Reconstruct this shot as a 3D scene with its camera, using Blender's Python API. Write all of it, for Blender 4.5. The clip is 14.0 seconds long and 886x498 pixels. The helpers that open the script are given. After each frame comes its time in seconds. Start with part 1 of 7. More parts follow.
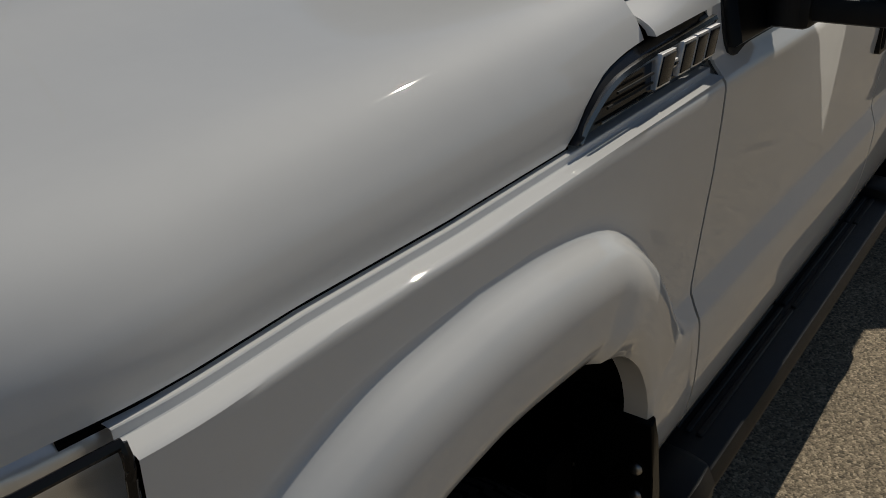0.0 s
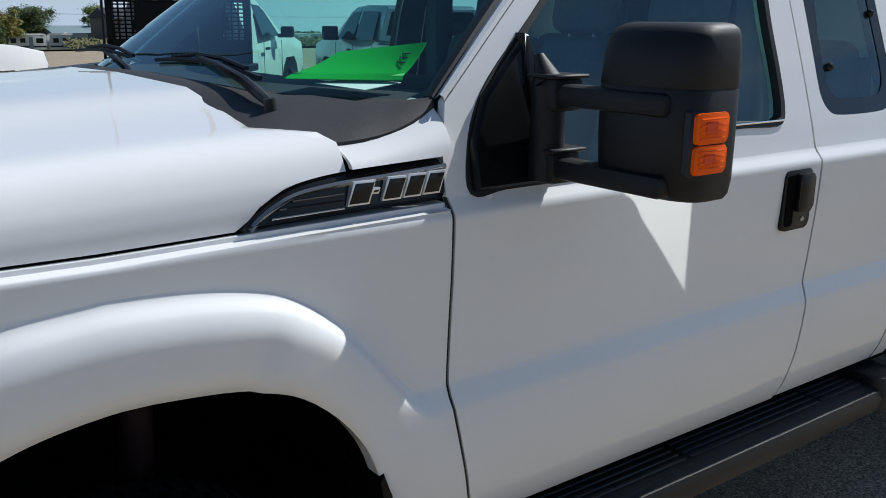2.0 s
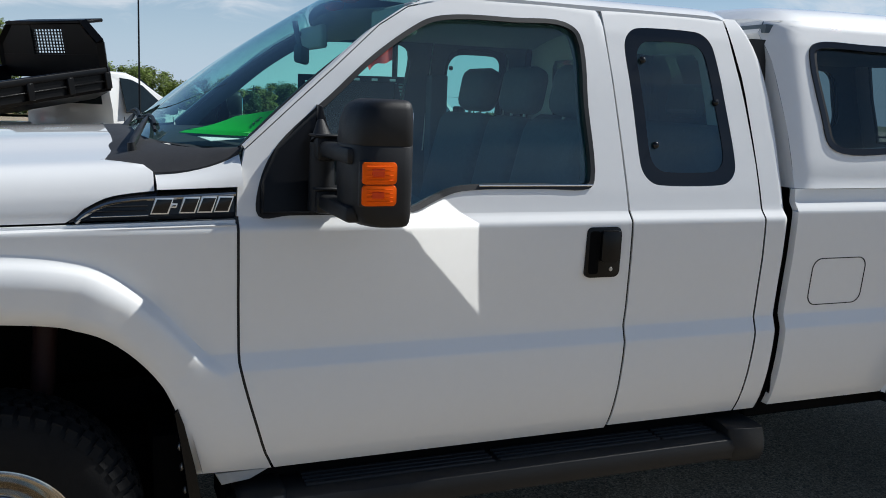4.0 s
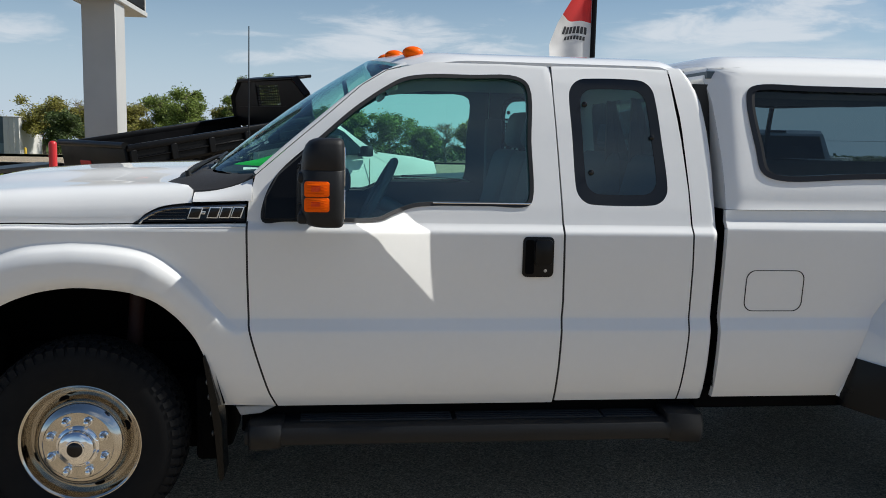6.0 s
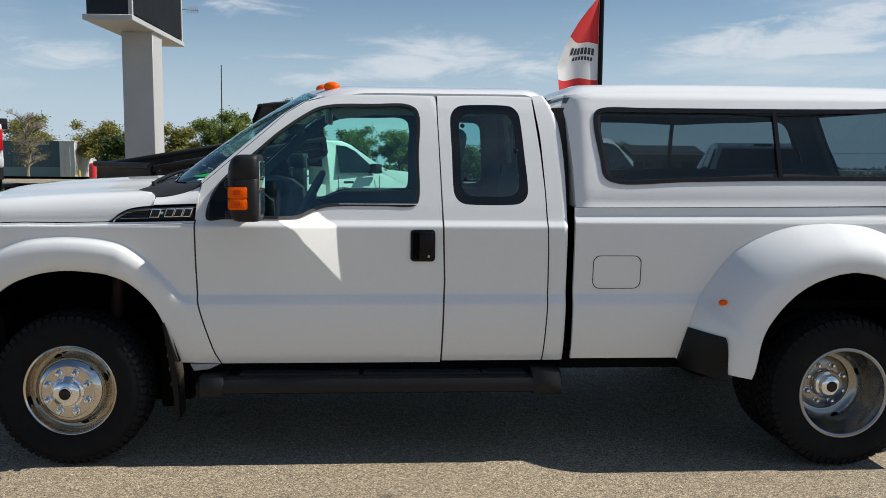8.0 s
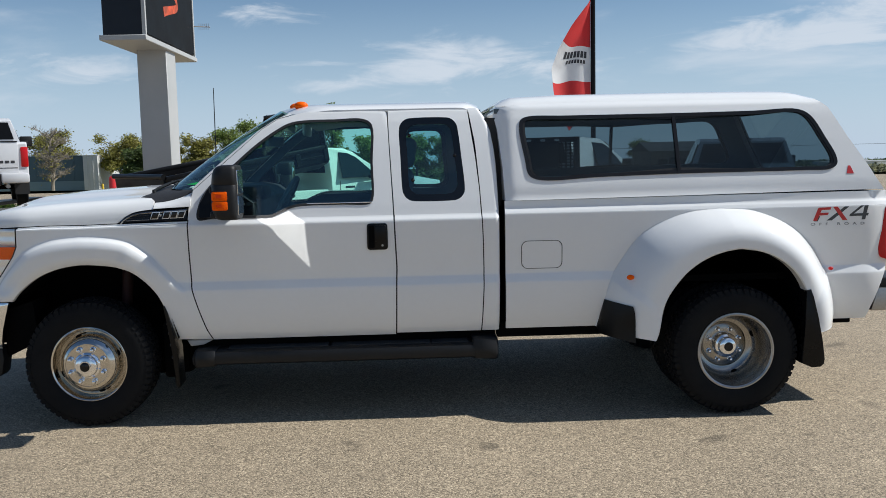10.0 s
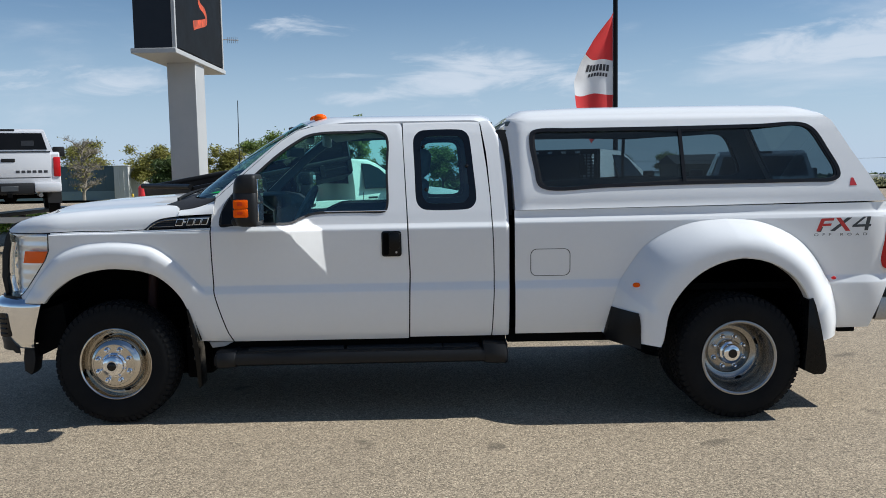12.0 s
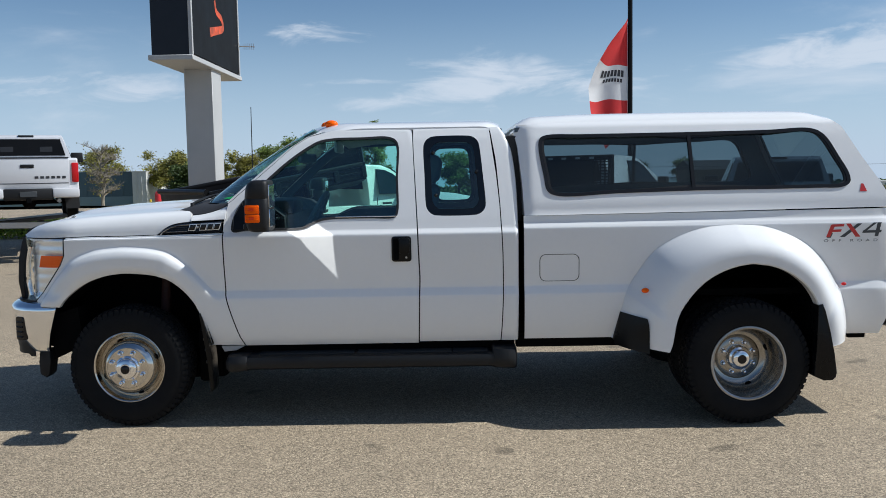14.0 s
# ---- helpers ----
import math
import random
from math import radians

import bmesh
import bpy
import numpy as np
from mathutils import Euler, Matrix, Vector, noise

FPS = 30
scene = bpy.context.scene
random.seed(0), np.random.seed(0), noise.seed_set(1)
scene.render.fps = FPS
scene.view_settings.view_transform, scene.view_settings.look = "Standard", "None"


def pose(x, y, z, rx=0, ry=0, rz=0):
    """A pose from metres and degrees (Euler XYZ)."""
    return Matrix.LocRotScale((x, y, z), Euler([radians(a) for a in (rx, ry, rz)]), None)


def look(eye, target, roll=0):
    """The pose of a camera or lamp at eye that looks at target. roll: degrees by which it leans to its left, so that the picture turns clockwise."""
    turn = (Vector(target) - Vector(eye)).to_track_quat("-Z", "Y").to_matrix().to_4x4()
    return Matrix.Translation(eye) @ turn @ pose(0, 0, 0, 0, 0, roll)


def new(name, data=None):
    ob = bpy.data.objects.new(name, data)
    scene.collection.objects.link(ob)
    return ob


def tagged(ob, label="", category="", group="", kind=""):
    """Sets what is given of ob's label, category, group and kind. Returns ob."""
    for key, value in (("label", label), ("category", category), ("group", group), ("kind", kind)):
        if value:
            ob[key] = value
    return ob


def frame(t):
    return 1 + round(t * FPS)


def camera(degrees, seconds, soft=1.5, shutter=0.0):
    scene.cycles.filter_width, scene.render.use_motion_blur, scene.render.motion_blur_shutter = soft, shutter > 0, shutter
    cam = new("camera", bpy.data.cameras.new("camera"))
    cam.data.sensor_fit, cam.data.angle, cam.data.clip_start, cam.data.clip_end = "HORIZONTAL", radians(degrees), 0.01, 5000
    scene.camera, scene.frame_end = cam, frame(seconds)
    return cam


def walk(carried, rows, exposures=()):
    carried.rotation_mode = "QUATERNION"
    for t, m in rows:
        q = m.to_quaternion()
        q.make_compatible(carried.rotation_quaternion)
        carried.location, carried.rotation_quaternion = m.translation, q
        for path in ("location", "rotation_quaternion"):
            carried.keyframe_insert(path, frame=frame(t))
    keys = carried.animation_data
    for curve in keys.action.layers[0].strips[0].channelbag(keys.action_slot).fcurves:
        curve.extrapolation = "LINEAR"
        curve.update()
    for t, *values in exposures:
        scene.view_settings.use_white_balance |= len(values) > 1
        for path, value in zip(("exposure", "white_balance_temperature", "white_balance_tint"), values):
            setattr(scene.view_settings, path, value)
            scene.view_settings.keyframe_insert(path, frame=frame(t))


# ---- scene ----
# ---- camera and its walk ----
cam = camera(52.9, 14.0, 0.9)
PATH = [
    (0, (-0.621, -1.432, 1.588), (0.832, -0.356, 0.735), -1.6),
    (0.5, (-0.632, -1.642, 1.586), (0.730, -0.434, 0.750), -2.4),
    (1, (-0.632, -1.847, 1.596), (0.668, -0.571, 0.769), -2.3),
    (1.5, (-0.533, -2.084, 1.594), (0.702, -0.701, 0.846), -0.5),
    (2, (-0.352, -2.331, 1.603), (0.804, -0.776, 1.103), 0.5),
    (2.5, (-0.24, -2.615, 1.588), (0.809, -0.967, 1.162), 1.4),
    (3, (-0.094, -2.857, 1.609), (0.884, -1.159, 1.206), 2.7),
    (3.5, (0.11, -3.135, 1.603), (1.002, -1.383, 1.238), 2.6),
    (4, (0.264, -3.419, 1.611), (1.014, -1.595, 1.276), 2.2),
    (6.5, (1.229, -4.741, 1.629), (1.41, -2.764, 1.384), 1.2),
    (7, (1.432, -4.982, 1.623), (1.596, -3.003, 1.39), 1.1),
    (7.5, (1.529, -5.257, 1.617), (1.676, -3.276, 1.391), 0.9),
    (8, (1.619, -5.554, 1.627), (1.747, -3.57, 1.408), 0.5),
    (8.5, (1.713, -5.82, 1.626), (1.822, -3.835, 1.408), -0.2),
    (11, (2.083, -6.682, 1.647), (2.142, -4.693, 1.447), -1.8),
    (11.5, (2.084, -6.692, 1.639), (2.122, -4.702, 1.448), -1.8),
    (12, (2.08, -6.686, 1.63), (2.1, -4.695, 1.445), -1.0),
    (12.5, (2.103, -6.687, 1.636), (2.104, -4.695, 1.455), -0.6),
    (13, (2.119, -6.708, 1.636), (2.111, -4.716, 1.46), -0.8),
    (13.5, (2.124, -6.719, 1.63), (2.112, -4.727, 1.458), -1.0),
    (14, (2.122, -6.726, 1.631), (2.106, -4.733, 1.459), -1.0),
]
walk(cam, [(t, look(eye, target, roll)) for t, eye, target, roll in PATH],
     [(0, -1.30, 6850, 8), (0.5, -0.96, 6250, 8), (1.0, -0.56, 6150, 8), (1.5, -0.24, 6100, 8), (2.0, -0.02, 5950, 8), (3.0, 0.02, 6000, 8), (6.5, 0.06, 6350, 8), (8.7, 0.06, 6300, 8), (11.0, 0.05, 5950, 8), (14, 0.05, 5900, 8)])

# ---- world, sun ----
SUN_TO = Vector((1.0, 0.012, 1.0)).normalized()
sun_data = bpy.data.lights.new("sun", "SUN")
sun_data.energy, sun_data.angle, sun_data.color = 5.1, radians(0.53), (1.0, 0.95, 0.87)
sun = new("sun", sun_data)
sun.matrix_world = look((20, -1.2, 20), (20 - SUN_TO.x, -1.2 - SUN_TO.y, 20 - SUN_TO.z))

# added lamp for sunlight that the tow mirror's upright glass throws onto the door
glint_data = bpy.data.lights.new("added_mirror_glint", "AREA")
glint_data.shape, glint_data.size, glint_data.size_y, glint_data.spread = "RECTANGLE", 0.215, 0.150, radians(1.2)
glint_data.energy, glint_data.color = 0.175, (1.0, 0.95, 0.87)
glint = new("added_mirror_glint", glint_data)
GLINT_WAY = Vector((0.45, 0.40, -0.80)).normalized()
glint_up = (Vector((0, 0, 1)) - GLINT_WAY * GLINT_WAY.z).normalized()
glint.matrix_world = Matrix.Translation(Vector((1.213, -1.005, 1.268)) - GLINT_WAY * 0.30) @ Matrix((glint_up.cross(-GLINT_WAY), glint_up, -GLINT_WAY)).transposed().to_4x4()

world = bpy.data.worlds.new("sky")
scene.world = world
world.use_nodes = True
wt = world.node_tree
wt.nodes.clear()


def nd(tree, kind, inputs=None, **props):
    n = tree.nodes.new(kind)
    if "operation" in props:
        n.operation = props["operation"]
    if "use_clamp" in props:
        n.use_clamp = props["use_clamp"]
    if "interpolation_type" in props:
        n.interpolation_type = props["interpolation_type"]
    if "data_type" in props:
        n.data_type = props["data_type"]
    if "invert" in props:
        n.invert = props["invert"]
    for k, v in (inputs or {}).items():
        if isinstance(v, bpy.types.NodeSocket):
            tree.links.new(v, n.inputs[k])
        else:
            n.inputs[k].default_value = v
    return n


def math_n(tree, op, a, b=0.0, clamp=False):
    return nd(tree, "ShaderNodeMath", {0: a, 1: b}, operation=op, use_clamp=clamp).outputs[0]


sky = nd(wt, "ShaderNodeTexSky")
sky.sky_type, sky.sun_disc, sky.sun_elevation, sky.sun_rotation = "NISHITA", False, radians(45), radians(89.3)
sky.air_density, sky.dust_density, sky.ozone_density = 1.0, 0.1, 3.6
way = nd(wt, "ShaderNodeTexCoord").outputs["Generated"]
sep = nd(wt, "ShaderNodeSeparateXYZ", {0: way})
rise = math_n(wt, "ADD", math_n(wt, "MAXIMUM", sep.outputs[2], 0.0), 0.13)
flat = nd(wt, "ShaderNodeCombineXYZ", {0: math_n(wt, "DIVIDE", sep.outputs[0], rise), 1: math_n(wt, "DIVIDE", sep.outputs[1], rise), 2: 0.37})
wisp = nd(wt, "ShaderNodeTexNoise", {"Vector": flat.outputs[0], "Scale": 0.75, "Detail": 9.0, "Roughness": 0.58, "Distortion": 0.35})
veil = nd(wt, "ShaderNodeTexNoise", {"Vector": flat.outputs[0], "Scale": 0.28, "Detail": 3.0, "Roughness": 0.5})
both = math_n(wt, "ADD", wisp.outputs[0], math_n(wt, "MULTIPLY", veil.outputs[0], 0.75))
puff = nd(wt, "ShaderNodeMapRange", {0: both, 1: 0.95, 2: 1.25}, interpolation_type="SMOOTHSTEP").outputs[0]
# the larger fair-weather clouds: bearing and height in degrees, half widths, weight
bearing = math_n(wt, "MULTIPLY", math_n(wt, "ARCTAN2", sep.outputs[0], sep.outputs[1]), 57.3)
height = math_n(wt, "MULTIPLY", math_n(wt, "ARCSINE", sep.outputs[2]), 57.3)
mass = 0.0
for b0, h0, bw, hw, wgt in ((4.0, 5.8, 9.0, 1.6, 1.0), (23.0, 6.5, 7.0, 1.2, 1.0), (28.0, 8.6, 6.0, 1.6, 0.8), (-8.3, 8.8, 3.6, 1.7, 0.75), (-21.0, 4.9, 9.0, 1.5, 0.75), (-5.0, 4.3, 4.0, 0.6, 0.6), (44.0, 7.0, 8.0, 2.0, 0.9)):
    u = math_n(wt, "DIVIDE", math_n(wt, "SUBTRACT", bearing, b0), bw)
    v = math_n(wt, "DIVIDE", math_n(wt, "SUBTRACT", height, h0), hw)
    q = math_n(wt, "EXPONENT", math_n(wt, "MULTIPLY", math_n(wt, "ADD", math_n(wt, "MULTIPLY", u, u), math_n(wt, "MULTIPLY", v, v)), -1.0))
    mass = math_n(wt, "ADD", math_n(wt, "MULTIPLY", q, wgt), mass)
shred_at = nd(wt, "ShaderNodeCombineXYZ", {0: math_n(wt, "MULTIPLY", bearing, 0.16), 1: math_n(wt, "MULTIPLY", height, 0.62), 2: 1.7})
shred = nd(wt, "ShaderNodeTexNoise", {"Vector": shred_at.outputs[0], "Scale": 1.0, "Detail": 8.0, "Roughness": 0.6, "Distortion": 0.5}).outputs[0]
cloud = nd(wt, "ShaderNodeMapRange", {0: math_n(wt, "ADD", mass, math_n(wt, "MULTIPLY", math_n(wt, "SUBTRACT", shred, 0.5), 3.0)), 1: 0.45, 2: 1.25}, interpolation_type="SMOOTHSTEP").outputs[0]
cloud = math_n(wt, "MULTIPLY", cloud, math_n(wt, "MINIMUM", math_n(wt, "MULTIPLY", mass, 2.5), 1.0))
puff = math_n(wt, "MAXIMUM", puff, cloud)
low = nd(wt, "ShaderNodeMapRange", {0: sep.outputs[2], 1: -0.02, 2: 0.20, 3: 0.80, 4: 0.0}, interpolation_type="SMOOTHSTEP").outputs[0]
hazed = nd(wt, "ShaderNodeMix", {0: low, 6: sky.outputs[0], 7: (6.5, 7.9, 9.8, 1)}, data_type="RGBA")
tinted = nd(wt, "ShaderNodeMix", {0: math_n(wt, "MULTIPLY", puff, 0.78), 6: hazed.outputs[2], 7: (9.0, 9.3, 9.8, 1)}, data_type="RGBA")
bg = nd(wt, "ShaderNodeBackground", {0: tinted.outputs[2], 1: 0.076})
wt.links.new(bg.outputs[0], nd(wt, "ShaderNodeOutputWorld").inputs[0])

# ---- materials ----


def surface(name, color, rough=0.5, metal=0.0, coat=0.0, var=0.10, scale=3.0, fine=60.0, bump=0.0, bump_scale=300.0, spec=0.5, island=0.0, alpha=1.0):
    """A principled surface that varies in tone and gloss at two scales, with fine relief."""
    m = bpy.data.materials.new(name)
    m.use_nodes = True
    t = m.node_tree
    b = t.nodes["Principled BSDF"]
    co = nd(t, "ShaderNodeTexCoord").outputs["Object"]
    n1 = nd(t, "ShaderNodeTexNoise", {"Vector": co, "Scale": scale, "Detail": 4.0, "Roughness": 0.6}).outputs[0]
    n2 = nd(t, "ShaderNodeTexNoise", {"Vector": co, "Scale": fine, "Detail": 2.0, "Roughness": 0.6}).outputs[0]
    mixn = math_n(t, "ADD", math_n(t, "MULTIPLY", n1, 0.6), math_n(t, "MULTIPLY", n2, 0.4))
    if island:
        rnd = nd(t, "ShaderNodeNewGeometry").outputs["Random Per Island"]
        mixn = math_n(t, "ADD", math_n(t, "MULTIPLY", mixn, 1 - island), math_n(t, "MULTIPLY", rnd, island))
    lo = tuple(max(0.0, c * (1 - var)) for c in color) + (1,)
    hi = tuple(min(1.0, c * (1 + var)) for c in color) + (1,)
    span = nd(t, "ShaderNodeMapRange", {0: mixn, 1: 0.3, 2: 0.7}).outputs[0]
    col = nd(t, "ShaderNodeMix", {0: span, 6: lo, 7: hi}, data_type="RGBA").outputs[2]
    t.links.new(col, b.inputs["Base Color"])
    rr = nd(t, "ShaderNodeMapRange", {0: n1, 1: 0.3, 2: 0.7, 3: rough * 0.85, 4: min(1.0, rough * 1.15)}).outputs[0]
    t.links.new(rr, b.inputs["Roughness"])
    b.inputs["Metallic"].default_value = metal
    b.inputs["Specular IOR Level"].default_value = spec
    if coat:
        b.inputs["Coat Weight"].default_value = coat
        b.inputs["Coat Roughness"].default_value = 0.02
    if bump:
        nb = nd(t, "ShaderNodeTexNoise", {"Vector": co, "Scale": bump_scale, "Detail": 3.0}).outputs[0]
        bn = nd(t, "ShaderNodeBump", {"Strength": bump, "Distance": 0.002, "Height": nb})
        t.links.new(bn.outputs[0], b.inputs["Normal"])
    return m


def glass(name, tint, gloss=1.45, rough=0.0, sky_haze=0.0, haze_tint=(0.70, 0.74, 0.74)):
    """A thin pane: mirror-like by its angle, clear and tinted otherwise, with the sky's haze mixed in as flat colour.
    """
    m = bpy.data.materials.new(name)
    m.use_nodes = True
    t = m.node_tree
    t.nodes.clear()
    out = nd(t, "ShaderNodeOutputMaterial")
    clear = nd(t, "ShaderNodeBsdfTransparent", {0: (*tint, 1)})
    shine = nd(t, "ShaderNodeBsdfGlossy", {0: (0.80, 0.95, 1, 1), 1: rough})
    f0 = ((gloss - 1) / (gloss + 1)) ** 2
    facing = nd(t, "ShaderNodeLayerWeight", {0: 0.5})
    steep = math_n(t, "POWER", facing.outputs[1], 5.0)
    fr = math_n(t, "MULTIPLY_ADD", steep, 1 - f0)
    fr.node.inputs[2].default_value = f0
    # diffuse share that paints the sky's bluish reflection into the pane
    haze_diffuse = nd(t, "ShaderNodeBsdfDiffuse", {0: (*haze_tint, 1)})
    filmy = nd(t, "ShaderNodeMixShader", {0: sky_haze, 1: clear.outputs[0], 2: haze_diffuse.outputs[0]})
    mx = nd(t, "ShaderNodeMixShader", {0: fr, 1: filmy.outputs[0], 2: shine.outputs[0]})
    t.links.new(mx.outputs[0], out.inputs[0])
    return m


def ground_material():
    """Weathered paving with pale pebbles bound in grey: pebble by pebble, with stains."""
    m = bpy.data.materials.new("pebbled_paving")
    m.use_nodes = True
    t = m.node_tree
    b = t.nodes["Principled BSDF"]
    co = nd(t, "ShaderNodeTexCoord").outputs["Object"]
    cell = nd(t, "ShaderNodeTexVoronoi", {"Vector": co, "Scale": 150.0, "Randomness": 1.0})
    bw = nd(t, "ShaderNodeSeparateColor", {0: cell.outputs["Color"]})
    ramp = nd(t, "ShaderNodeValToRGB", {0: bw.outputs[0]})
    cr = ramp.color_ramp
    cr.elements[0].position, cr.elements[0].color = 0.0, (0.105, 0.083, 0.055, 1)
    cr.elements[1].position, cr.elements[1].color = 1.0, (0.62, 0.50, 0.345, 1)
    e = cr.elements.new(0.45)
    e.color = (0.29, 0.231, 0.155, 1)
    e = cr.elements.new(0.8)
    e.color = (0.41, 0.327, 0.222, 1)
    big = nd(t, "ShaderNodeTexNoise", {"Vector": co, "Scale": 0.55, "Detail": 5.0, "Roughness": 0.6}).outputs[0]
    mid = nd(t, "ShaderNodeTexNoise", {"Vector": co, "Scale": 9.0, "Detail": 4.0, "Roughness": 0.7}).outputs[0]
    tone = nd(t, "ShaderNodeMapRange", {0: math_n(t, "ADD", math_n(t, "MULTIPLY", big, 0.6), math_n(t, "MULTIPLY", mid, 0.4)), 1: 0.3, 2: 0.7, 3: 0.78, 4: 1.18}).outputs[0]
    spot = nd(t, "ShaderNodeTexNoise", {"Vector": co, "Scale": 2.3, "Detail": 2.0}).outputs[0]
    oil = nd(t, "ShaderNodeMapRange", {0: spot, 1: 0.68, 2: 0.74, 3: 1.0, 4: 0.55}).outputs[0]
    col = nd(t, "ShaderNodeVectorMath", {0: ramp.outputs[0], "Scale": math_n(t, "MULTIPLY", tone, oil)}, operation="SCALE").outputs[0]
    t.links.new(col, b.inputs["Base Color"])
    b.inputs["Roughness"].default_value = 0.85
    bn = nd(t, "ShaderNodeBump", {"Strength": 0.7, "Distance": 0.004, "Height": cell.outputs["Distance"]}, invert=True)
    t.links.new(bn.outputs[0], b.inputs["Normal"])
    return m


PAINT = surface("white_paint", (0.80, 0.80, 0.79), 0.62, coat=1.0, var=0.015, scale=1.5, fine=30, bump=0.003, bump_scale=900, spec=0.25)
PAINT_OLD = surface("white_truck_paint", (0.74, 0.74, 0.72), 0.4, coat=0.6, var=0.04)
# greyer white: the raised pickup's shade is put into its paint
PAINT_SHADED = surface("shaded_white_paint", (0.60, 0.60, 0.61), 0.35, coat=0.8, var=0.03)
SHELL = surface("white_gelcoat", (0.80, 0.80, 0.79), 0.6, coat=0.9, var=0.015, bump=0.004, bump_scale=500, spec=0.25)
BLACK = surface("black_plastic", (0.0095, 0.0098, 0.0108), 0.5, spec=0.32, var=0.2, bump=0.25, bump_scale=700)
# paler black for the cowl: its sunlit look is put into the colour
SUNLIT_BLACK = surface("sunlit_black_plastic", (0.036, 0.036, 0.038), 0.62, spec=0.3, var=0.15, bump=0.25, bump_scale=600)
DASH = surface("dark_dash_vinyl", (0.007, 0.009, 0.013), 0.75, var=0.2, bump=0.2)
# near-zero black: deep shade of underbody and filled gaps is in this colour
DARK = surface("underbody_shade_black", (0.004, 0.004, 0.0042), 0.9, var=0.3, spec=0.06)
HANDLE = surface("handle_black", (0.004, 0.004, 0.0045), 0.28, spec=0.22, var=0.1)
GLOSS = surface("gloss_black", (0.008, 0.008, 0.009), 0.18, spec=0.35, var=0.1)
BAND = surface("black_glass_band", (0.006, 0.008, 0.011), 0.06, spec=0.40, var=0.1)
TRIM = surface("black_rubber", (0.014, 0.014, 0.015), 0.6, var=0.15)
RUBBER = surface("tyre_rubber", (0.0070, 0.0073, 0.0080), 0.80, var=0.25, scale=7, bump=0.2, bump_scale=200, spec=0.2)
CHROME = surface("chrome", (0.86, 0.86, 0.87), 0.07, metal=1.0, var=0.04, scale=12)
RIM = surface("bright_rim", (0.60, 0.57, 0.52), 0.11, metal=1.0, var=0.06, scale=20)
ALLOY = surface("polished_alloy", (0.34, 0.325, 0.30), 0.22, metal=1.0, var=0.06, scale=20)
SATIN = surface("satin_chrome", (0.82, 0.83, 0.85), 0.32, metal=0.65, var=0.03)
STEEL = surface("dull_steel", (0.42, 0.41, 0.40), 0.4, metal=1.0, var=0.15)
AMBER = surface("amber_lens", (1.0, 0.125, 0.0), 0.4, spec=0.12, var=0.10, fine=120)
AMBER_DEEP = surface("deep_amber_lens", (0.80, 0.055, 0.0), 0.3, spec=0.3, var=0.15, fine=120)
RED_LENS = surface("red_lens", (0.50, 0.006, 0.008), 0.3, spec=0.3, coat=0.25, var=0.12, fine=120)
CLEAR = glass("clear_lens", (0.97, 0.98, 0.99))
# bluish tints below hold sky reflection as colour
GLASS_FRONT = glass("door_glass", (0.66, 0.98, 0.90), 1.78, sky_haze=0.014, haze_tint=(0.26, 0.46, 0.66))
GLASS_SHIELD = glass("windscreen_glass", (0.64, 0.95, 0.88), 1.75, sky_haze=0.012, haze_tint=(0.40, 0.66, 0.70))
GLASS_REAR = glass("privacy_glass", (0.48, 0.76, 0.76), 1.78, sky_haze=0.010, haze_tint=(0.28, 0.52, 0.66))
GLASS_CAP = glass("dark_cap_glass", (0.36, 0.44, 0.47), 1.45, sky_haze=0.004)
MIRROR = surface("mirror_glass", (0.9, 0.9, 0.9), 0.01, metal=1.0, var=0.01)
SEAT = surface("grey_seat_cloth", (0.09, 0.125, 0.155), 0.85, var=0.2, bump=0.3)
CABIN = surface("grey_cabin_plastic", (0.07, 0.10, 0.125), 0.7, var=0.2, bump=0.2)
LINER = surface("headliner", (0.46, 0.48, 0.48), 0.9, var=0.1)
GREEN = surface("green_card", (0.006, 0.42, 0.018), 0.6, var=0.05)
PAPER = surface("white_paper", (0.78, 0.78, 0.76), 0.7, var=0.05)
INK = surface("dark_ink", (0.03, 0.03, 0.035), 0.6, var=0.1)
RED = surface("red_paint", (0.55, 0.02, 0.02), 0.4, var=0.15, coat=0.3)
GREYINK = surface("charcoal_decal", (0.05, 0.055, 0.06), 0.35, var=0.15)
SIGN_GREY = surface("painted_sign_metal", (0.42, 0.42, 0.41), 0.5, var=0.1, scale=1.2, bump=0.1, bump_scale=20)
SIGN_DARK = surface("dark_sign_cladding", (0.010, 0.014, 0.022), 0.4, var=0.25, spec=0.3)
SCREEN = surface("led_screen", (0.006, 0.006, 0.006), 0.6, var=0.4, scale=0.8, spec=0.15)
FLAG_RED = surface("red_flag_cloth", (0.62, 0.03, 0.03), 0.8, var=0.12, bump=0.2)
FLAG_WHITE = surface("white_flag_cloth", (0.72, 0.71, 0.70), 0.8, var=0.06, bump=0.2)
PAVING = ground_material()
GRASS = surface("dry_grass", (0.15, 0.145, 0.06), 0.9, var=0.5, scale=0.6, fine=8)


def leaf(name, color):
    """A leaf that also lets light through."""
    m = surface(name, color, 0.6, var=0.5, island=0.7)
    t = m.node_tree
    b, out = t.nodes["Principled BSDF"], t.nodes["Material Output"]
    glow = nd(t, "ShaderNodeBsdfTranslucent", {0: b.inputs["Base Color"].links[0].from_socket})
    mx = nd(t, "ShaderNodeMixShader", {0: 0.45, 1: b.outputs[0], 2: glow.outputs[0]})
    t.links.new(mx.outputs[0], out.inputs[0])
    return m


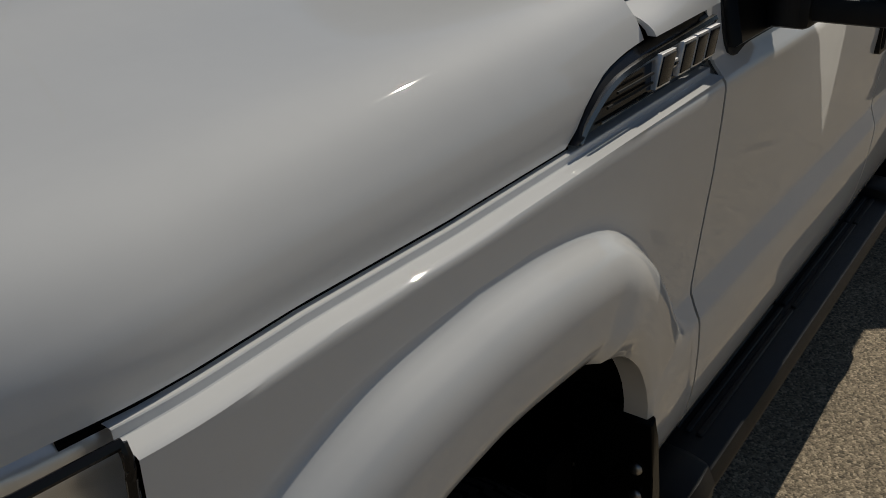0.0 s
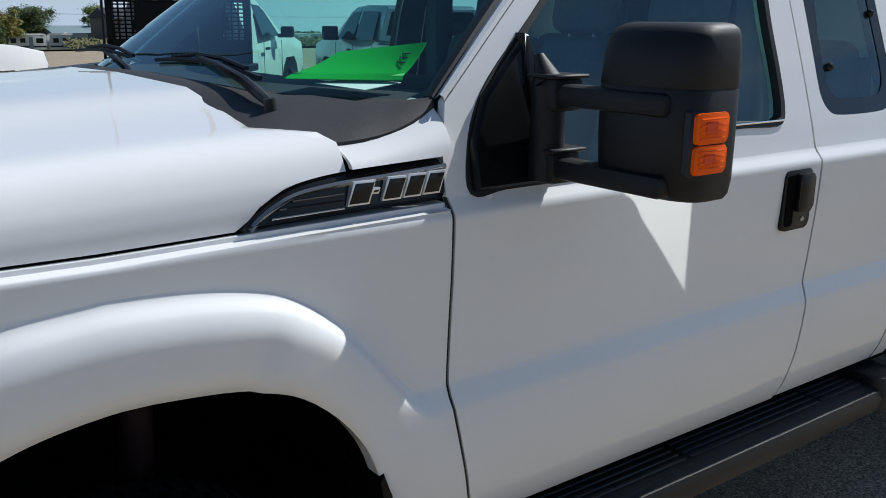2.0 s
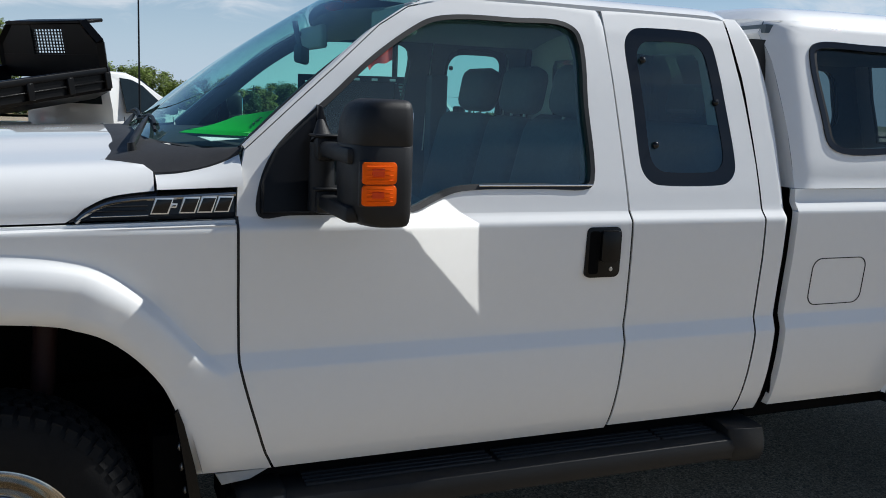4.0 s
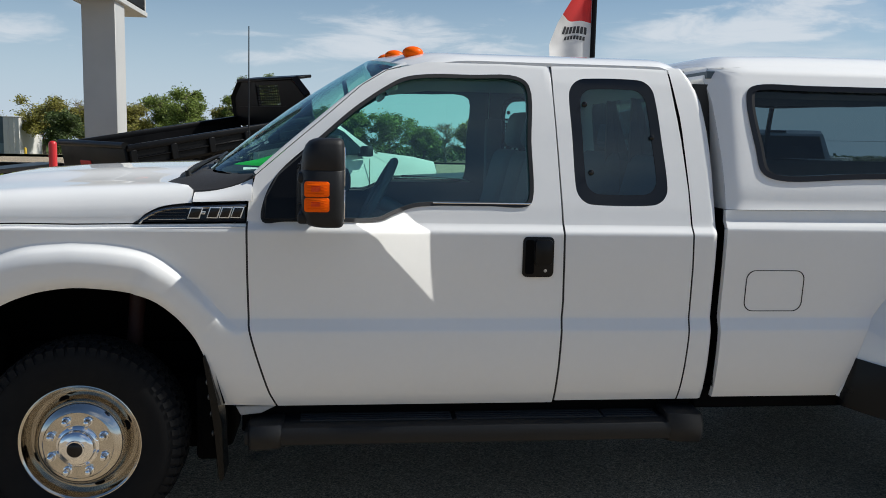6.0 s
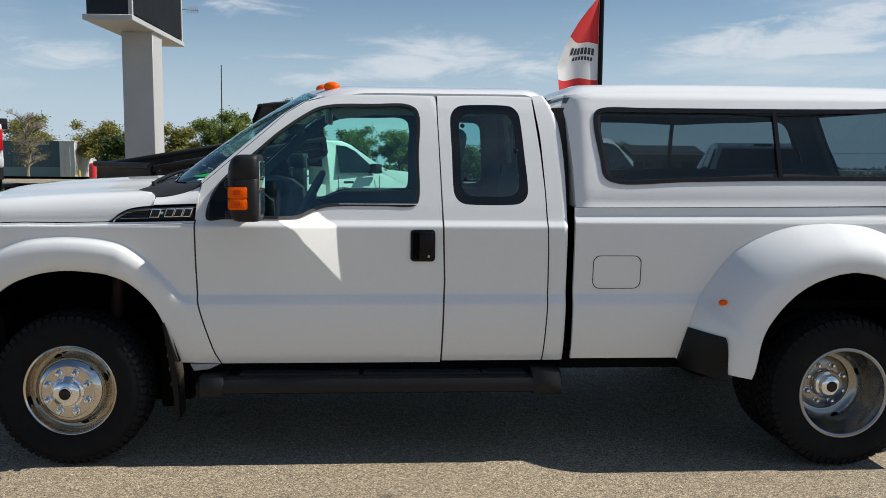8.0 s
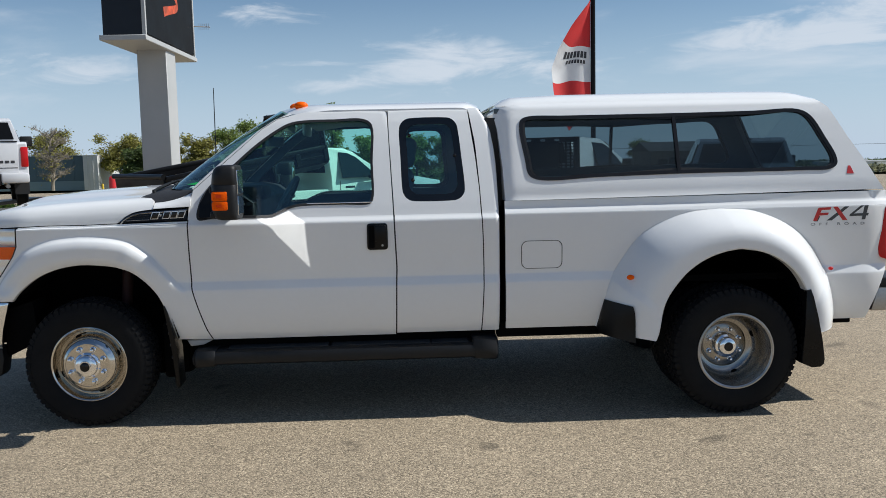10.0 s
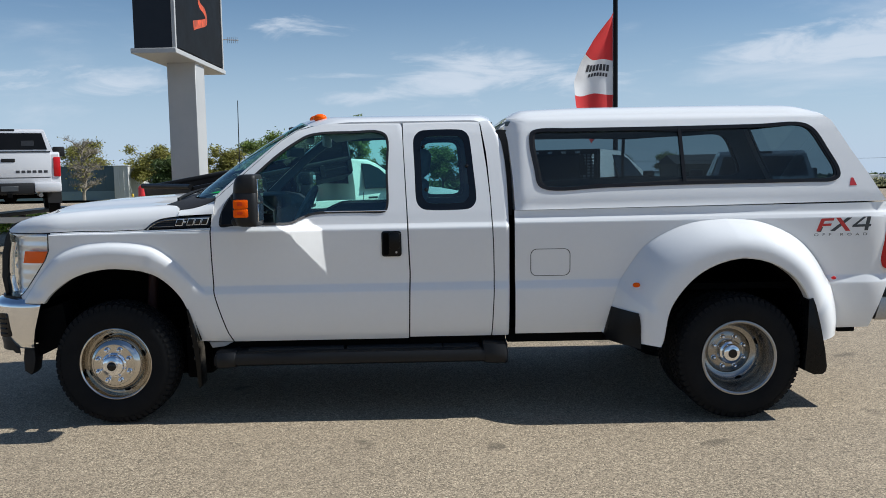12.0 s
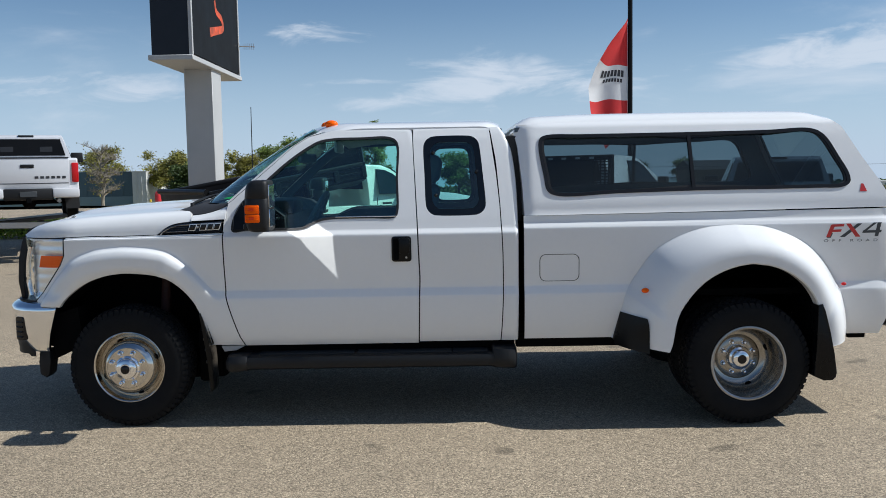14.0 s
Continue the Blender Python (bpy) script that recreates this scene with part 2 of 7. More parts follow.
HEDGE = leaf("hedge_leaf", (0.30, 0.36, 0.05))
LEAF_GREEN = leaf("green_leaf", (0.19, 0.25, 0.05))
LEAF_OLIVE = leaf("olive_leaf", (0.29, 0.27, 0.06))
LEAF_DARK = leaf("dark_leaf", (0.09, 0.13, 0.035))
BARK = surface("bark", (0.11, 0.09, 0.07), 0.9, var=0.35, scale=6, bump=0.6, bump_scale=40)
TWIG = surface("bare_twig", (0.28, 0.24, 0.19), 0.9, var=0.3)
CLAD_PALE = surface("pale_blue_cladding", (0.20, 0.27, 0.29), 0.6, var=0.1, scale=0.4)
CLAD_BLUE = surface("blue_grey_cladding", (0.085, 0.13, 0.155), 0.6, var=0.12, scale=0.4)
CLAD_BROWN = surface("brown_siding", (0.12, 0.095, 0.08), 0.7, var=0.15, scale=0.5)
CLAD_WHITE = surface("white_cladding", (0.62, 0.61, 0.58), 0.6, var=0.08, scale=0.4)
ROOF_DARK = surface("dark_roof", (0.03, 0.032, 0.036), 0.8, var=0.3)
STEEL_BLACK = surface("black_painted_steel", (0.004, 0.004, 0.0045), 0.35, spec=0.16, var=0.3, bump=0.05, bump_scale=60)
SILVER = surface("silver_paint", (0.30, 0.32, 0.34), 0.3, metal=0.5, coat=0.8, var=0.05)
DUSTY_RED = surface("dusty_red_paint", (0.035, 0.009, 0.008), 0.7, var=0.3)
LAMP_BOWL = surface("lamp_reflector", (0.88, 0.89, 0.90), 0.30, metal=0.75, var=0.06)
YELLOW = surface("yellow_paint", (0.65, 0.42, 0.03), 0.5, var=0.1)
FLAME = bpy.data.materials.new("lit_display_orange")
FLAME.use_nodes = True
FLAME.node_tree.nodes["Principled BSDF"].inputs["Base Color"].default_value = (0.3, 0.05, 0.01, 1)
FLAME.node_tree.nodes["Principled BSDF"].inputs["Emission Color"].default_value = (1.0, 0.085, 0.006, 1)
flame_noise = nd(FLAME.node_tree, "ShaderNodeTexNoise", {"Scale": 3.5, "Detail": 3.0, "Vector": nd(FLAME.node_tree, "ShaderNodeTexCoord").outputs["Object"]})
flame_power = nd(FLAME.node_tree, "ShaderNodeMapRange", {0: flame_noise.outputs[0], 1: 0.38, 2: 0.66, 3: 0.03, 4: 0.55})
FLAME.node_tree.links.new(flame_power.outputs[0], FLAME.node_tree.nodes["Principled BSDF"].inputs["Emission Strength"])

# ---- building helpers ----


def catmull(pts, n):
    """A smooth curve through pts, n steps a span."""
    p = [Vector(a) for a in pts]
    p = [p[0] * 2 - p[1]] + p + [p[-1] * 2 - p[-2]]
    out = []
    for i in range(1, len(p) - 2):
        for k in range(n):
            t = k / n
            a, b, c, d = p[i - 1], p[i], p[i + 1], p[i + 2]
            out.append(0.5 * (2 * b + (c - a) * t + (2 * a - 5 * b + 4 * c - d) * t * t + (3 * b - a - 3 * c + d) * t * t * t))
    out.append(p[-2])
    return out


def linear(pts, n):
    p = [Vector(a) for a in pts]
    out = [p[i].lerp(p[i + 1], k / n) for i in range(len(p) - 1) for k in range(n)]
    return out + [p[-1]]


def put_grid(bm, rows, closed=False):
    """A sheet of quads through rows of points."""
    vs = [[bm.verts.new(p) for p in r] for r in rows]
    for a, b in zip(vs, vs[1:]):
        n = len(a)
        for i in range(n if closed else n - 1):
            j = (i + 1) % n
            try:
                bm.faces.new((a[i], a[j], b[j], b[i]))
            except ValueError:
                pass
    return vs


def link_mesh(name, bm, material, sharp=38):
    bmesh.ops.remove_doubles(bm, verts=bm.verts, dist=0.0004)
    bmesh.ops.recalc_face_normals(bm, faces=bm.faces)
    lim = radians(sharp)
    for f in bm.faces:
        f.smooth = True
    for e in bm.edges:
        if len(e.link_faces) == 2 and e.calc_face_angle(0) > lim:
            e.smooth = False
    me = bpy.data.meshes.new(name)
    bm.to_mesh(me)
    bm.free()
    for m in material if isinstance(material, (list, tuple)) else [material]:
        me.materials.append(m)
    return new(name, me)


def part(name, bm, material, parent, label="", sharp=38):
    """Links a bmesh, drawn in world metres, as one mesh under a thing or a part."""
    ob = link_mesh(name, bm, material, sharp)
    ob.parent = parent
    if parent.parent is None:
        ob.matrix_parent_inverse = Matrix.Translation(-parent.location)
    return tagged(ob, label)


def thing(name, at, label, category, group="", kind=""):
    e = new(name)
    e.empty_display_size = 0.2
    e.location = at
    return tagged(e, label, category, group, kind)


def solo(name, bm, material, label, category, group="", kind="", sharp=38):
    return tagged(link_mesh(name, bm, material, sharp), label, category, group, kind)


def box(bm, x0, x1, y0, y1, z0, z1, bevel=0.0, seg=2, m=None):
    r = bmesh.ops.create_cube(bm, size=1.0)
    vs = r["verts"]
    for v in vs:
        v.co = Vector((x0 + (v.co.x + 0.5) * (x1 - x0), y0 + (v.co.y + 0.5) * (y1 - y0), z0 + (v.co.z + 0.5) * (z1 - z0)))
    if bevel:
        es = list({e for v in vs for e in v.link_edges})
        r2 = bmesh.ops.bevel(bm, geom=es, offset=bevel, segments=seg, affect="EDGES", profile=0.5)
        vs = list({v for f in r2["faces"] for v in f.verts} | {v for v in vs if v.is_valid})
    if m:
        bmesh.ops.transform(bm, matrix=m, verts=vs)
    return vs


def rod(bm, a, b, r0, r1=None, seg=10):
    """A round bar from a to b."""
    a, b = Vector(a), Vector(b)
    r1 = r0 if r1 is None else r1
    q = (b - a).to_track_quat("Z", "Y").to_matrix()
    rings = []
    for p, r in ((a, r0), (b, r1)):
        rings.append([p + q @ Vector((r * math.cos(2 * math.pi * i / seg), r * math.sin(2 * math.pi * i / seg), 0)) for i in range(seg)])
    vs = put_grid(bm, rings, True)
    bm.faces.new(vs[0][::-1])
    bm.faces.new(vs[1])


def tube(bm, pts, r, seg=8):
    """A round bar along a bent line."""
    pts = [Vector(p) for p in pts]
    rings = []
    for i, p in enumerate(pts):
        d = pts[min(i + 1, len(pts) - 1)] - pts[max(i - 1, 0)]
        q = d.to_track_quat("Z", "Y").to_matrix()
        rings.append([p + q @ Vector((r * math.cos(2 * math.pi * k / seg), r * math.sin(2 * math.pi * k / seg), 0)) for k in range(seg)])
    vs = put_grid(bm, rings, True)
    bm.faces.new(vs[0][::-1])
    bm.faces.new(vs[-1])


def spin(bm, prof, seg=48, centre=(0, 0, 0), out=-1):
    """A turned form about the y axis; prof: (radius, distance outwards)."""
    c = Vector(centre)
    rows = [[c + Vector((r * math.cos(2 * math.pi * i / seg), out * d, r * math.sin(2 * math.pi * i / seg))) for i in range(seg)] for r, d in prof]
    put_grid(bm, rows, True)


def slab(bm, outline, y0, y1, bevel=0.0):
    """An upright plate cut to an outline in x, z, from y0 to y1."""
    a = [bm.verts.new((x, y0, z)) for x, z in outline]
    b = [bm.verts.new((x, y1, z)) for x, z in outline]
    n = len(a)
    fs = [bm.faces.new(a[::-1]), bm.faces.new(b)]
    for i in range(n):
        fs.append(bm.faces.new((a[i], a[(i + 1) % n], b[(i + 1) % n], b[i])))
    if bevel:
        es = list({e for f in fs[:2] for e in f.edges})
        bmesh.ops.bevel(bm, geom=es, offset=bevel, segments=2, affect="EDGES", profile=0.5)


def rim_in(bm, depth, axis=1, sign=1):
    """Folds the open edges of a sheet inwards, so that it has a thickness."""
    es = [e for e in bm.edges if len(e.link_faces) == 1]
    r = bmesh.ops.extrude_edge_only(bm, edges=es)
    for g in r["geom"]:
        if isinstance(g, bmesh.types.BMVert):
            g.co[axis] += sign * depth


# ---- the pickup's body side: depth by height ----
SEC_Z = [0.50, 0.535, 0.57, 0.63, 0.70, 0.78, 0.825, 0.838, 0.886, 0.90, 1.00, 1.10, 1.19, 1.232, 1.242, 1.268, 1.278, 1.34, 1.50, 1.70, 1.85, 1.92, 1.955, 1.98]
SEC_Y = [0.930, 0.952, 0.968, 0.986, 0.999, 1.0065, 1.0080, 1.0070, 0.9895, 0.9890, 0.997, 1.006, 1.0105, 1.0115, 1.0095, 0.9885, 0.985, 0.970, 0.924, 0.862, 0.806, 0.772, 0.715, 0.58]
_zz = np.linspace(0.46, 2.0, 1541)
_yy = np.interp(_zz, SEC_Z, SEC_Y)
_yy = np.convolve(np.pad(_yy, 2, mode="edge"), np.hanning(7)[1:-1] / np.hanning(7)[1:-1].sum(), mode="valid")


def nose(x):
    return 0.13 * (max(0.0, -0.30 - x) / 0.40) ** 1.8


def side(x, z):
    """Half width of the body side at x, z."""
    return float(np.interp(z, _zz, _yy)) - nose(x)


CAP_Z = [1.33, 1.352, 1.36, 1.42, 1.50, 1.70, 1.85, 1.92, 1.955, 1.98]
CAP_Y = [0.992, 0.99, 0.982, 0.975, 0.955, 0.900, 0.855, 0.825, 0.78, 0.66]


def cap_side(x, z):
    # the front corners are rounded in plan
    return float(np.interp(z, CAP_Z, CAP_Y)) - 0.034 * max(0.0, (2.665 - x) / 0.08) ** 2


def pt(s, x, z, off=0.0, f=side):
    """A point of the body side; s is -1 on the driver's side, 1 on the other."""
    return Vector((x, s * (f(x, z) + off), z))


FIRST_GAP = [(0.655, 1.272), (0.656, 1.05), (0.660, 0.86), (0.664, 0.838), (0.674, 0.795), (0.690, 0.736), (0.735, 0.583), (0.766, 0.516)]


def interp_x(table, z):
    t = sorted((b, a) for a, b in table)
    return float(np.interp(z, [a for a, _ in t], [b for _, b in t]))


Z_ROWS = [0.516, 0.53, 0.55, 0.575, 0.61, 0.65, 0.69, 0.73, 0.77, 0.80, 0.82, 0.830, 0.835, 0.839, 0.844, 0.862, 0.880, 0.885, 0.889, 0.895, 0.905, 0.93, 0.96, 1.0, 1.03, 1.06, 1.085, 1.105, 1.12, 1.135, 1.147, 1.157, 1.165, 1.171, 1.175, 1.179, 1.182, 1.185, 1.188]


def front_fender(s, parent):
    bm = bmesh.new()
    arch_l = [(-0.60, 0.80), (-0.50, 0.943), (-0.376, 1.078), (-0.325, 1.117), (-0.25, 1.151), (-0.15, 1.178), (0.0, 1.190)]
    arch_r = [(0.0, 1.190), (0.12, 1.185), (0.22, 1.172), (0.305, 1.147), (0.40, 1.083), (0.47, 1.012), (0.532, 0.938), (0.59, 0.876), (0.636, 0.845), (0.660, 0.80), (0.680, 0.735), (0.722, 0.60), (0.752, 0.516)]
    edge = [(-0.635, 0.80), (-0.56, 0.883), (-0.475, 0.985), (-0.405, 1.075), (-0.378, 1.13), (-0.373, 1.222), (-0.373, 1.27)]
    al, ar = catmull([(a, b, 0) for a, b in arch_l], 8), catmull([(a, b, 0) for a, b in arch_r], 8)
    lx = lambda z: interp_x([(p.x, p.y) for p in al], z)
    rx = lambda z: interp_x([(p.x, p.y) for p in ar], z)
    zl = [z for z in Z_ROWS if z >= 0.80]
    rows = []
    for z in zl:
        x0, x1 = interp_x(edge, z), lx(z)
        rows.append([pt(s, x0 + (x1 - x0) * k / 6, z) for k in range(7)])
    put_grid(bm, rows)
    rows = []
    for z in Z_ROWS:
        x0, x1 = rx(z), interp_x(FIRST_GAP, z) - 0.004
        rows.append([pt(s, x0 + (x1 - x0) * k / 8, z) for k in range(9)])
    put_grid(bm, rows)
    rows = []
    xs = [-0.373 + k * (0.651 + 0.373) / 48 for k in range(49)]
    for i in range(9):
        rows.append([pt(s, x, 1.188 + (hood_seam(x) - 0.019 - 1.188) * i / 8) for x in xs])
    for d, h in ((0.0025, 0.002), (0.008, 0.0032), (0.016, 0.004), (0.0235, 0.0045), (0.0245, 0.0055), (0.0252, 0.0125), (0.0262, 0.0135), (0.055, 0.014)):
        rows.append([Vector((x, s * (side(x, 1.22) - d), hood_seam(x) - 0.019 + h)) for x in xs])
    put_grid(bm, rows)
    # flare: from its outer line to the wheel opening
    outer = [Vector((lx(z), z, 0)) for z in zl] + [Vector((0.0, 1.190, 0))] + [Vector((rx(z), z, 0)) for z in Z_ROWS[::-1]]
    inner = catmull([(-0.43, 0.80, 0), (-0.38, 0.86, 0), (-0.32, 0.91, 0), (-0.25, 0.955, 0), (-0.17, 0.988, 0), (-0.095, 1.008, 0), (0.0, 1.02, 0), (0.08, 1.018, 0), (0.2, 1.004, 0),
                     (0.3, 0.973, 0), (0.38, 0.914, 0), (0.44, 0.845, 0), (0.475, 0.785, 0), (0.507, 0.70, 0), (0.532, 0.60, 0), (0.550, 0.524, 0)], 10)
    # each point of the outer line meets the opening along a line to the wheel's middle
    turn = lambda p: math.atan2(p.y - 0.50, p.x - 0.03)
    ways = [turn(p) for p in inner][::-1]
    full = lambda z: float(np.interp(z, [0.5, 0.78, 0.90, 1.10], [0.930, 1.0065, 1.0085, 1.008]))
    rows = []
    for o in outer:
        a = turn(o)
        q = Vector((float(np.interp(a, ways, [p.x for p in inner][::-1])), float(np.interp(a, ways, [p.y for p in inner][::-1])), 0))
        amp = 0.050 * float(np.interp(a, [0.10, 0.40, 0.62, 0.85, 1.10, 1.35, 2.3, 2.75], [0.0, 0.06, 0.22, 0.58, 0.90, 1.0, 1.0, 0.75]))
        row = []
        for k in range(25):
            w = k / 24
            p = o.lerp(q, w)
            lift = amp * (1 - (1 - min(1, w / 0.50)) ** 2.3) * min(1, w / 0.17) * (1 - 0.35 * max(0, (w - 0.72) / 0.28) ** 2)
            z = max(p.y, 0.47)
            fill = max(0.0, full(z) - side(0.0, z)) * min(1.0, w / 0.20) if z > 0.78 and a < 1.2 else 0.0
            row.append(pt(s, p.x, z, lift + fill))
        last = row[-1]
        row.append(last + Vector((0, -s * 0.006, 0)) + (Vector((0.03, 0, 0.5)) - Vector((last.x, 0, last.z))) * 0.012)
        row.append(row[-1] + Vector((0, -s * 0.040, 0)))
        rows.append(row)
    put_grid(bm, rows)
    ob = part("fender", bm, PAINT, parent, "white front fender with a flared arch")
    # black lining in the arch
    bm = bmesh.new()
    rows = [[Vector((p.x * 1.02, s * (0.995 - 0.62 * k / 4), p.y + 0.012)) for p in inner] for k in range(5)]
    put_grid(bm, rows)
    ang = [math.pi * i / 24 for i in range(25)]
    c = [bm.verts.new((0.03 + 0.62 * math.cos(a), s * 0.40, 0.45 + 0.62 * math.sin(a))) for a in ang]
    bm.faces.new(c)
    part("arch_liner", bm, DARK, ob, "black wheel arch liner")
    # dark blocks added out of plain view to keep the wheel well black
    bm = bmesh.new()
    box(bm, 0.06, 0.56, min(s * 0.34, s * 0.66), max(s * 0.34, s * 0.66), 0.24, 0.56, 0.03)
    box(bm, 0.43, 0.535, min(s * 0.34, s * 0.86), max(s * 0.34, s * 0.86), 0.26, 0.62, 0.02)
    part("dark_well_fill", bm, DARK, ob)
    # rivets down the splash guard behind the wheel
    bm = bmesh.new()
    slab(bm, [(0.482, 0.735), (0.492, 0.748), (0.508, 0.70), (0.535, 0.58), (0.554, 0.47), (0.564, 0.25), (0.550, 0.225), (0.538, 0.25), (0.524, 0.45), (0.502, 0.62)], s * 1.014, s * 0.87, 0.004)
    flap = part("mud_flap", bm, HANDLE, parent, "black moulded splash guard")
    for z, x in ((0.70, 0.506), (0.63, 0.515), (0.57, 0.523), (0.50, 0.530), (0.42, 0.536)):
        bm = bmesh.new()
        bmesh.ops.create_uvsphere(bm, u_segments=10, v_segments=6, radius=0.012)
        bmesh.ops.transform(bm, matrix=Matrix.Translation((float(np.interp(z, [0.45, 0.62, 0.76], [0.52, 0.50, 0.495])) - 0.003, s * 0.985, z)) @ Matrix.Diagonal((0.5, 1, 1, 1)), verts=bm.verts)
        part("rivet", bm, STEEL, flap)
    return ob


def ease(p0, a, b, p3, t):
    """A point between a and b on a curve through four points, eased by the chords' lengths."""
    t1 = max(1e-3, (a - p0).length ** 0.5)
    t2 = t1 + max(1e-3, (b - a).length ** 0.5)
    t3 = t2 + max(1e-3, (p3 - b).length ** 0.5)
    u = t1 + (t2 - t1) * t
    q0, q1, q2 = p0.lerp(a, u / t1), a.lerp(b, (u - t1) / (t2 - t1)), b.lerp(p3, (u - t2) / (t3 - t2))
    return q0.lerp(q1, u / t2).lerp(q1.lerp(q2, (u - t1) / (t3 - t1)), (u - t1) / (t2 - t1))


def ring_panel(bm, s, pairs, across=6, closed=True, f=side, steps=5, lip=0.0):
    """A sheet between an outer and an inner outline."""
    o = [Vector((*a, 0)) for a, _ in pairs]
    q = [Vector((*b, 0)) for _, b in pairs]
    if closed:
        o.append(o[0].copy()), q.append(q[0].copy())
    n = len(o)
    oo, ii = [], []
    for i in range(n - 1):
        for k in range(steps):
            t = k / steps
            oo.append(o[i].lerp(o[i + 1], t))
            a, b = q[i], q[i + 1]
            p0, p3 = q[i - 1 if i else (n - 2 if closed else 0)], q[(i + 2) if i + 2 < n else (1 if closed else n - 1)]
            ii.append(ease(p0, a, b, p3, t))
    rows = []
    for k in range(across + 1):
        w = k / across
        rows.append([pt(s, p.x, p.y, 0, f) for p in (a.lerp(b, w) for a, b in zip(oo, ii))])
    if lip:
        rows.append([v + Vector((0, -s * lip, 0)) for v in rows[-1]])
    put_grid(bm, rows, closed)
    return oo, ii


DOOR1 = [((0.654, 1.272), (0.715, 1.274)), ((0.660, 1.352), (0.724, 1.365)), ((0.684, 1.448), (0.777, 1.462)), ((0.82, 1.568), (0.94, 1.608)),
         ((0.967, 1.696), (1.07, 1.722)), ((1.10, 1.815), (1.196, 1.810)), ((1.20, 1.878), (1.269, 1.848)), ((1.36, 1.918), (1.362, 1.864)), ((1.55, 1.926), (1.55, 1.867)),
         ((1.70, 1.928), (1.735, 1.866)), ((1.880, 1.928), (1.785, 1.83)), ((1.895, 1.60), (1.786, 1.60)), ((1.906, 1.35), (1.785, 1.37)), ((1.909, 1.272), (1.765, 1.346)),
         ((1.60, 1.272), (1.60, 1.345)), ((1.40, 1.272), (1.37, 1.343)), ((1.31, 1.272), (1.297, 1.334)), ((1.24, 1.272), (1.224, 1.306)), ((1.18, 1.272), (1.165, 1.281)),
         ((1.0, 1.272), (1.0, 1.2765)), ((0.80, 1.272), (0.80, 1.2755))]
DOOR2 = [((2.045, 1.272), (2.045, 1.352)), ((2.0, 1.272), (2.016, 1.358)), ((1.95, 1.272), (1.992, 1.374)), ((1.917, 1.272), (1.976, 1.398)), ((1.913, 1.36), (1.969, 1.427)), ((1.900, 1.62), (1.962, 1.62)),
         ((1.892, 1.78), (1.956, 1.793)), ((1.890, 1.85), (1.962, 1.822)), ((1.888, 1.928), (1.978, 1.846)), ((1.95, 1.928), (2.002, 1.862)), ((2.03, 1.928), (2.03, 1.868)),
         ((2.25, 1.928), (2.25, 1.869)), ((2.31, 1.927), (2.279, 1.863)), ((2.388, 1.926), (2.303, 1.847)), ((2.395, 1.88), (2.319, 1.823)), ((2.402, 1.82), (2.326, 1.793)), ((2.428, 1.62), (2.343, 1.62)),
         ((2.446, 1.42), (2.358, 1.427)), ((2.449, 1.34), (2.353, 1.398)), ((2.452, 1.272), (2.337, 1.374)), ((2.38, 1.272), (2.312, 1.358)), ((2.29, 1.272), (2.283, 1.352))]
GAP1 = [(1.909, 1.28), (1.914, 1.10), (1.919, 0.95), (1.915, 0.85), (1.911, 0.70), (1.905, 0.52)]
GAP2 = [(2.452, 1.28), (2.459, 1.10), (2.461, 0.92), (2.458, 0.80), (2.448, 0.60), (2.442, 0.52)]
Z_DOOR = [z for z in Z_ROWS if z > 0.52 and z < 1.17] + [1.19, 1.21, 1.222, 1.23, 1.236, 1.242, 1.248, 1.254, 1.26, 1.266, 1.272]


def lower_door(bm, s, left, right, bottom):
    rows = []
    for z in [bottom] + [z for z in Z_DOOR if z > bottom + 0.008]:
        x0, x1 = left(z), right(z)
        rows.append([pt(s, x0 + (x1 - x0) * k / 20, z) for k in range(21)])
    put_grid(bm, rows)


def pane(name, s, loop, material, parent, inset, label="", f=side, border=0.0):
    """A curved pane that fills an opening, set a little behind the skin."""
    bm = bmesh.new()
    c = sum(loop, Vector()) / len(loop)
    rows = []
    for k in range(7):
        rows.append([pt(s, p.x, p.y, -inset, f) for p in (c.lerp(q, max(0.02, k / 6)) for q in loop)])
    vs = put_grid(bm, rows, True)
    bm.faces.new(vs[0])
    ob = part(name, bm, material, parent, label)
    ob.visible_shadow = False
    return ob


def seal(name, s, loop, width, parent, proud=0.004, material=None, f=side, inward=True):
    """A rubber strip round an opening."""
    bm = bmesh.new()
    c = sum(loop, Vector()) / len(loop)
    n = len(loop)
    rows = [[], [], [], []]
    for i, p in enumerate(loop):
        d = (loop[(i + 1) % n] - loop[i - 1]).normalized()
        nn = Vector((d.y, -d.x, 0))
        if (c - p).dot(nn) < 0:
            nn = -nn
        a, b = p - nn * 0.003, p + nn * width
        rows[0].append(pt(s, a.x, a.y, -0.012, f))
        rows[1].append(pt(s, a.x, a.y, proud, f))
        rows[2].append(pt(s, b.x, b.y, proud * 0.5, f))
        rows[3].append(pt(s, b.x, b.y, -0.022, f))
    put_grid(bm, rows, True)
    return part(name, bm, material or TRIM, parent)


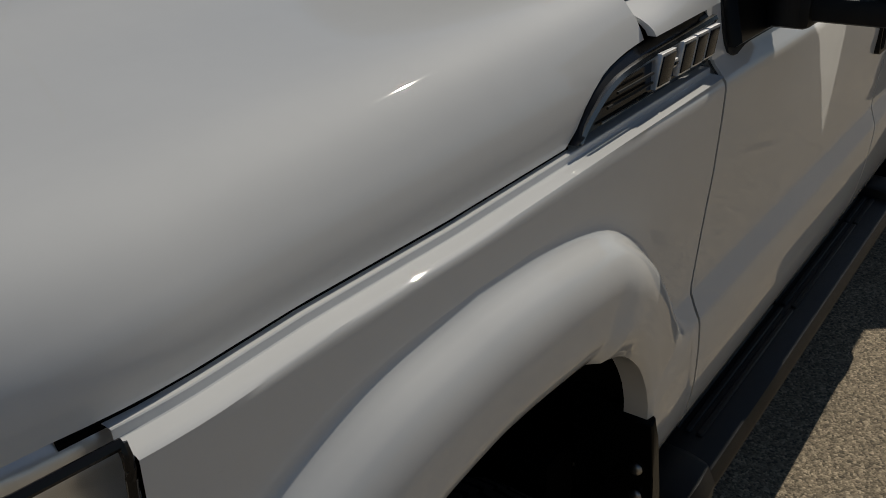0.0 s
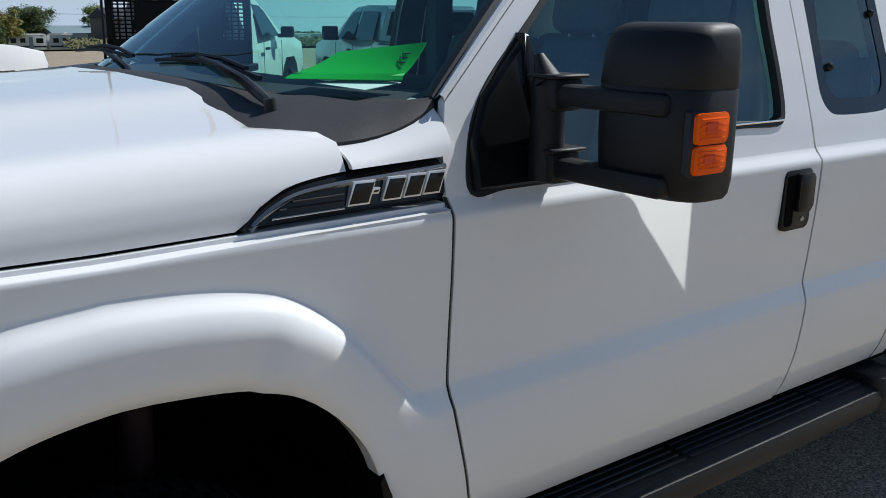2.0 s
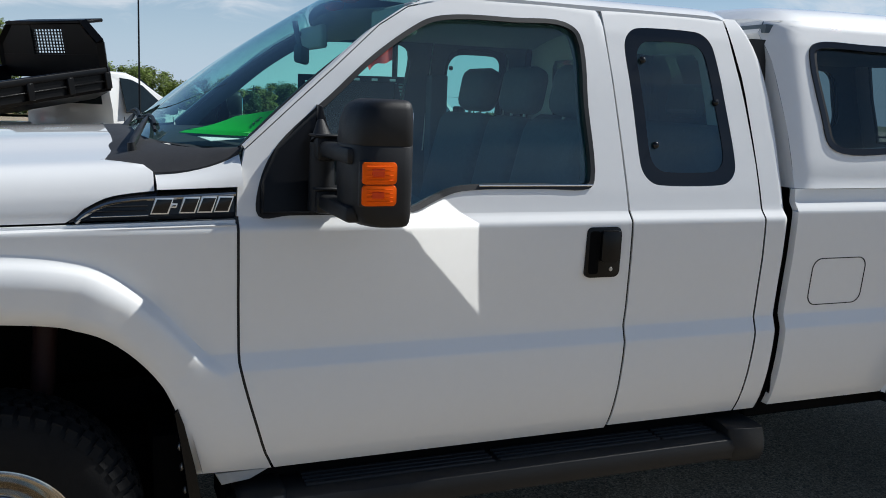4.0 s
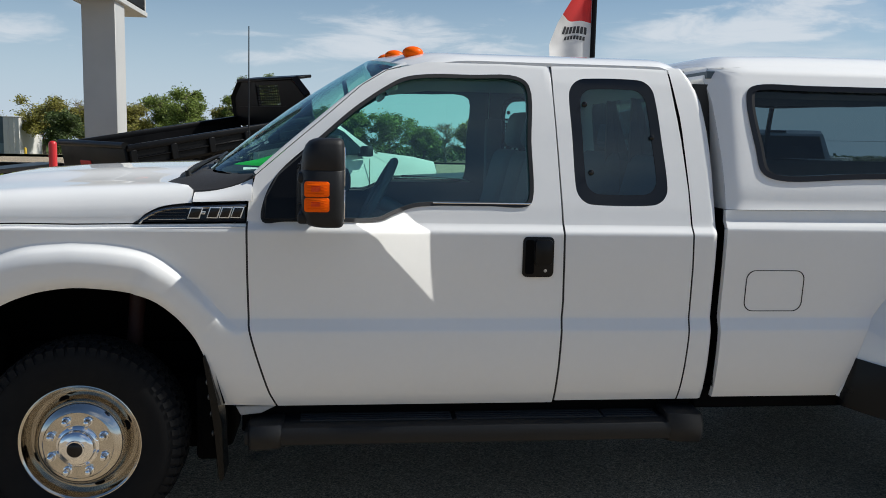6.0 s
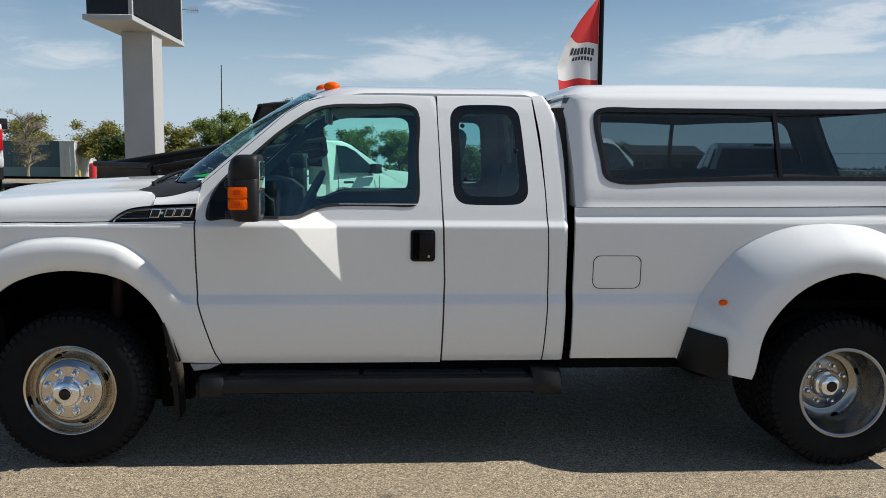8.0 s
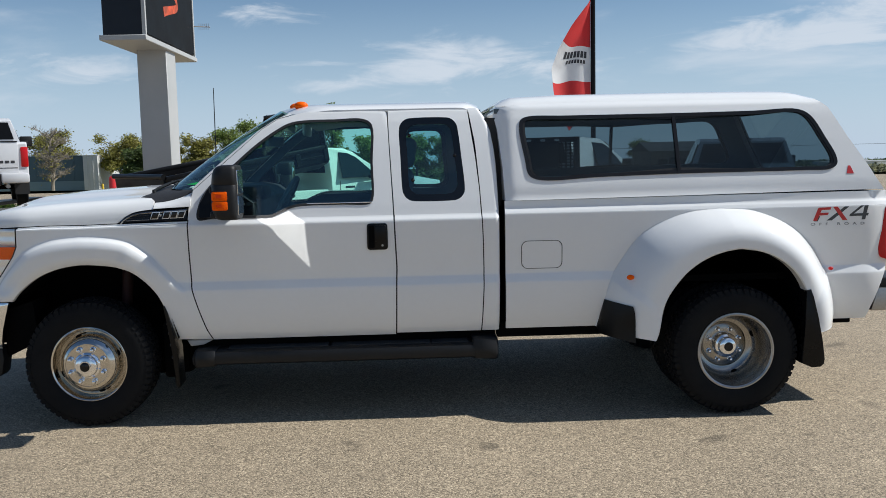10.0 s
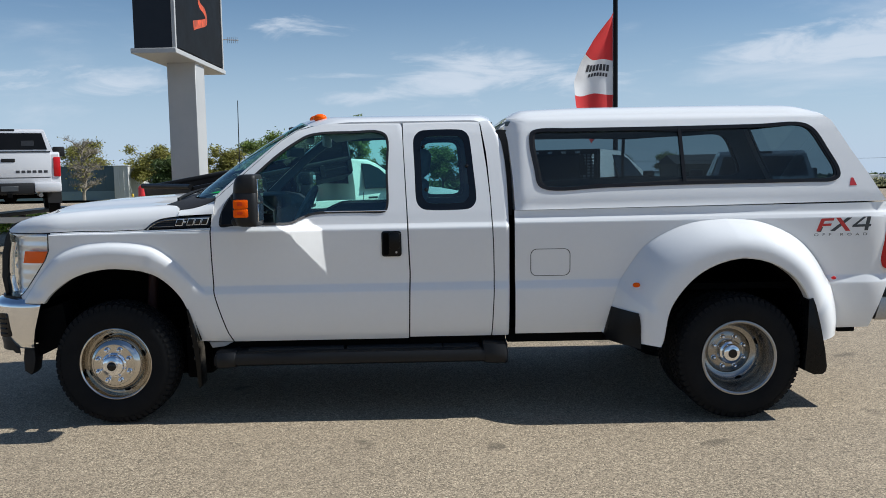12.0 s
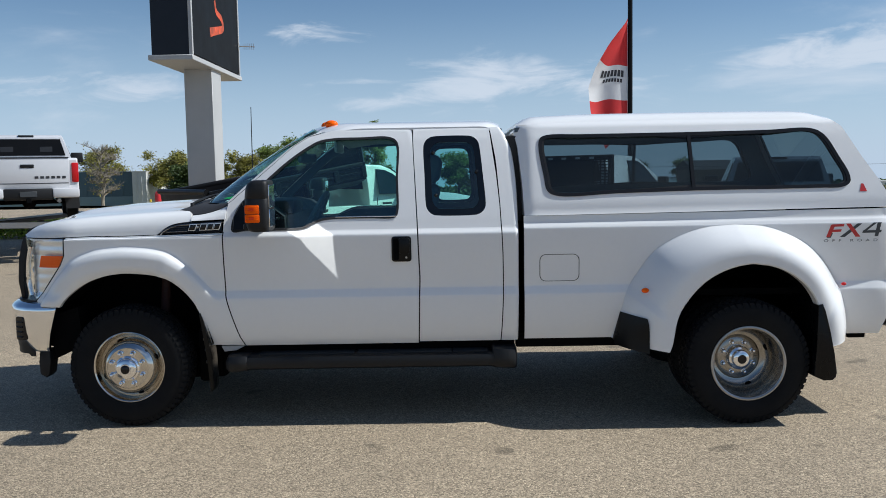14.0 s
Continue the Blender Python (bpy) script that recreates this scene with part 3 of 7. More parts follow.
def door_handle(s, parent, x0, x1, z0, z1):
    y = side((x0 + x1) / 2, (z0 + z1) / 2)

    def rounded(a0, a1, b0, b1, r):
        return [(cx + r * math.cos(radians(a + 15 * k)), cz + r * math.sin(radians(a + 15 * k))) for cx, cz, a in ((a1 - r, b1 - r, 0), (a0 + r, b1 - r, 90), (a0 + r, b0 + r, 180), (a1 - r, b0 + r, 270)) for k in range(7)]
    bm = bmesh.new()
    slab(bm, rounded(x0, x1, z0, z1, 0.018), s * (y + 0.007), s * (y - 0.02), 0.003)
    h = part("door_handle", bm, HANDLE, parent, "gloss black pull handle")
    bm = bmesh.new()
    slab(bm, rounded(x0 + 0.048, x1 - 0.009, z0 + 0.050, z1 - 0.010, 0.012), s * (y + 0.022), s * (y + 0.004), 0.005)
    part("handle_grip", bm, HANDLE, h)
    bm = bmesh.new()
    slab(bm, rounded(x0 + 0.010, x0 + 0.046, z0 + 0.012, z1 - 0.012, 0.010), s * (y + 0.0085), s * (y + 0.004), 0.0)
    part("finger_recess", bm, DARK, h)
    bm = bmesh.new()
    spin(bm, [(0.0001, 0.0092), (0.006, 0.0092), (0.0075, 0.006)], 16, ((x0 + x1) / 2 + 0.03, 0, z0 + 0.026), s)
    for v in bm.verts:
        v.co.y += s * y
    part("door_lock", bm, STEEL, h, "round key lock")


def cab_doors(s, parent):
    bm = bmesh.new()
    oo, ii = ring_panel(bm, s, DOOR1, lip=0.02)
    lower_door(bm, s, lambda z: interp_x(FIRST_GAP, z) + 0.004, lambda z: interp_x(GAP1, z), 0.516)
    rim_in(bm, 0.022, 1, -s)
    d1 = part("front_door", bm, PAINT, parent, "white front door")
    pane("window", s, ii, GLASS_FRONT, d1, 0.016, "lightly tinted door glass")
    seal("window_seal", s, ii, 0.012, d1)
    door_handle(s, d1, 1.745, 1.872, 1.061, 1.224)
    bm = bmesh.new()
    box(bm, 1.38, 1.78, s * 0.9735, s * 0.966, 1.350, 1.356, 0.002)
    part("chrome_strip", bm, CHROME, d1, "thin bright strip along the glass")
    bm = bmesh.new()
    oo, ii = ring_panel(bm, s, DOOR2, lip=0.012)
    lower_door(bm, s, lambda z: interp_x(GAP1, z) + 0.009, lambda z: interp_x(GAP2, z), 0.526)
    rim_in(bm, 0.022, 1, -s)
    d2 = part("rear_door", bm, PAINT, parent, "white rear access door")
    pane("window", s, ii, GLASS_REAR, d2, 0.005, "dark tinted quarter glass")
    bm = bmesh.new()
    mid = Vector(((min(p.x for p in ii) + max(p.x for p in ii)) / 2, (min(p.y for p in ii) + max(p.y for p in ii)) / 2, 0))
    hw = (max(p.x for p in ii) - min(p.x for p in ii)) / 2
    hh = (max(p.y for p in ii) - min(p.y for p in ii)) / 2
    band = []
    for w, o in ((0.0, -0.014), (0.0, -0.0015), (0.5, -0.0020), (1.0, -0.0025), (1.0, -0.0065)):
        band.append([pt(s, mid.x + (p.x - mid.x) * (1 - 0.046 * w / hw), mid.y + (p.y - mid.y) * (1 - 0.044 * w / hh), o) for p in ii])
    put_grid(bm, band, True)
    part("window_band", bm, BAND, d2, "black printed band round the glass")
    for x, z in ((2.036, 1.482), (2.30, 1.63), (2.02, 1.76)):
        bm = bmesh.new()
        bmesh.ops.create_uvsphere(bm, u_segments=12, v_segments=8, radius=0.012)
        bmesh.ops.transform(bm, matrix=Matrix.Translation(pt(s, x, z)), verts=bm.verts)
        part("hinge_button", bm, GLOSS, d2, "round black glass fixing")
    # dark strips just inside the shut lines, added to paint their shade
    for table, a, b in ((FIRST_GAP, -0.0045, 0.0045), (GAP1, -0.001, 0.010), (GAP2, -0.001, 0.008)):
        bm = bmesh.new()
        put_grid(bm, [[pt(s, interp_x(table, z) + a + (b - a) * k / 2, z, -0.006) for k in range(3)] for z in [0.53] + [z for z in Z_DOOR if z > 0.54]])
        part("shut_line_shade", bm, TRIM, parent)
    # corner behind the doors, turning in to the back wall
    bm = bmesh.new()
    rear = lambda z: float(np.interp(z, [0.5, 0.9, 1.27, 1.55, 1.68, 1.79, 1.86, 1.93], [2.556, 2.562, 2.562, 2.556, 2.545, 2.527, 2.50, 2.455]))
    rows = []
    for z in [0.526] + [z for z in Z_DOOR if z > 0.54] + [1.29, 1.34, 1.42, 1.5, 1.58, 1.66, 1.72, 1.78, 1.83, 1.87, 1.90, 1.925]:
        x0 = interp_x(GAP2, z) + 0.007 if z < 1.272 else float(np.interp(z, [1.272, 1.42, 1.7, 1.926], [2.459, 2.452, 2.432, 2.395]))
        x1 = rear(z)
        row = []
        for k in range(15):
            w = 1 - (1 - k / 14) ** 1.6
            x = x0 + (x1 - x0) * w
            row.append(pt(s, x, z, -0.012 * max(0, (w - 0.80) / 0.20) ** 2))
        row.append(row[-1] + Vector((0.006, -s * 0.03, 0)))
        row.append(row[-1] + Vector((0.0, -s * 0.12, 0)))
        rows.append(row)
    put_grid(bm, rows)
    part("cab_corner", bm, PAINT, parent)
    # backing behind the shut line of the rear pillar
    bm = bmesh.new()
    put_grid(bm, [[pt(s, x - 0.35 * max(0.0, z - 1.75) ** 1.5, z, -0.028) for x in (2.39, 2.42, 2.45, 2.48, 2.50)] for z in (1.24, 1.35, 1.5, 1.65, 1.78, 1.86, 1.915)])
    part("pillar_backing", bm, DARK, parent)
    # dark inner frame behind the shut lines
    bm = bmesh.new()
    rows = [[pt(s, x, z, -0.03) for x in (0.60, 1.2, 1.9, 2.45)] for z in (0.54, 0.62, 0.75, 0.9, 1.1, 1.2, 1.25)]
    put_grid(bm, rows)
    part("inner_sill", bm, DARK, parent)


def badge(s, parent):
    """The dark vent trim on the fender, with three slats and a chrome-edged nameplate of plain blocks."""
    out_l = catmull([(0.234, 1.262, 0), (0.268, 1.294, 0), (0.325, 1.322, 0), (0.40, 1.333, 0), (0.50, 1.338, 0), (0.648, 1.346, 0)], 6)
    bm = bmesh.new()
    rows = []
    for p in out_l:
        lo = float(np.interp(p.x, [0.234, 0.648], [1.262, 1.268]))
        rows.append([Vector((p.x, s * (0.992 - 0.012 * k / 5 + (0.0 if 0 < k < 5 else -0.014)), lo + (p.y - lo) * k / 5)) for k in range(6)])
    put_grid(bm, rows)
    b = part("fender_vent", bm, GLOSS, parent, "dark vent trim with slats and a chrome-edged nameplate")
    bm = bmesh.new()
    up = [Vector((p.x + 0.004, s * 0.984, p.y - 0.013)) for p in out_l[2:]]
    tube(bm, up, 0.006, 6)
    part("edge_bead", bm, ALLOY, b, "satin metal bead")
    for z0, z1, x0, x1 in ((1.276, 1.279, 0.285, 0.425), (1.290, 1.292, 0.30, 0.425), (1.302, 1.304, 0.325, 0.425)):
        bm = bmesh.new()
        tube(bm, [(x0, s * 0.993, z0), ((x0 + x1) / 2, s * 0.993, (z0 + z1) / 2), (x1, s * 0.993, z1)], 0.0019, 6)
        part("slat", bm, ALLOY if z0 < 1.28 else BLACK, b)
    widths = (0.046, 0.016, 0.042, 0.040, 0.040)
    x = 0.430
    for i, w in enumerate(widths):
        z0, z1 = 1.281 + 0.004 * i / 4, 1.324 + 0.004 * i / 4
        lean = 0.014
        if i == 1:
            z0, z1, lean = z0 + 0.016, z1 - 0.016, 0.004
        for k, (g, mt, d) in enumerate(((0.0, SATIN, 0.0), (0.0036, GLOSS, 0.0022))):
            bm = bmesh.new()
            slab(bm, [(x + g, z0 + g), (x + w - g, z0 + g), (x + w + lean - g, z1 - g), (x + lean + g, z1 - g)], s * (0.996 + d), s * 0.975, 0.0012)
            part("nameplate_block", bm, mt, b, "chrome-edged block" if k == 0 else "black inlay")
        x += w + (0.004 if i != 1 else 0.006)


# ---- hood, cowl, windscreen, roof ----
def hood_top(x):
    return float(np.interp(x, [-0.76, -0.72, -0.66, -0.55, -0.4, -0.2, 0.05, 0.34, 0.46], [1.245, 1.285, 1.318, 1.348, 1.368, 1.385, 1.399, 1.412, 1.418]))


def hood_seam(x):
    return float(np.interp(x, [-0.8, -0.6, -0.42, -0.2, 0.0, 0.234, 0.65], [1.192, 1.224, 1.250, 1.257, 1.2555, 1.260, 1.268]))


def hood_point(s, x, v):
    """v from 0 at the side seam to 1 at the middle line."""
    y0 = 0.980 - nose(x) * 1.1
    z0, z1 = hood_seam(x), hood_top(x)
    low = z0 if x < 0.234 else float(np.interp(x, [0.234, 0.268, 0.325, 0.40, 0.46], [1.260, 1.296, 1.326, 1.337, 1.341]))
    h = z1 - z0
    rise = min(1.0, max(0.0, (x + 0.74) / 0.3))
    prof = [(0.0, y0, z0), (0.06, y0 + 0.001, z0 + 0.2 * h), (0.12, y0 - 0.005, z0 + 0.42 * h), (0.18, y0 - 0.020, z0 + 0.64 * h), (0.24, y0 - 0.042, z0 + 0.81 * h), (0.30, y0 - 0.072, z0 + 0.925 * h),
            (0.36, y0 - 0.11, z0 + 0.98 * h), (0.42, y0 - 0.16, z1), (0.52, y0 - 0.25, z1 + 0.006), (0.60, y0 - 0.34, z1 + 0.014 * rise), (0.68, y0 - 0.42, z1 + 0.026 * rise), (0.77, y0 - 0.52, z1 + 0.046 * rise), (1.0, 0.0, z1 + 0.056 * rise)]
    vv = [p[0] for p in prof]
    y, z = float(np.interp(v, vv, [p[1] for p in prof])), float(np.interp(v, vv, [p[2] for p in prof]))
    if z < low:
        z = low
        y = float(np.interp(z, [p[2] for p in prof[:6]], [p[1] for p in prof[:6]]))
    return Vector((x, s * y, z))


def hood(parent):
    bm = bmesh.new()
    vs = [0, 0.02, 0.04, 0.06, 0.08, 0.10, 0.12, 0.14, 0.165, 0.19, 0.215, 0.24, 0.27, 0.30, 0.33, 0.36, 0.41, 0.46, 0.51, 0.56, 0.60, 0.63, 0.665, 0.70, 0.735, 0.77, 0.82, 0.88, 0.94, 1.0]
    rows = []
    N = 44
    for i in range(N + 1):
        w = i / N
        row = []
        for s in (-1, 1):
            half = []
            for v in vs:
                x0 = -0.755 + 0.13 * (1 - min(1, v / 0.6)) ** 3
                x1 = float(np.interp(v, [0, 0.24, 0.30, 0.345, 0.38, 0.41, 0.55, 0.68, 1.0], [0.443, 0.443, 0.42, 0.375, 0.34, 0.325, 0.345, 0.357, 0.345]))
                half.append(hood_point(s, x0 + (x1 - x0) * w, v))
            row += half if s < 0 else half[::-1][1:]
        rows.append(row)
    put_grid(bm, rows)
    sm = bm.verts[:]
    bmesh.ops.smooth_vert(bm, verts=[v for v in sm if not v.is_boundary], factor=0.5, use_axis_x=True, use_axis_y=True, use_axis_z=True)
    bmesh.ops.smooth_vert(bm, verts=[v for v in sm if not v.is_boundary], factor=0.5, use_axis_x=True, use_axis_y=True, use_axis_z=True)
    r = bmesh.ops.extrude_edge_only(bm, edges=[e for e in bm.edges if len(e.link_faces) == 1])
    for g in r["geom"]:
        if isinstance(g, bmesh.types.BMVert):
            g.co.y *= 0.975
            g.co.z -= float(np.interp(abs(g.co.y), [0.70, 0.90], [0.02, 0.002]))
    h = part("hood", bm, PAINT, parent, "long white hood with a raised centre")
    # dark tubes added along the side gaps to draw their shade
    for s in (-1, 1):
        bm = bmesh.new()
        tube(bm, [(x, s * (side(x, 1.22) - 0.043), hood_seam(x) - 0.006) for x in [-0.40 + 0.64 * k / 12 for k in range(13)]], 0.008, 8)
        part("hood_gap_shade", bm, DARK, h, "dark tube painting the shade of the gap under the hood edge")
    return h


def cowl(parent):
    for s in (-1, 1):
        # white filler between hood, windscreen and door
        bm = bmesh.new()
        rows = []
        for i in range(9):
            x = 0.449 + (0.672 - 0.449) * i / 8
            lo = float(np.interp(x, [0.449, 0.66], [1.344, 1.352]))
            hi = float(np.interp(x, [0.449, 0.52, 0.60, 0.672], [1.384, 1.396, 1.420, 1.446]))
            row = []
            for k in range(7):
                z = lo + (hi - lo) * k / 6
                row.append(Vector((x, s * (0.984 - 0.20 * (k / 6) ** 2.0 * 0.35 - 0.012 * k / 6), z)))
            row.append(row[-1] + Vector((0, -s * 0.05, 0.004)))
            rows.append(row)
        put_grid(bm, rows)
        rim_in(bm, 0.012, 1, -s)
        part("cowl_side", bm, PAINT, parent)
    # one smooth plate from the hood's rear edge and the fillers to the foot of the glass
    bm = bmesh.new()
    fore = [(0.318, 0.0, 1.462), (0.324, -0.20, 1.460), (0.332, -0.40, 1.450), (0.334, -0.568, 1.434), (0.322, -0.677, 1.414), (0.300, -0.80, 1.402), (0.312, -0.856, 1.396), (0.385, -0.895, 1.388),
            (0.465, -0.926, 1.386), (0.55, -0.934, 1.396), (0.62, -0.930, 1.418), (0.672, -0.918, 1.444)]
    foot = [(0.462, 0.0, 1.460), (0.463, -0.20, 1.458), (0.468, -0.40, 1.456), (0.474, -0.56, 1.453), (0.480, -0.64, 1.451), (0.490, -0.70, 1.450), (0.505, -0.755, 1.449), (0.530, -0.80, 1.448),
            (0.565, -0.836, 1.447), (0.60, -0.862, 1.448), (0.64, -0.882, 1.451), (0.684, -0.893, 1.454)]
    half = []
    for p, q in zip(catmull(fore, 4), catmull(foot, 4)):
        half.append([p + Vector((0, 0, -0.014))] + [p.lerp(q, k / 7) + Vector((0, 0, 0.007 * math.sin(math.pi * k / 7))) for k in range(8)])
    put_grid(bm, [[Vector((v.x, -v.y, v.z)) for v in r] for r in half[:0:-1]] + half)
    part("cowl_panel", bm, SUNLIT_BLACK, parent, "black plastic cowl below the windscreen")
    for d, k in ((0.0, 0.0), (0.76, -0.012)):
        bm = bmesh.new()
        arm = [(0.400, -0.765 + d, 1.446 + k), (0.410, -0.70 + d, 1.458 + k), (0.430, -0.58 + d, 1.478 + k), (0.460, -0.38 + d, 1.499 + k), (0.484, -0.20 + d, 1.511 + k)]
        for (p, q), (ra, rb) in zip(zip(arm, arm[1:]), ((0.009, 0.012), (0.012, 0.011), (0.011, 0.008), (0.008, 0.005))):
            rod(bm, p, q, ra, rb, 8)
        w = part("wiper_arm", bm, BLACK, parent, "black wiper arm")
        bm = bmesh.new()
        rod(bm, (0.402, -0.765 + d, 1.420 + k), (0.398, -0.766 + d, 1.455 + k), 0.015, 0.011, 12)
        part("pivot_cap", bm, BLACK, w)
        bm = bmesh.new()
        tube(bm, [(0.462, 0.03 + d, 1.494), (0.474, -0.10 + d, 1.501), (0.481, -0.26 + d, 1.503), (0.482, -0.42 + d, 1.493), (0.478, -0.56 + d, 1.479)], 0.0055, 6)
        blade = part("wiper_blade", bm, TRIM, w)
        bm = bmesh.new()
        tube(bm, [(0.474, -0.06 + d, 1.505), (0.486, -0.20 + d, 1.516), (0.488, -0.34 + d, 1.511), (0.484, -0.48 + d, 1.495)], 0.006, 6)
        part("blade_bridge", bm, BLACK, blade)
    bm = bmesh.new()
    rod(bm, (0.505, 0.625, 1.40), (0.51, 0.627, 2.19), 0.005, 0.003, 8)
    a = part("aerial", bm, BLACK, parent, "thin black whip aerial")
    bm = bmesh.new()
    rod(bm, (0.505, 0.625, 1.40), (0.505, 0.625, 1.47), 0.018, 0.010, 12)
    part("aerial_base", bm, BLACK, a)


def shield_edge(y, top):
    a = abs(y)
    if top:
        b = a / 0.72
        return Vector((1.13 + 0.135 * b ** 2.2, y, 1.962 - 0.058 * b ** 2))
    b = a / 0.90
    return Vector((0.44 + 0.235 * b ** 5, y, 1.464 - 0.014 * b))


def windscreen(parent):
    bm = bmesh.new()
    rows = []
    for i in range(21):
        u = -1 + 2 * i / 20
        lo, hi = shield_edge(0.90 * u, False), shield_edge(0.72 * u, True)
        row = []
        for k in range(13):
            w = k / 12
            p = lo.lerp(hi, w)
            bulge = 0.022 * math.sin(math.pi * w)
            row.append(p + Vector((-bulge * 0.6, 0, bulge * 0.8)))
        rows.append(row)
    put_grid(bm, rows)
    g = part("windscreen", bm, GLASS_SHIELD, parent, "tinted windscreen")
    g.visible_shadow = False
    for s in (-1, 1):
        # pillar between windscreen and door, with a black bead at the glass
        bm = bmesh.new()
        bead = bmesh.new()
        pil = [(0.684, 1.452), (0.82, 1.572), (0.967, 1.700), (1.10, 1.819), (1.20, 1.882), (1.285, 1.905)]
        rows, rb = [], []
        m = len(pil) - 1
        for i in range(m * 6 + 1):
            f = i / 6
            j = min(int(f), m - 1)
            x, z = (Vector(pil[j]).lerp(Vector(pil[j + 1]), f - j))
            a = pt(s, x, z)
            w = i / (m * 6)
            lo, hi = shield_edge(0.90 * s, False), shield_edge(0.72 * s, True)
            b = lo.lerp(hi, w)
            bulge = 0.022 * math.sin(math.pi * w)
            b = b + Vector((-bulge * 0.6, 0, bulge * 0.8 + 0.002))
            mid = a.lerp(b, 0.42) + Vector((-0.004, s * 0.010, 0.010))
            inn = a.lerp(b, 0.66)
            rows.append([a, a.lerp(mid, 0.5) + Vector((0, s * 0.003, 0.002)), mid, inn])
            rb.append([inn, inn.lerp(b, 0.5) + Vector((-0.002, s * 0.002, 0.006)), b + Vector((0, -s * 0.022, 0.004)), b + Vector((0, -s * 0.024, -0.012))])
        put_grid(bm, rows)
        put_grid(bead, rb)
        p = part("a_pillar", bm, PAINT, parent, "white windscreen pillar")
        part("windscreen_bead", bead, TRIM, p, "black rubber windscreen edging")


def roof(parent):
    bm = bmesh.new()
    rows = []
    for i in range(33):
        w = i / 32
        row = []
        for j in range(33):
            u = -1 + 2 * j / 32
            a = abs(u)
            y = 0.772 * (1 if u > 0 else -1) * (1 - (1 - a) ** 1.35) if a < 1 else 0.772 * u
            fx = shield_edge(max(-0.72, min(0.72, y)), True)
            x0 = fx.x + 0.012 + (0.07 * max(0, (abs(y) - 0.66) / 0.11))
            x1 = 2.478 - 0.045 * a ** 4
            x = x0 + (x1 - x0) * w
            ya = abs(y)
            z = float(np.interp(ya, [0, 0.3, 0.5, 0.62, 0.69, 0.735, 0.76, 0.772], [2.000, 1.993, 1.982, 1.971, 1.960, 1.949, 1.937, 1.929]))
            front = max(0, 1 - (x - x0) / 0.22)
            z -= (z - fx.z - 0.003) * front ** 2 if ya < 0.74 else (0.03 * front ** 2)
            back = max(0, 1 - (x1 - x) / 0.10)
            z -= 0.03 * back ** 2
            row.append(Vector((x, y, z)))
        rows.append(row)
    put_grid(bm, rows)
    rim_in(bm, 0.015, 2, -1)
    r = part("roof", bm, PAINT, parent, "white cab roof")
    for y in (-0.575, -0.30, 0.0, 0.30, 0.575):
        x = shield_edge(y, True).x + 0.11
        bm = bmesh.new()
        bmesh.ops.create_uvsphere(bm, u_segments=16, v_segments=8, radius=1.0)
        bmesh.ops.transform(bm, matrix=Matrix.Translation((x, y, 1.962 + 0.02 * (1 - abs(y)))) @ Matrix.Diagonal((0.046, 0.034, 0.028, 1)), verts=bm.verts)
        part("clearance_lamp", bm, AMBER, r, "amber roof clearance lamp")
    return r


def back_wall(parent):
    bm = bmesh.new()
    rows = []
    prof_o = [(-0.95, 0.55), (-0.95, 1.25), (-0.90, 1.55), (-0.80, 1.85), (-0.70, 1.94), (0, 1.965), (0.70, 1.94), (0.80, 1.85), (0.90, 1.55), (0.95, 1.25), (0.95, 0.55), (0, 0.55)]
    prof_i = [(-0.60, 1.42), (-0.62, 1.45), (-0.60, 1.62), (-0.57, 1.78), (-0.54, 1.81), (0, 1.82), (0.54, 1.81), (0.57, 1.78), (0.60, 1.62), (0.62, 1.45), (0.60, 1.42), (0, 1.42)]
    xo = lambda z: float(np.interp(z, [0.5, 1.3, 1.95], [2.53, 2.53, 2.43]))
    for k in range(4):
        w = k / 3
        rows.append([Vector((xo(zo + (zi - zo) * w), yo + (yi - yo) * w, zo + (zi - zo) * w)) for (yo, zo), (yi, zi) in zip(prof_o, prof_i)])
    put_grid(bm, rows, True)
    b = part("cab_back", bm, PAINT, parent)
    bm = bmesh.new()
    bm.faces.new([bm.verts.new((xo(z) + 0.002, y, z)) for y, z in prof_i])
    g = part("back_window", bm, GLASS_REAR, b, "dark tinted back glass")
    g.visible_shadow = False
    for y in (-0.2, 0.2):
        bm = bmesh.new()
        box(bm, xo(1.6) - 0.05, xo(1.6) + 0.03, y - 0.012, y + 0.012, 1.42, 1.82)
        part("window_bar", bm, TRIM, b)
    bm = bmesh.new()
    box(bm, 2.50, 2.61, -0.80, 0.80, 1.30, 1.86)
    part("rubber_boot", bm, TRIM, parent, "black rubber boot between cab and topper")


# ---- bed, rear arches, wheels ----
BED_Z = [1.232, 1.262, 1.270, 1.292, 1.30, 1.345]
BED_Y = [1.0115, 1.011, 1.007, 0.990, 0.987, 0.983]


def bed_y(x, z):
    y = float(np.interp(z, BED_Z, BED_Y)) if z > 1.232 else side(2.0, z)
    return y - 0.05 * max(0.0, (x - 4.86) / 0.2) ** 2


ARCH_RL = [(3.165, 0.535), (3.219, 0.705), (3.255, 0.832), (3.327, 0.959), (3.435, 1.103), (3.579, 1.191), (3.758, 1.249), (3.95, 1.2655)]
ARCH_RR = [(3.95, 1.2655), (4.154, 1.247), (4.371, 1.159), (4.517, 1.03), (4.629, 0.846), (4.68, 0.663), (4.69, 0.535)]
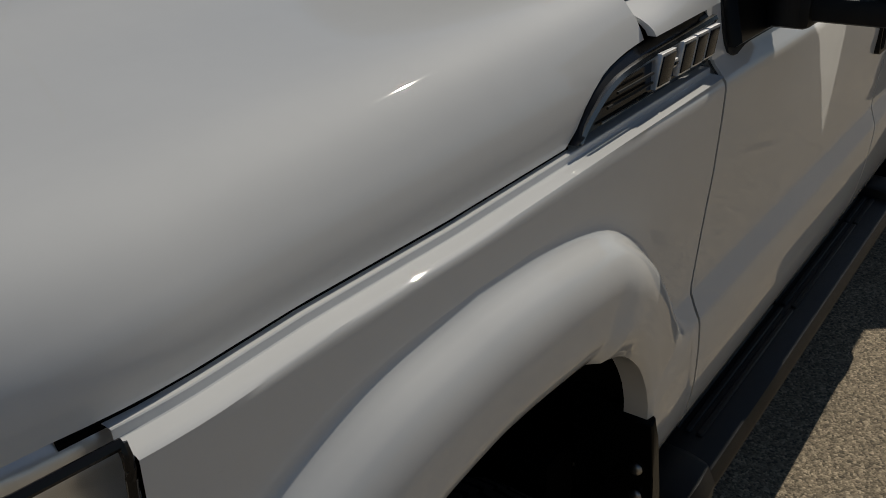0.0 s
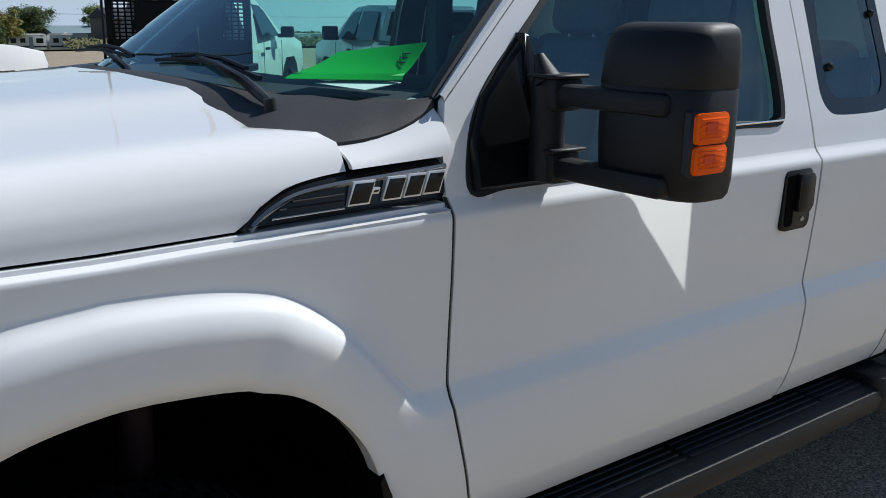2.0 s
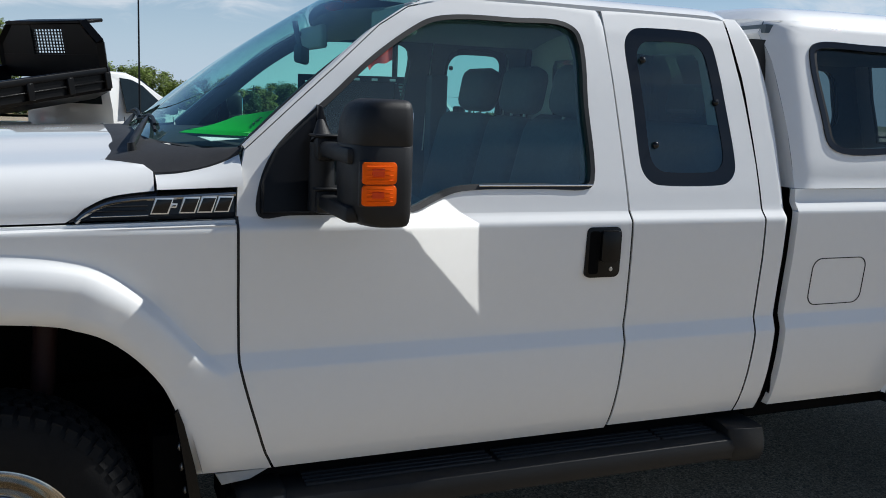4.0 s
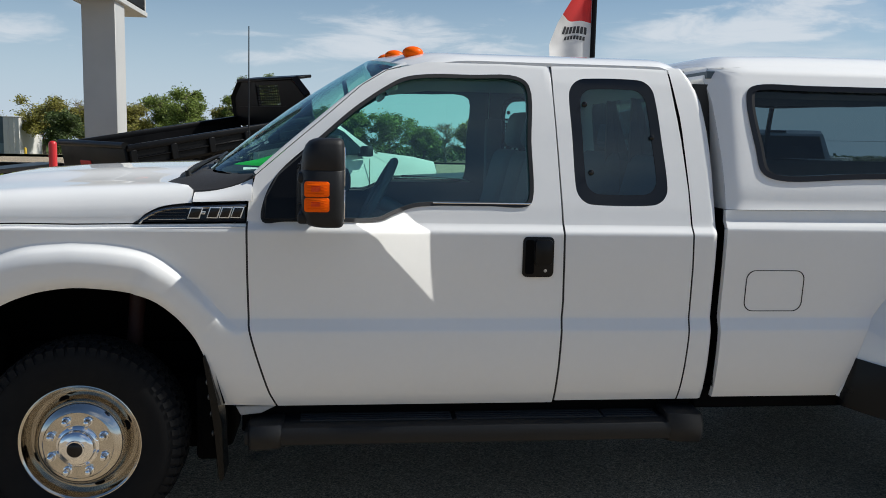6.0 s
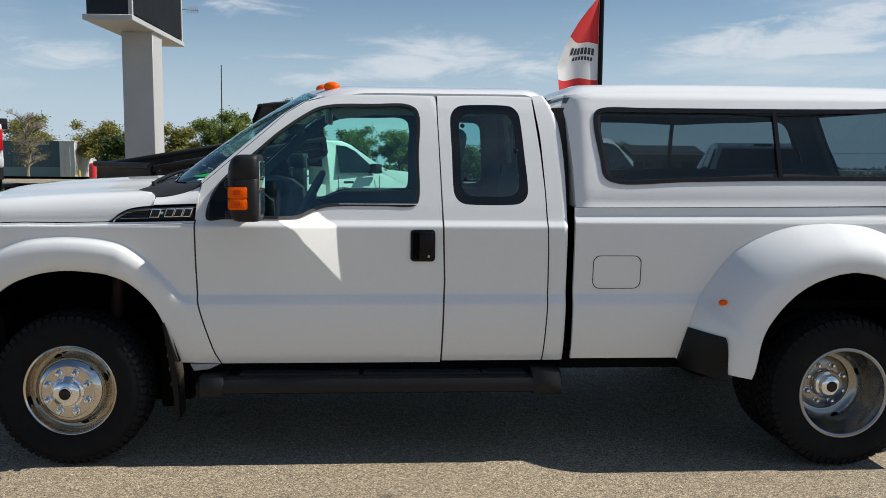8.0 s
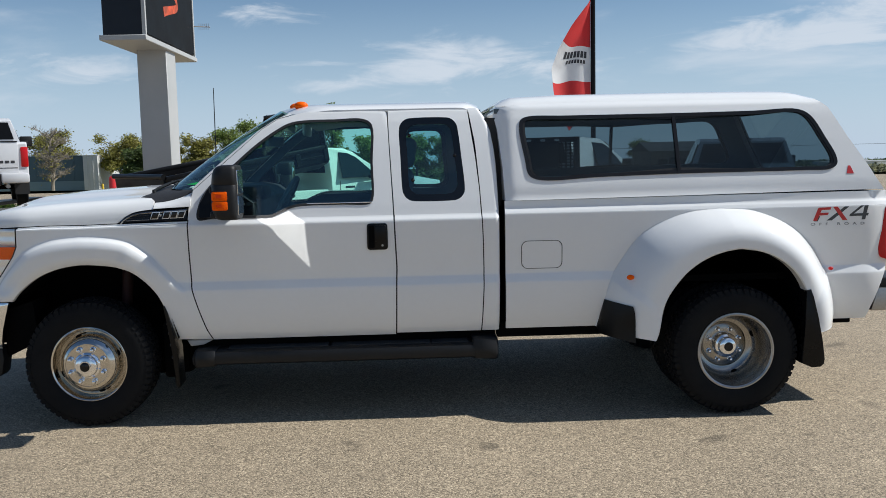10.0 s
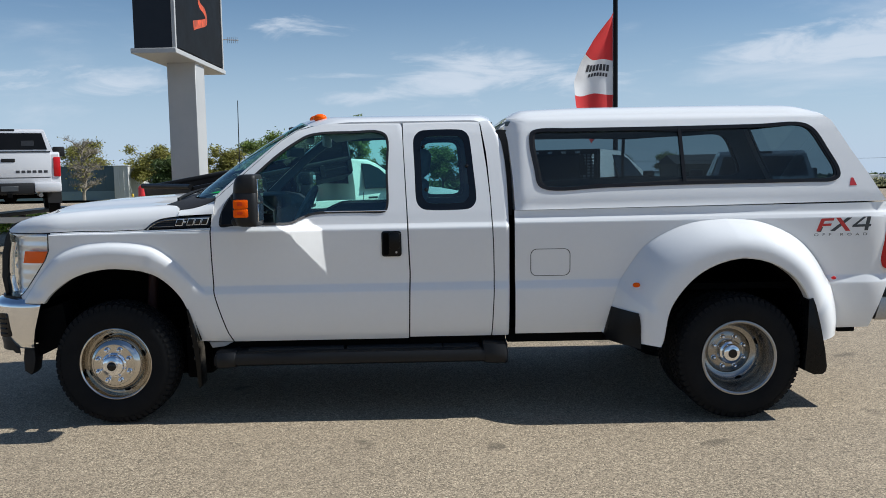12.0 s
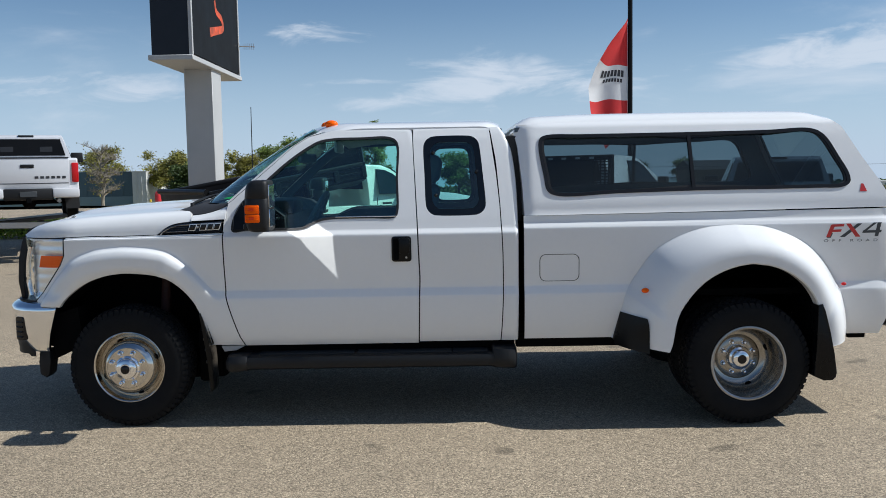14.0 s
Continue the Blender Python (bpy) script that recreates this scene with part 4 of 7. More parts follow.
IN_R = [(3.478, 0.46), (3.498, 0.52), (3.526, 0.67), (3.578, 0.776), (3.683, 0.899), (3.823, 0.986), (3.998, 1.029), (4.174, 0.998), (4.316, 0.914), (4.406, 0.799), (4.454, 0.655), (4.485, 0.53), (4.50, 0.48)]


def dual_lift(w):
    return 0.205 * (1 - (1 - min(1.0, w / 0.82)) ** 2.3)


def bed_side(s, parent):
    bm = bmesh.new()
    al, ar = catmull([(*p, 0) for p in ARCH_RL], 8), catmull([(*p, 0) for p in ARCH_RR], 8)
    lx = lambda z: interp_x([(p.x, p.y) for p in al], z)
    rx = lambda z: interp_x([(p.x, p.y) for p in ar], z)
    rear = lambda z: float(np.interp(z, [0.535, 0.60, 0.80, 0.92, 1.20, 1.345], [4.915, 4.935, 5.01, 5.055, 5.05, 5.03]))
    zr = [0.535, 0.55, 0.57, 0.60, 0.64, 0.68, 0.72, 0.76, 0.795, 0.82, 0.830, 0.835, 0.839, 0.844, 0.862, 0.880, 0.885, 0.889, 0.895, 0.905, 0.94, 0.98, 1.02, 1.06, 1.10, 1.13, 1.16, 1.185, 1.205, 1.222, 1.236, 1.246, 1.254, 1.26, 1.2645]
    put_grid(bm, [[Vector((2.600 + (lx(z) - 2.600) * k / 10, s * bed_y(2.6, z), z)) for k in range(11)] for z in zr])
    put_grid(bm, [[Vector((x, s * bed_y(x, z), z)) for x in [rx(z) + (rear(z) - rx(z)) * k / 10 for k in range(11)]] for z in zr])
    zt = [1.2645, 1.268, 1.273, 1.28, 1.288, 1.294, 1.302, 1.32, 1.34]
    xs = [2.6 + (5.03 - 2.6) * k / 50 for k in range(51)]
    put_grid(bm, [[Vector((x, s * bed_y(x, z + 0.003 * (x - 2.6) / 2.4), z + (0.012 * (x - 2.6) / 2.4) * (z > 1.27))) for x in xs] for z in zt])
    rim_in(bm, 0.03, 1, -s)
    b = part("bed_side", bm, PAINT, parent, "white pickup bed side")
    # wide fibreglass arch over the twin wheels
    bm = bmesh.new()
    outer = [Vector((lx(z), z, 0)) for z in zr] + [Vector((3.95, 1.2655, 0))] + [Vector((rx(z), z, 0)) for z in zr[::-1]]
    inner = catmull([(3.985 + (x - 3.985) * 0.985, 0.478 + (z - 0.46) * 0.98, 0) for x, z in IN_R], 10)
    cum = [0.0]
    for p, q in zip(outer, outer[1:]):
        cum.append(cum[-1] + (q - p).length)
    rows = []
    for o, c in zip(outer, cum):
        f = c / cum[-1] * (len(inner) - 1)
        i = min(int(f), len(inner) - 2)
        q = inner[i].lerp(inner[i + 1], f - i)
        row = []
        for k in range(17):
            w = (k / 16) ** 1.25
            p = o.lerp(q, w)
            row.append(Vector((p.x, s * (bed_y(p.x, max(o.y, 0.55)) * (1 - w) + 1.008 * w - 0.003 + dual_lift(w)), p.y)))
        last = row[-1]
        row.append(last + Vector((0, -s * 0.008, 0)) + (Vector((3.99, 0, 0.5)) - Vector((last.x, 0, last.z))) * 0.015)
        row.append(row[-1] + Vector((0, -s * 0.07, 0)))
        rows.append(row)
    put_grid(bm, rows)
    fl = part("dual_wheel_fender", bm, PAINT, parent, "bulging white fender over the twin rear wheels")
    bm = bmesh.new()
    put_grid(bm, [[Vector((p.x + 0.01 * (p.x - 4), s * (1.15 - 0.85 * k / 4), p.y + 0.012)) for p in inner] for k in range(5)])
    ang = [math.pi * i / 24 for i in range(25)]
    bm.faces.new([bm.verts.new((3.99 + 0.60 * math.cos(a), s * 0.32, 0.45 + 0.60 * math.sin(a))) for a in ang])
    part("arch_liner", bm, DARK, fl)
    # black stone guard on the front of the bulge
    bm = bmesh.new()
    rows = []
    for i in range(9):
        w = i / 8
        row = []
        x0, x1 = 3.165 + 0.052 * w, 3.366 - 0.012 * w ** 6
        z0, z1 = 0.50 + 0.212 * w, 0.468 + 0.222 * w
        for k in range(19):
            a = k / 18
            x = x0 + (x1 - x0) * a
            z = z0 + (z1 - z0) * a
            ox, qx = lx(max(z, 0.536)), float(np.interp(z, [0.46, 0.52, 0.67, 0.776], [3.478, 3.498, 3.526, 3.578]))
            f = min(1.0, max(0.0, (x - ox) / (qx - ox)))
            row.append(Vector((x, s * (bed_y(x, max(z, 0.55)) * (1 - f) + 1.008 * f + dual_lift(f) + 0.013), z)))
        rows.append(row)
    put_grid(bm, rows)
    rim_in(bm, 0.02, 1, -s)
    part("stone_guard", bm, HANDLE, fl, "matt black stone guard")
    for x, z, d, m, nm in ((3.352, 0.863, 0.118, AMBER, "side_marker"), (4.643, 0.873, 0.030, RED_LENS, "rear_marker")):
        bm = bmesh.new()
        bmesh.ops.create_uvsphere(bm, u_segments=16, v_segments=8, radius=1.0)
        bmesh.ops.transform(bm, matrix=Matrix.Translation((x, s * (1.008 + d), z)) @ Matrix.Diagonal((0.024, 0.012, 0.016, 1) if m is AMBER else (0.016, 0.012, 0.011, 1)), verts=bm.verts)
        part(nm, bm, m, fl, "oval amber side marker" if m is AMBER else "small red marker")
    bm = bmesh.new()
    slab(bm, [(4.405, 0.765), (4.438, 0.772), (4.452, 0.73), (4.485, 0.60), (4.515, 0.45), (4.532, 0.34), (4.526, 0.308), (4.505, 0.290), (4.45, 0.288), (4.385, 0.318), (4.405, 0.52)], s * 1.224, s * 0.66, 0.006)
    part("mud_flap", bm, HANDLE, parent, "black rubber mud flap")
    # fuel door: a shallow cut line
    if s < 0:
        bm = bmesh.new()
        loop = []
        for cx, cz, a0 in ((2.915, 1.052, 0), (2.738, 1.052, 90), (2.738, 0.955, 180), (2.915, 0.955, 270)):
            for k in range(7):
                a = radians(a0 + 15 * k)
                loop.append((cx + 0.04 * math.cos(a), cz + 0.04 * math.sin(a)))
        n = len(loop)
        c = Vector((2.827, 1.0035))
        ro = [Vector((x, s * (bed_y(x, z) + 0.0012), z)) for x, z in loop]
        ri = []
        for x, z in loop:
            d = (Vector((x, z)) - c)
            q = c + d * (1 - 0.0045 / d.length)
            ri.append(Vector((q.x, s * (bed_y(q.x, q.y) + 0.0012), q.y)))
        put_grid(bm, [[v - Vector((0, s * 0.004, 0)) for v in ro], ro, ri, [v - Vector((0, s * 0.004, 0)) for v in ri]], True)
        part("fuel_door_seam", bm, TRIM, b, "thin dark outline of the fuel door")
    # tail lamp
    bm = bmesh.new()
    rows = []
    prof = [(5.012, 0.921), (4.993, 0.930), (4.980, 0.955), (4.974, 1.0), (4.974, 1.08), (4.984, 1.16), (5.000, 1.22), (5.018, 1.252), (5.030, 1.262)]
    for x, z in [(p.x, p.y) for p in catmull([(a, b, 0) for a, b in prof], 4)]:
        row = []
        for k in range(8):
            a = k / 7
            row.append(Vector((x + (5.098 - 0.045 * abs((z - 1.06) / 0.2) ** 4 - x) * a, s * (0.992 - 0.012 - 0.055 * a ** 2.5 + 0.012 * math.sin(math.pi * a)), z - 0.02 * a * (1 if z < 1.0 else -0.3))))
        rows.append(row)
    put_grid(bm, rows)
    rim_in(bm, 0.02, 1, -s)
    part("tail_lamp", bm, RED_LENS, parent, "tall red tail lamp")
    # decal: slanted blocks in red and charcoal over a line of small words
    def plate(nm, pts, mt):
        bmp = bmesh.new()
        bmp.faces.new([bmp.verts.new((x, s * (bed_y(x, z) + d), z)) for x, z, d in pts])
        part(nm, bmp, mt, decal)
    decal_m = bmesh.new()
    decal_m.faces.new([decal_m.verts.new((x, s * (bed_y(x, z) + 0.0008), z)) for x, z in ((4.541, 1.168), (4.566, 1.168), (4.580, 1.20), (4.556, 1.20))])
    decal = part("decal", decal_m, GREYINK, parent, "red and charcoal slanted decal with small lettering below")
    blocks = [([(4.535, 1.172), (4.560, 1.172), (4.590, 1.243), (4.566, 1.252)], RED), ([(4.566, 1.238), (4.645, 1.240), (4.650, 1.256), (4.572, 1.254)], RED), ([(4.562, 1.204), (4.628, 1.206), (4.634, 1.222), (4.568, 1.220)], RED),
              ([(4.622, 1.172), (4.655, 1.172), (4.765, 1.258), (4.735, 1.258)], GREYINK), ([(4.660, 1.258), (4.690, 1.258), (4.755, 1.172), (4.724, 1.172)], RED),
              ([(4.765, 1.196), (4.885, 1.198), (4.890, 1.214), (4.770, 1.212)], GREYINK), ([(4.775, 1.212), (4.795, 1.212), (4.860, 1.262), (4.838, 1.262)], GREYINK), ([(4.845, 1.174), (4.868, 1.174), (4.888, 1.262), (4.862, 1.262)], GREYINK)]
    for i, (pts, mt) in enumerate(blocks):
        plate("decal_block", [(x, z, 0.0014 + 0.0004 * (i % 3)) for x, z in pts], mt)
    cu = bpy.data.curves.new("words", "FONT")
    cu.body, cu.size, cu.align_x = "OFF ROAD", 0.026, "LEFT"
    cu.space_character = 2.15
    tmp = new("words", cu)
    me = bpy.data.meshes.new_from_object(tmp)
    bpy.data.objects.remove(tmp)
    bm = bmesh.new()
    bm.from_mesh(me)
    w = max(v.co.x for v in bm.verts)
    for v in bm.verts:
        xx = 4.520 + v.co.x / w * 0.345 if s < 0 else 4.865 - v.co.x / w * 0.345
        v.co = Vector((xx, s * (bed_y(xx, 1.15) + 0.0014), 1.142 + v.co.y * 0.9))
    tagged(part("lettering", bm, GREYINK, decal), "small dark words", kind="stuff")


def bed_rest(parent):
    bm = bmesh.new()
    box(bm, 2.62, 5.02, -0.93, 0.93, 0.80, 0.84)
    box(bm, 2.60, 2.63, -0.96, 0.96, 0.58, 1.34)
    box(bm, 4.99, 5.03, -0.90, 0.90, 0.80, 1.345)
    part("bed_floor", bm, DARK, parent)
    bm = bmesh.new()
    box(bm, 5.03, 5.075, -0.80, 0.80, 0.80, 1.33, 0.012)
    part("tailgate", bm, PAINT, parent, "white tailgate")
    # rear step bumper
    bm = bmesh.new()
    slab(bm, [(4.965, 0.582), (5.008, 0.726), (5.246, 0.722), (5.243, 0.69), (5.228, 0.64), (5.205, 0.598), (5.175, 0.576), (4.975, 0.574)], -0.935, 0.935, 0.012)
    rb = part("rear_bumper", bm, STEEL, parent, "dull chrome rear step bumper", 30)
    bm = bmesh.new()
    slab(bm, [(5.008, 0.729), (5.022, 0.778), (5.035, 0.790), (5.24, 0.786), (5.252, 0.776), (5.254, 0.729)], -0.928, 0.928, 0.008)
    part("step_pad", bm, BLACK, rb, "black step pad along the bumper's top")
    # dark boxes added to block the view under the bed, standing for its frame
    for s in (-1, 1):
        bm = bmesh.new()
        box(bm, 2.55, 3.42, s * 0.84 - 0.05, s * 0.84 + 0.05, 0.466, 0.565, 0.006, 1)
        part("under_bed_fill", bm, DARK, parent)
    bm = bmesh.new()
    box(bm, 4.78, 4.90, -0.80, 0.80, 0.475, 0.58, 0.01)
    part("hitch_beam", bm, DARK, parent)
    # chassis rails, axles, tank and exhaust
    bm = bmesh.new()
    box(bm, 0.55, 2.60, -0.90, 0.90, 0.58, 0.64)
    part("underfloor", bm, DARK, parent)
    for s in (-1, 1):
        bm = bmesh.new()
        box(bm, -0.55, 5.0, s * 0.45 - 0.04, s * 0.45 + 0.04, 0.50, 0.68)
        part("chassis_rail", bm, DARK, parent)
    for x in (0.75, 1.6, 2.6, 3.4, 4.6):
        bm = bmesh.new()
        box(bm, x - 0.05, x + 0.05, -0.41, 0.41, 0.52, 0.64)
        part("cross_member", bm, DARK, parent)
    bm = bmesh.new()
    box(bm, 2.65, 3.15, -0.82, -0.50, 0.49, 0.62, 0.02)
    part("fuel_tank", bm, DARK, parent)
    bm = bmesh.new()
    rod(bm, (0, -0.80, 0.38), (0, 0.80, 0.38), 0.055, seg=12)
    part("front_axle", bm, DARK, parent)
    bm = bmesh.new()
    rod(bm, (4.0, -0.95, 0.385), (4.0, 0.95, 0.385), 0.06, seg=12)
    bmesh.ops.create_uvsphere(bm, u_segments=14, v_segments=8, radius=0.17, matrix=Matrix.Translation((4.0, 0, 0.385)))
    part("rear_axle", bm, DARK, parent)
    # one plain dark box, added as filler where the engine sits
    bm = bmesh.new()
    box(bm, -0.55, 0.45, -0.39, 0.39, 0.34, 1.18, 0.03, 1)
    part("engine", bm, DARK, parent, "plain black block that fills the engine bay")
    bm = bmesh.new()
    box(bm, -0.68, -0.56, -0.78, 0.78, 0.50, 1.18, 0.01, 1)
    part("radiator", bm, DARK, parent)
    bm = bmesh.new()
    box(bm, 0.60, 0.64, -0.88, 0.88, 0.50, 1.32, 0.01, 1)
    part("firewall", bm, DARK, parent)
    bm = bmesh.new()
    rod(bm, (0.12, -0.62, 0.40), (0.16, -0.60, 0.98), 0.035, seg=12)
    part("shock_absorber", bm, DUSTY_RED, parent, "dusty red shock absorber")
    bm = bmesh.new()
    tube(bm, [(2.6, -0.82, 0.50), (2.9, -0.84, 0.505), (3.25, -0.84, 0.51)], 0.016, 8)
    part("fuel_pipe", bm, STEEL, parent)
    bm = bmesh.new()
    slab(bm, [(0.60, 0.512), (0.76, 0.512), (0.70, 0.482), (0.62, 0.474)], -0.93, -0.80, 0.004)
    part("sill_end", bm, SIGN_GREY, parent)


def tyre_mesh():
    """Tyre, 0.39 m in radius, its outer face towards -y, middle at y = 0."""
    bm = bmesh.new()
    prof = [(0.218, 0.095), (0.228, 0.108), (0.25, 0.116), (0.29, 0.122), (0.33, 0.119), (0.352, 0.112), (0.366, 0.104), (0.374, 0.094), (0.378, 0.06), (0.379, 0.0), (0.378, -0.06), (0.374, -0.094), (0.352, -0.112), (0.29, -0.122), (0.228, -0.108), (0.218, -0.095)]
    spin(bm, prof, 72)
    return bm


def tread_mesh():
    bm = bmesh.new()
    n = 58
    for i in range(n):
        for j, (c, w, sh) in enumerate(((-0.088, 0.036, 0.0), (-0.042, 0.036, 0.5), (0.0, 0.034, 0.1), (0.042, 0.036, 0.6), (0.088, 0.036, 0.2))):
            a = 2 * math.pi * (i + sh) / n
            h = math.pi / n * 0.66
            edge = abs(c) > 0.08
            pts = []
            for r in (0.372, 0.386 if edge else 0.389):
                for da, y in ((-h, c - w / 2), (h, c - w / 2), (h, c + w / 2), (-h, c + w / 2)):
                    rr = r
                    yy = y
                    skew = 0.25 * h * (1 if y > c else -1) * (1 if j % 2 else -1)
                    if edge and abs(y) > 0.1:
                        rr -= 0.010
                        yy = y * 1.03
                    pts.append(Vector((rr * math.cos(a + da + skew), yy, rr * math.sin(a + da + skew))))
            v = [bm.verts.new(p) for p in pts]
            for q in ((4, 5, 6, 7), (0, 1, 5, 4), (1, 2, 6, 5), (2, 3, 7, 6), (3, 0, 4, 7)):
                bm.faces.new([v[k] for k in q])
            if edge:
                # shoulder lug running down the side wall
                sgn = 1 if c > 0 else -1
                pts = []
                for r, y in ((0.374, 0.108), (0.345, 0.119), (0.345, 0.114), (0.372, 0.098)):
                    for da in (-h * 0.9, h * 0.9):
                        pts.append(Vector((r * math.cos(a + da), sgn * y, r * math.sin(a + da))))
                v = [bm.verts.new(p) for p in pts]
                for q in ((0, 1, 3, 2), (2, 3, 5, 4), (0, 2, 4, 6), (1, 7, 5, 3), (6, 7, 1, 0)):
                    bm.faces.new([v[k] for k in q])
    return bm


def wheel(parent, x, y, s, front):
    """A steel-centred polished wheel; its outer side points to s."""
    base = Vector((x, y, 0.397))

    def add(nm, bm, mt, par, label="", sharp=38):
        if s > 0:
            bmesh.ops.transform(bm, matrix=Matrix.Rotation(math.pi, 4, "Z"), verts=bm.verts)
        bmesh.ops.transform(bm, matrix=Matrix.Translation(base), verts=bm.verts)
        return part(nm, bm, mt, par, label, sharp)

    bm = tyre_mesh()
    bmesh.ops.scale(bm, vec=(1.022, 1, 1.022), verts=bm.verts)
    t = add("wheel", bm, RUBBER, parent, "all-terrain tyre on a polished eight-lug rim")
    bm = tread_mesh()
    bmesh.ops.scale(bm, vec=(1.022, 1, 1.022), verts=bm.verts)
    add("tread", bm, RUBBER, t, "", 30)
    bm = bmesh.new()
    if front:
        prof = [(0.222, 0.06), (0.236, 0.085), (0.239, 0.098), (0.236, 0.106), (0.229, 0.108), (0.222, 0.103), (0.217, 0.085), (0.212, 0.055), (0.206, 0.036), (0.198, 0.030), (0.191, 0.036), (0.186, 0.055), (0.180, 0.078), (0.172, 0.098), (0.161, 0.115), (0.148, 0.128), (0.138, 0.134), (0.133, 0.136), (0.131, 0.133), (0.128, 0.133), (0.085, 0.137), (0.05, 0.137)]
        hub0, lug_r, lug_d = 0.137, 0.106, 0.135
        hole = (0.183, 0.074, 0.024)
    else:
        prof = [(0.222, 0.06), (0.236, 0.090), (0.240, 0.106), (0.237, 0.114), (0.229, 0.116), (0.220, 0.110), (0.214, 0.09), (0.210, 0.04), (0.206, -0.02), (0.200, -0.07), (0.186, -0.096), (0.166, -0.110), (0.146, -0.114), (0.138, -0.108), (0.130, -0.103), (0.085, -0.103), (0.05, -0.103)]
        hub0, lug_r, lug_d = -0.103, 0.105, -0.103
        hole = (0.186, -0.092, 0.022)
    spin(bm, prof[5:], 96)
    add("rim", bm, ALLOY if not front else RIM, t, "polished rim")
    bm = bmesh.new()
    spin(bm, prof[:6], 96)
    add("rim_lip", bm, STEEL if not front else RIM, t)
    for k in range(4):
        a = radians(20 + 90 * k)
        bm = bmesh.new()
        bmesh.ops.create_circle(bm, cap_ends=True, segments=20, radius=1.0)
        ln = Vector((math.cos(a), 0, math.sin(a)))
        nrm = Vector((ln.x * (0.75 if front else -0.6), -1, ln.z * (0.75 if front else -0.6))).normalized()
        tan = ln.cross(nrm).normalized()
        up = nrm.cross(tan)
        m = Matrix((tan, up, nrm)).transposed().to_4x4()
        bmesh.ops.transform(bm, matrix=Matrix.Translation((ln.x * hole[0], -hole[1] - 0.0035, ln.z * hole[0])) @ m @ Matrix.Diagonal((0.021, 0.013, 1, 1)), verts=bm.verts)
        add("hand_hole", bm, DARK, t)
    for k in range(8):
        a = radians(22.5 + 45 * k)
        bm = bmesh.new()
        spin(bm, [(0.019, 0.0), (0.018, 0.005), (0.014, 0.007), (0.0135, 0.026), (0.010, 0.034), (0.004, 0.037), (0.0002, 0.0375)], 6 if not front else 12)
        bmesh.ops.translate(bm, verts=bm.verts, vec=(lug_r * math.cos(a), -lug_d, lug_r * math.sin(a)))
        add("lug_nut", bm, CHROME, t)
    bm = bmesh.new()
    h = hub0
    spin(bm, [(0.082, h - 0.01), (0.081, h + 0.006), (0.076, h + 0.011), (0.070, h + 0.013), (0.068, h + 0.026), (0.062, h + 0.034), (0.050, h + 0.038), (0.036, h + 0.041), (0.034, h + 0.046), (0.0002, h + 0.046)] if front else
         [(0.080, h - 0.01), (0.078, h + 0.04), (0.072, h + 0.056), (0.060, h + 0.062), (0.054, h + 0.086), (0.044, h + 0.092), (0.0002, h + 0.092)], 48)
    add("hub_cap", bm, CHROME, t, "chrome hub cap with a dark centre")
    bm = bmesh.new()
    spin(bm, [(0.030, h + (0.0455 if front else 0.091)), (0.025, h + (0.049 if front else 0.096)), (0.0002, h + (0.049 if front else 0.096))], 32)
    add("cap_centre", bm, GLOSS, t)
    bm = bmesh.new()
    spin(bm, [(0.20, -0.02 if front else -0.125), (0.0002, -0.02 if front else -0.125)], 40)
    add("brake_disc", bm, DARK, t)
    return t


